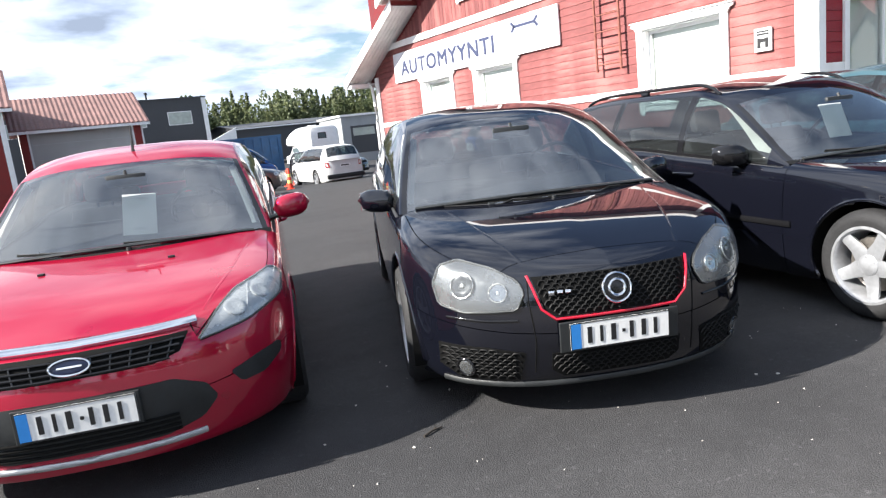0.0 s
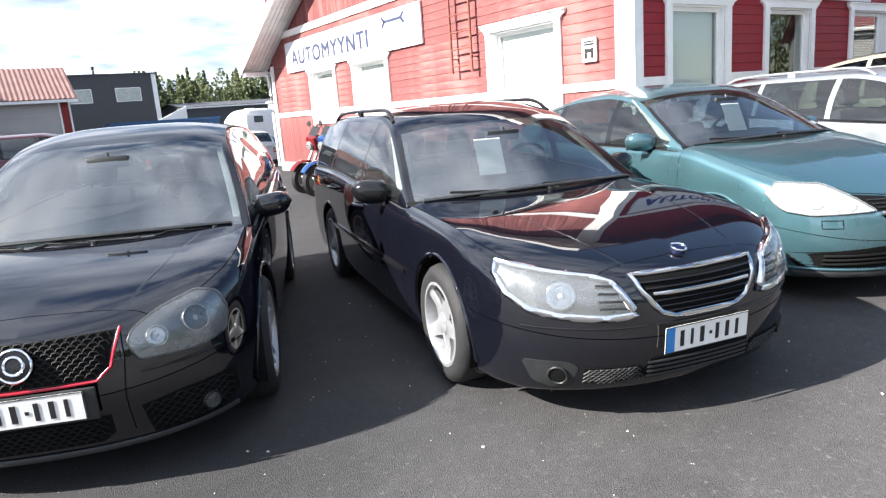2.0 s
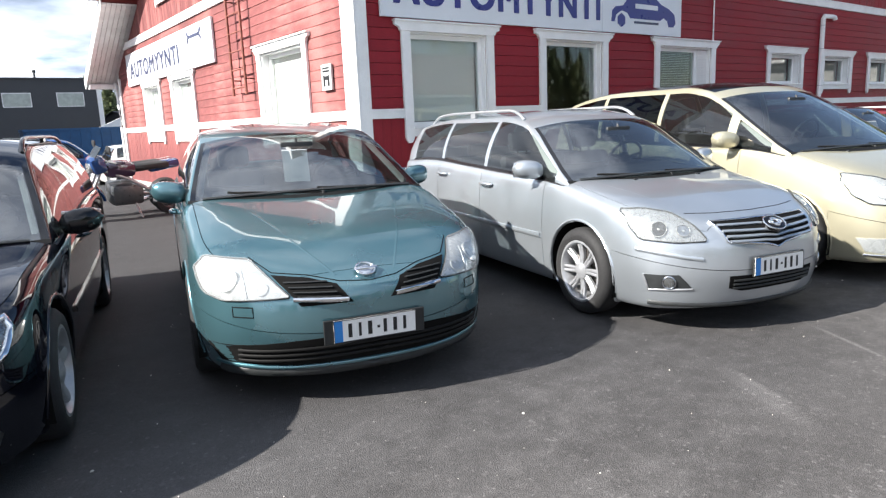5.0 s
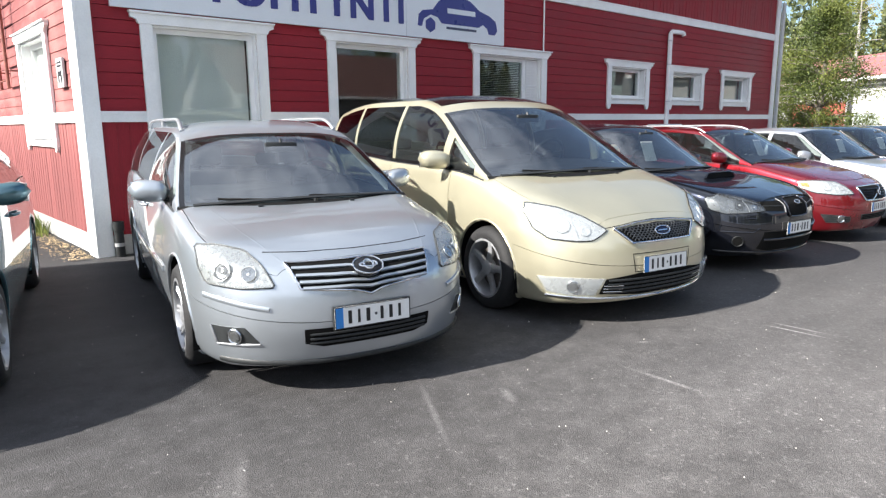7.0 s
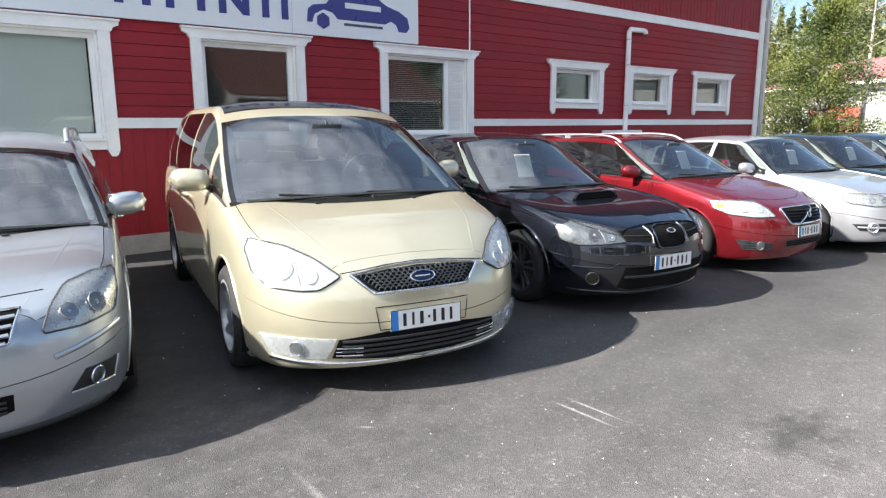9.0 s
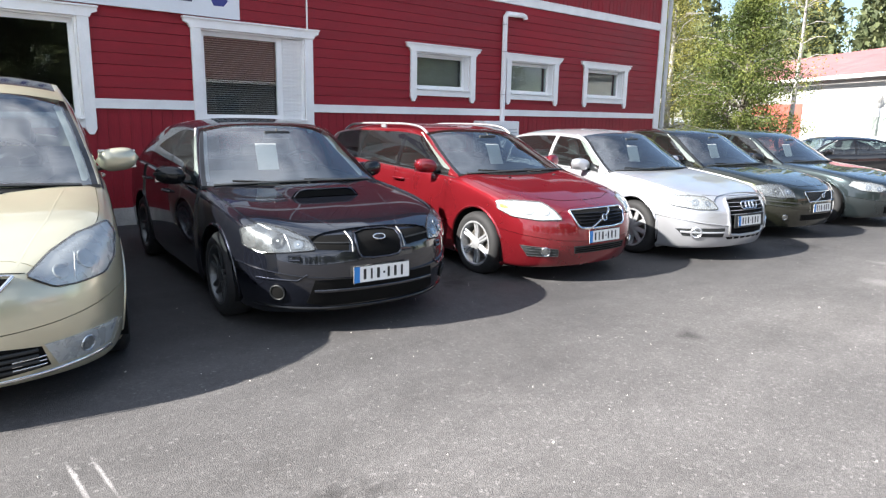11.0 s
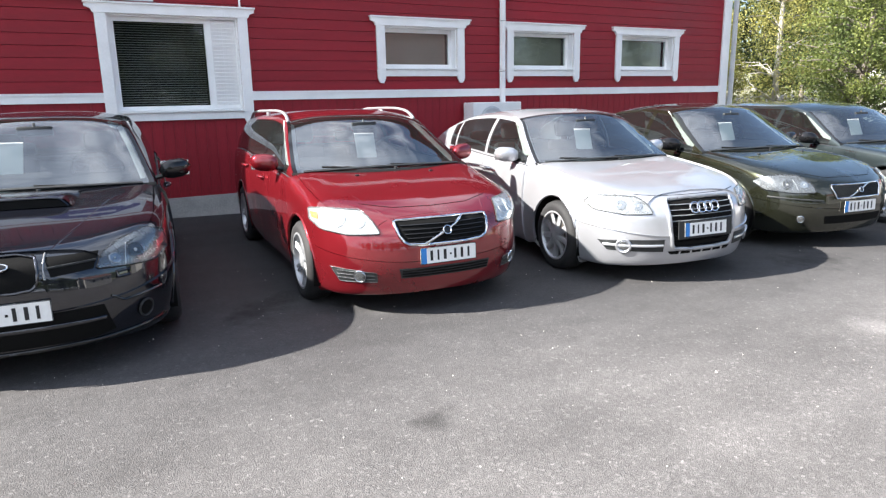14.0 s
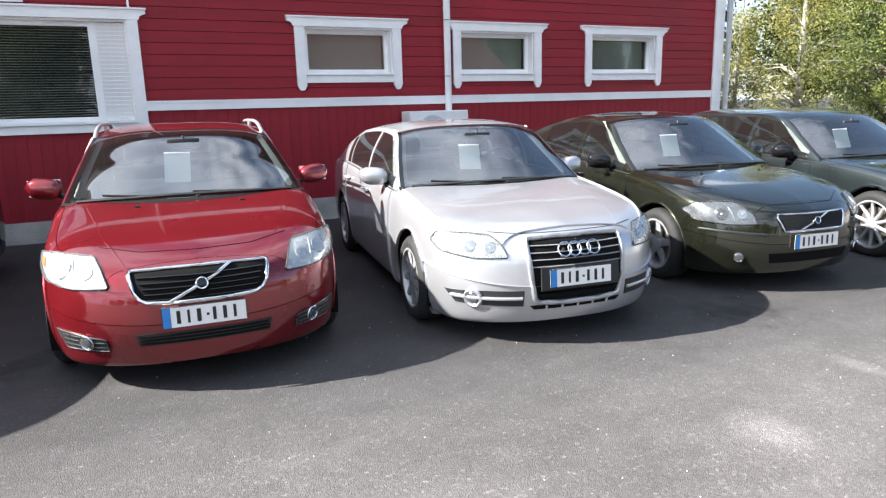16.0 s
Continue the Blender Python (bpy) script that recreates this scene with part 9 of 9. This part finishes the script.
# ---- small things on the ground ----
rng = np.random.default_rng(77)
bm = bmesh.new()
for _ in range(1800):
    x, y = rng.uniform(-11, 17), rng.uniform(-11.5, -1.5)
    s = rng.uniform(0.003, 0.008) * (1.6 if rng.random() < 0.06 else 1)
    v = [bm.verts.new((x + s * rng.uniform(0.6, 1.2) * math.cos(a), y + s * rng.uniform(0.6, 1.2) * math.sin(a), ground_z(x) - 0.001)) for a in (0.2, 2.2, 4.3)]
    t = bm.verts.new((x, y, ground_z(x) + s * 0.8))
    for i in range(3):
        bm.faces.new((v[i], v[(i + 1) % 3], t))
grit = link_mesh("grit", bm, material("pale_grit", (0.42, 0.40, 0.37), 0.9, vary=0.2, island=0.4))
tagged(grit, "loose pale grit on the asphalt", "grit", kind="stuff")
bm = tube([(-8.19, -2.715, 0.006), (-8.14, -2.70, 0.010), (-8.08, -2.69, 0.006)], [0.006, 0.005, 0.003], 6)
add_tube(bm, [(-8.13, -2.70, 0.009), (-8.10, -2.672, 0.012)], [0.004, 0.002], 5)
stick = link_mesh("twig", bm, material("dark_twig_bark", (0.035, 0.028, 0.022), 0.9, vary=0.3, scale=30))
tagged(stick, "short dry twig on the asphalt", "twig")
PEBBLE = material("pale_pebble", (0.52, 0.50, 0.46), 0.85, vary=0.2, scale=60)
for x, y, r in ((-8.553, -2.454, 0.012), (-8.271, -2.766, 0.014), (-8.262, -2.16, 0.011), (-6.675, -3.317, 0.013), (-6.606, -3.385, 0.014), (-5.886, -3.996, 0.015),
                (-4.26, -4.852, 0.016), (-3.439, -4.925, 0.013), (-3.907, -4.235, 0.014), (-3.51, -5.57, 0.012)):
    bm = bmesh.new()
    bmesh.ops.create_icosphere(bm, subdivisions=2, radius=1.0)
    for v in bm.verts:
        v.co = Vector((v.co.x * r * rng.uniform(0.55, 0.7), v.co.y * r * rng.uniform(0.4, 0.5), (v.co.z + 0.7) * r * 0.32))
    stone = link_mesh("pebble", bm, PEBBLE, None, 60)
    stone.matrix_world = pose(x, y, ground_z(x), 0, 0, rng.uniform(0, 180))
    tagged(stone, "pale loose pebble lying on the asphalt", "pebble", "loose pebbles")

# weeds and dry litter along the foot of the gable, and the foot of the corner drain
rng = np.random.default_rng(5)
bm = bmesh.new()
for _ in range(520):
    x, y = -0.10 - abs(rng.normal()) * 0.12, 2.72 + rng.normal() * 0.26
    h, a = rng.uniform(0.06, 0.30), rng.uniform(0, 6.283)
    dx, dy = math.cos(a) * 0.009, math.sin(a) * 0.009
    tip = (x + rng.normal() * 0.04, y + rng.normal() * 0.04, h)
    bm.faces.new([bm.verts.new((x - dx, y - dy, 0)), bm.verts.new((x + dx, y + dy, 0)), bm.verts.new(tip)])
weeds = link_mesh("weeds", bm, LEAF["bush"])
tagged(weeds, "tuft of green weeds by the hall's plinth", "weeds", kind="stuff")
bm = bmesh.new()
for _ in range(1500):
    x, y, s, a = -0.10 - abs(rng.normal()) * 0.16, rng.uniform(-0.1, 6.0), rng.uniform(0.008, 0.03), rng.uniform(0, 6.283)
    u, v = Vector((math.cos(a), math.sin(a), rng.uniform(-0.3, 0.3))) * s, Vector((-math.sin(a), math.cos(a), rng.uniform(-0.3, 0.3))) * s * 0.45
    p = Vector((x, y, 0.012 + 0.3 * s))
    bm.faces.new([bm.verts.new(p + u), bm.verts.new(p + v), bm.verts.new(p - u), bm.verts.new(p - v)])
litter = link_mesh("leaf_litter", bm, material("dry_leaves", (0.34, 0.26, 0.15), 0.9, vary=0.3, island=0.4))
tagged(litter, "dry leaves and dust along the plinth", "litter", kind="stuff")
drain = thing("drain_pipe", "dark grey drain foot at the corner of the hall", "pipe", pose(0.16, -0.12, 0))
part("pipe_stub", lathe([(0.05, 0.0), (0.05, 0.30), (0.062, 0.30), (0.062, 0.40), (0.045, 0.40), (0.045, 0.33)], 18, "z"), M["plastic"], drain, "", 40)
part("collar", lathe([(0.056, 0.12), (0.056, 0.16)], 18, "z"), M["galv"], drain, "", 40)
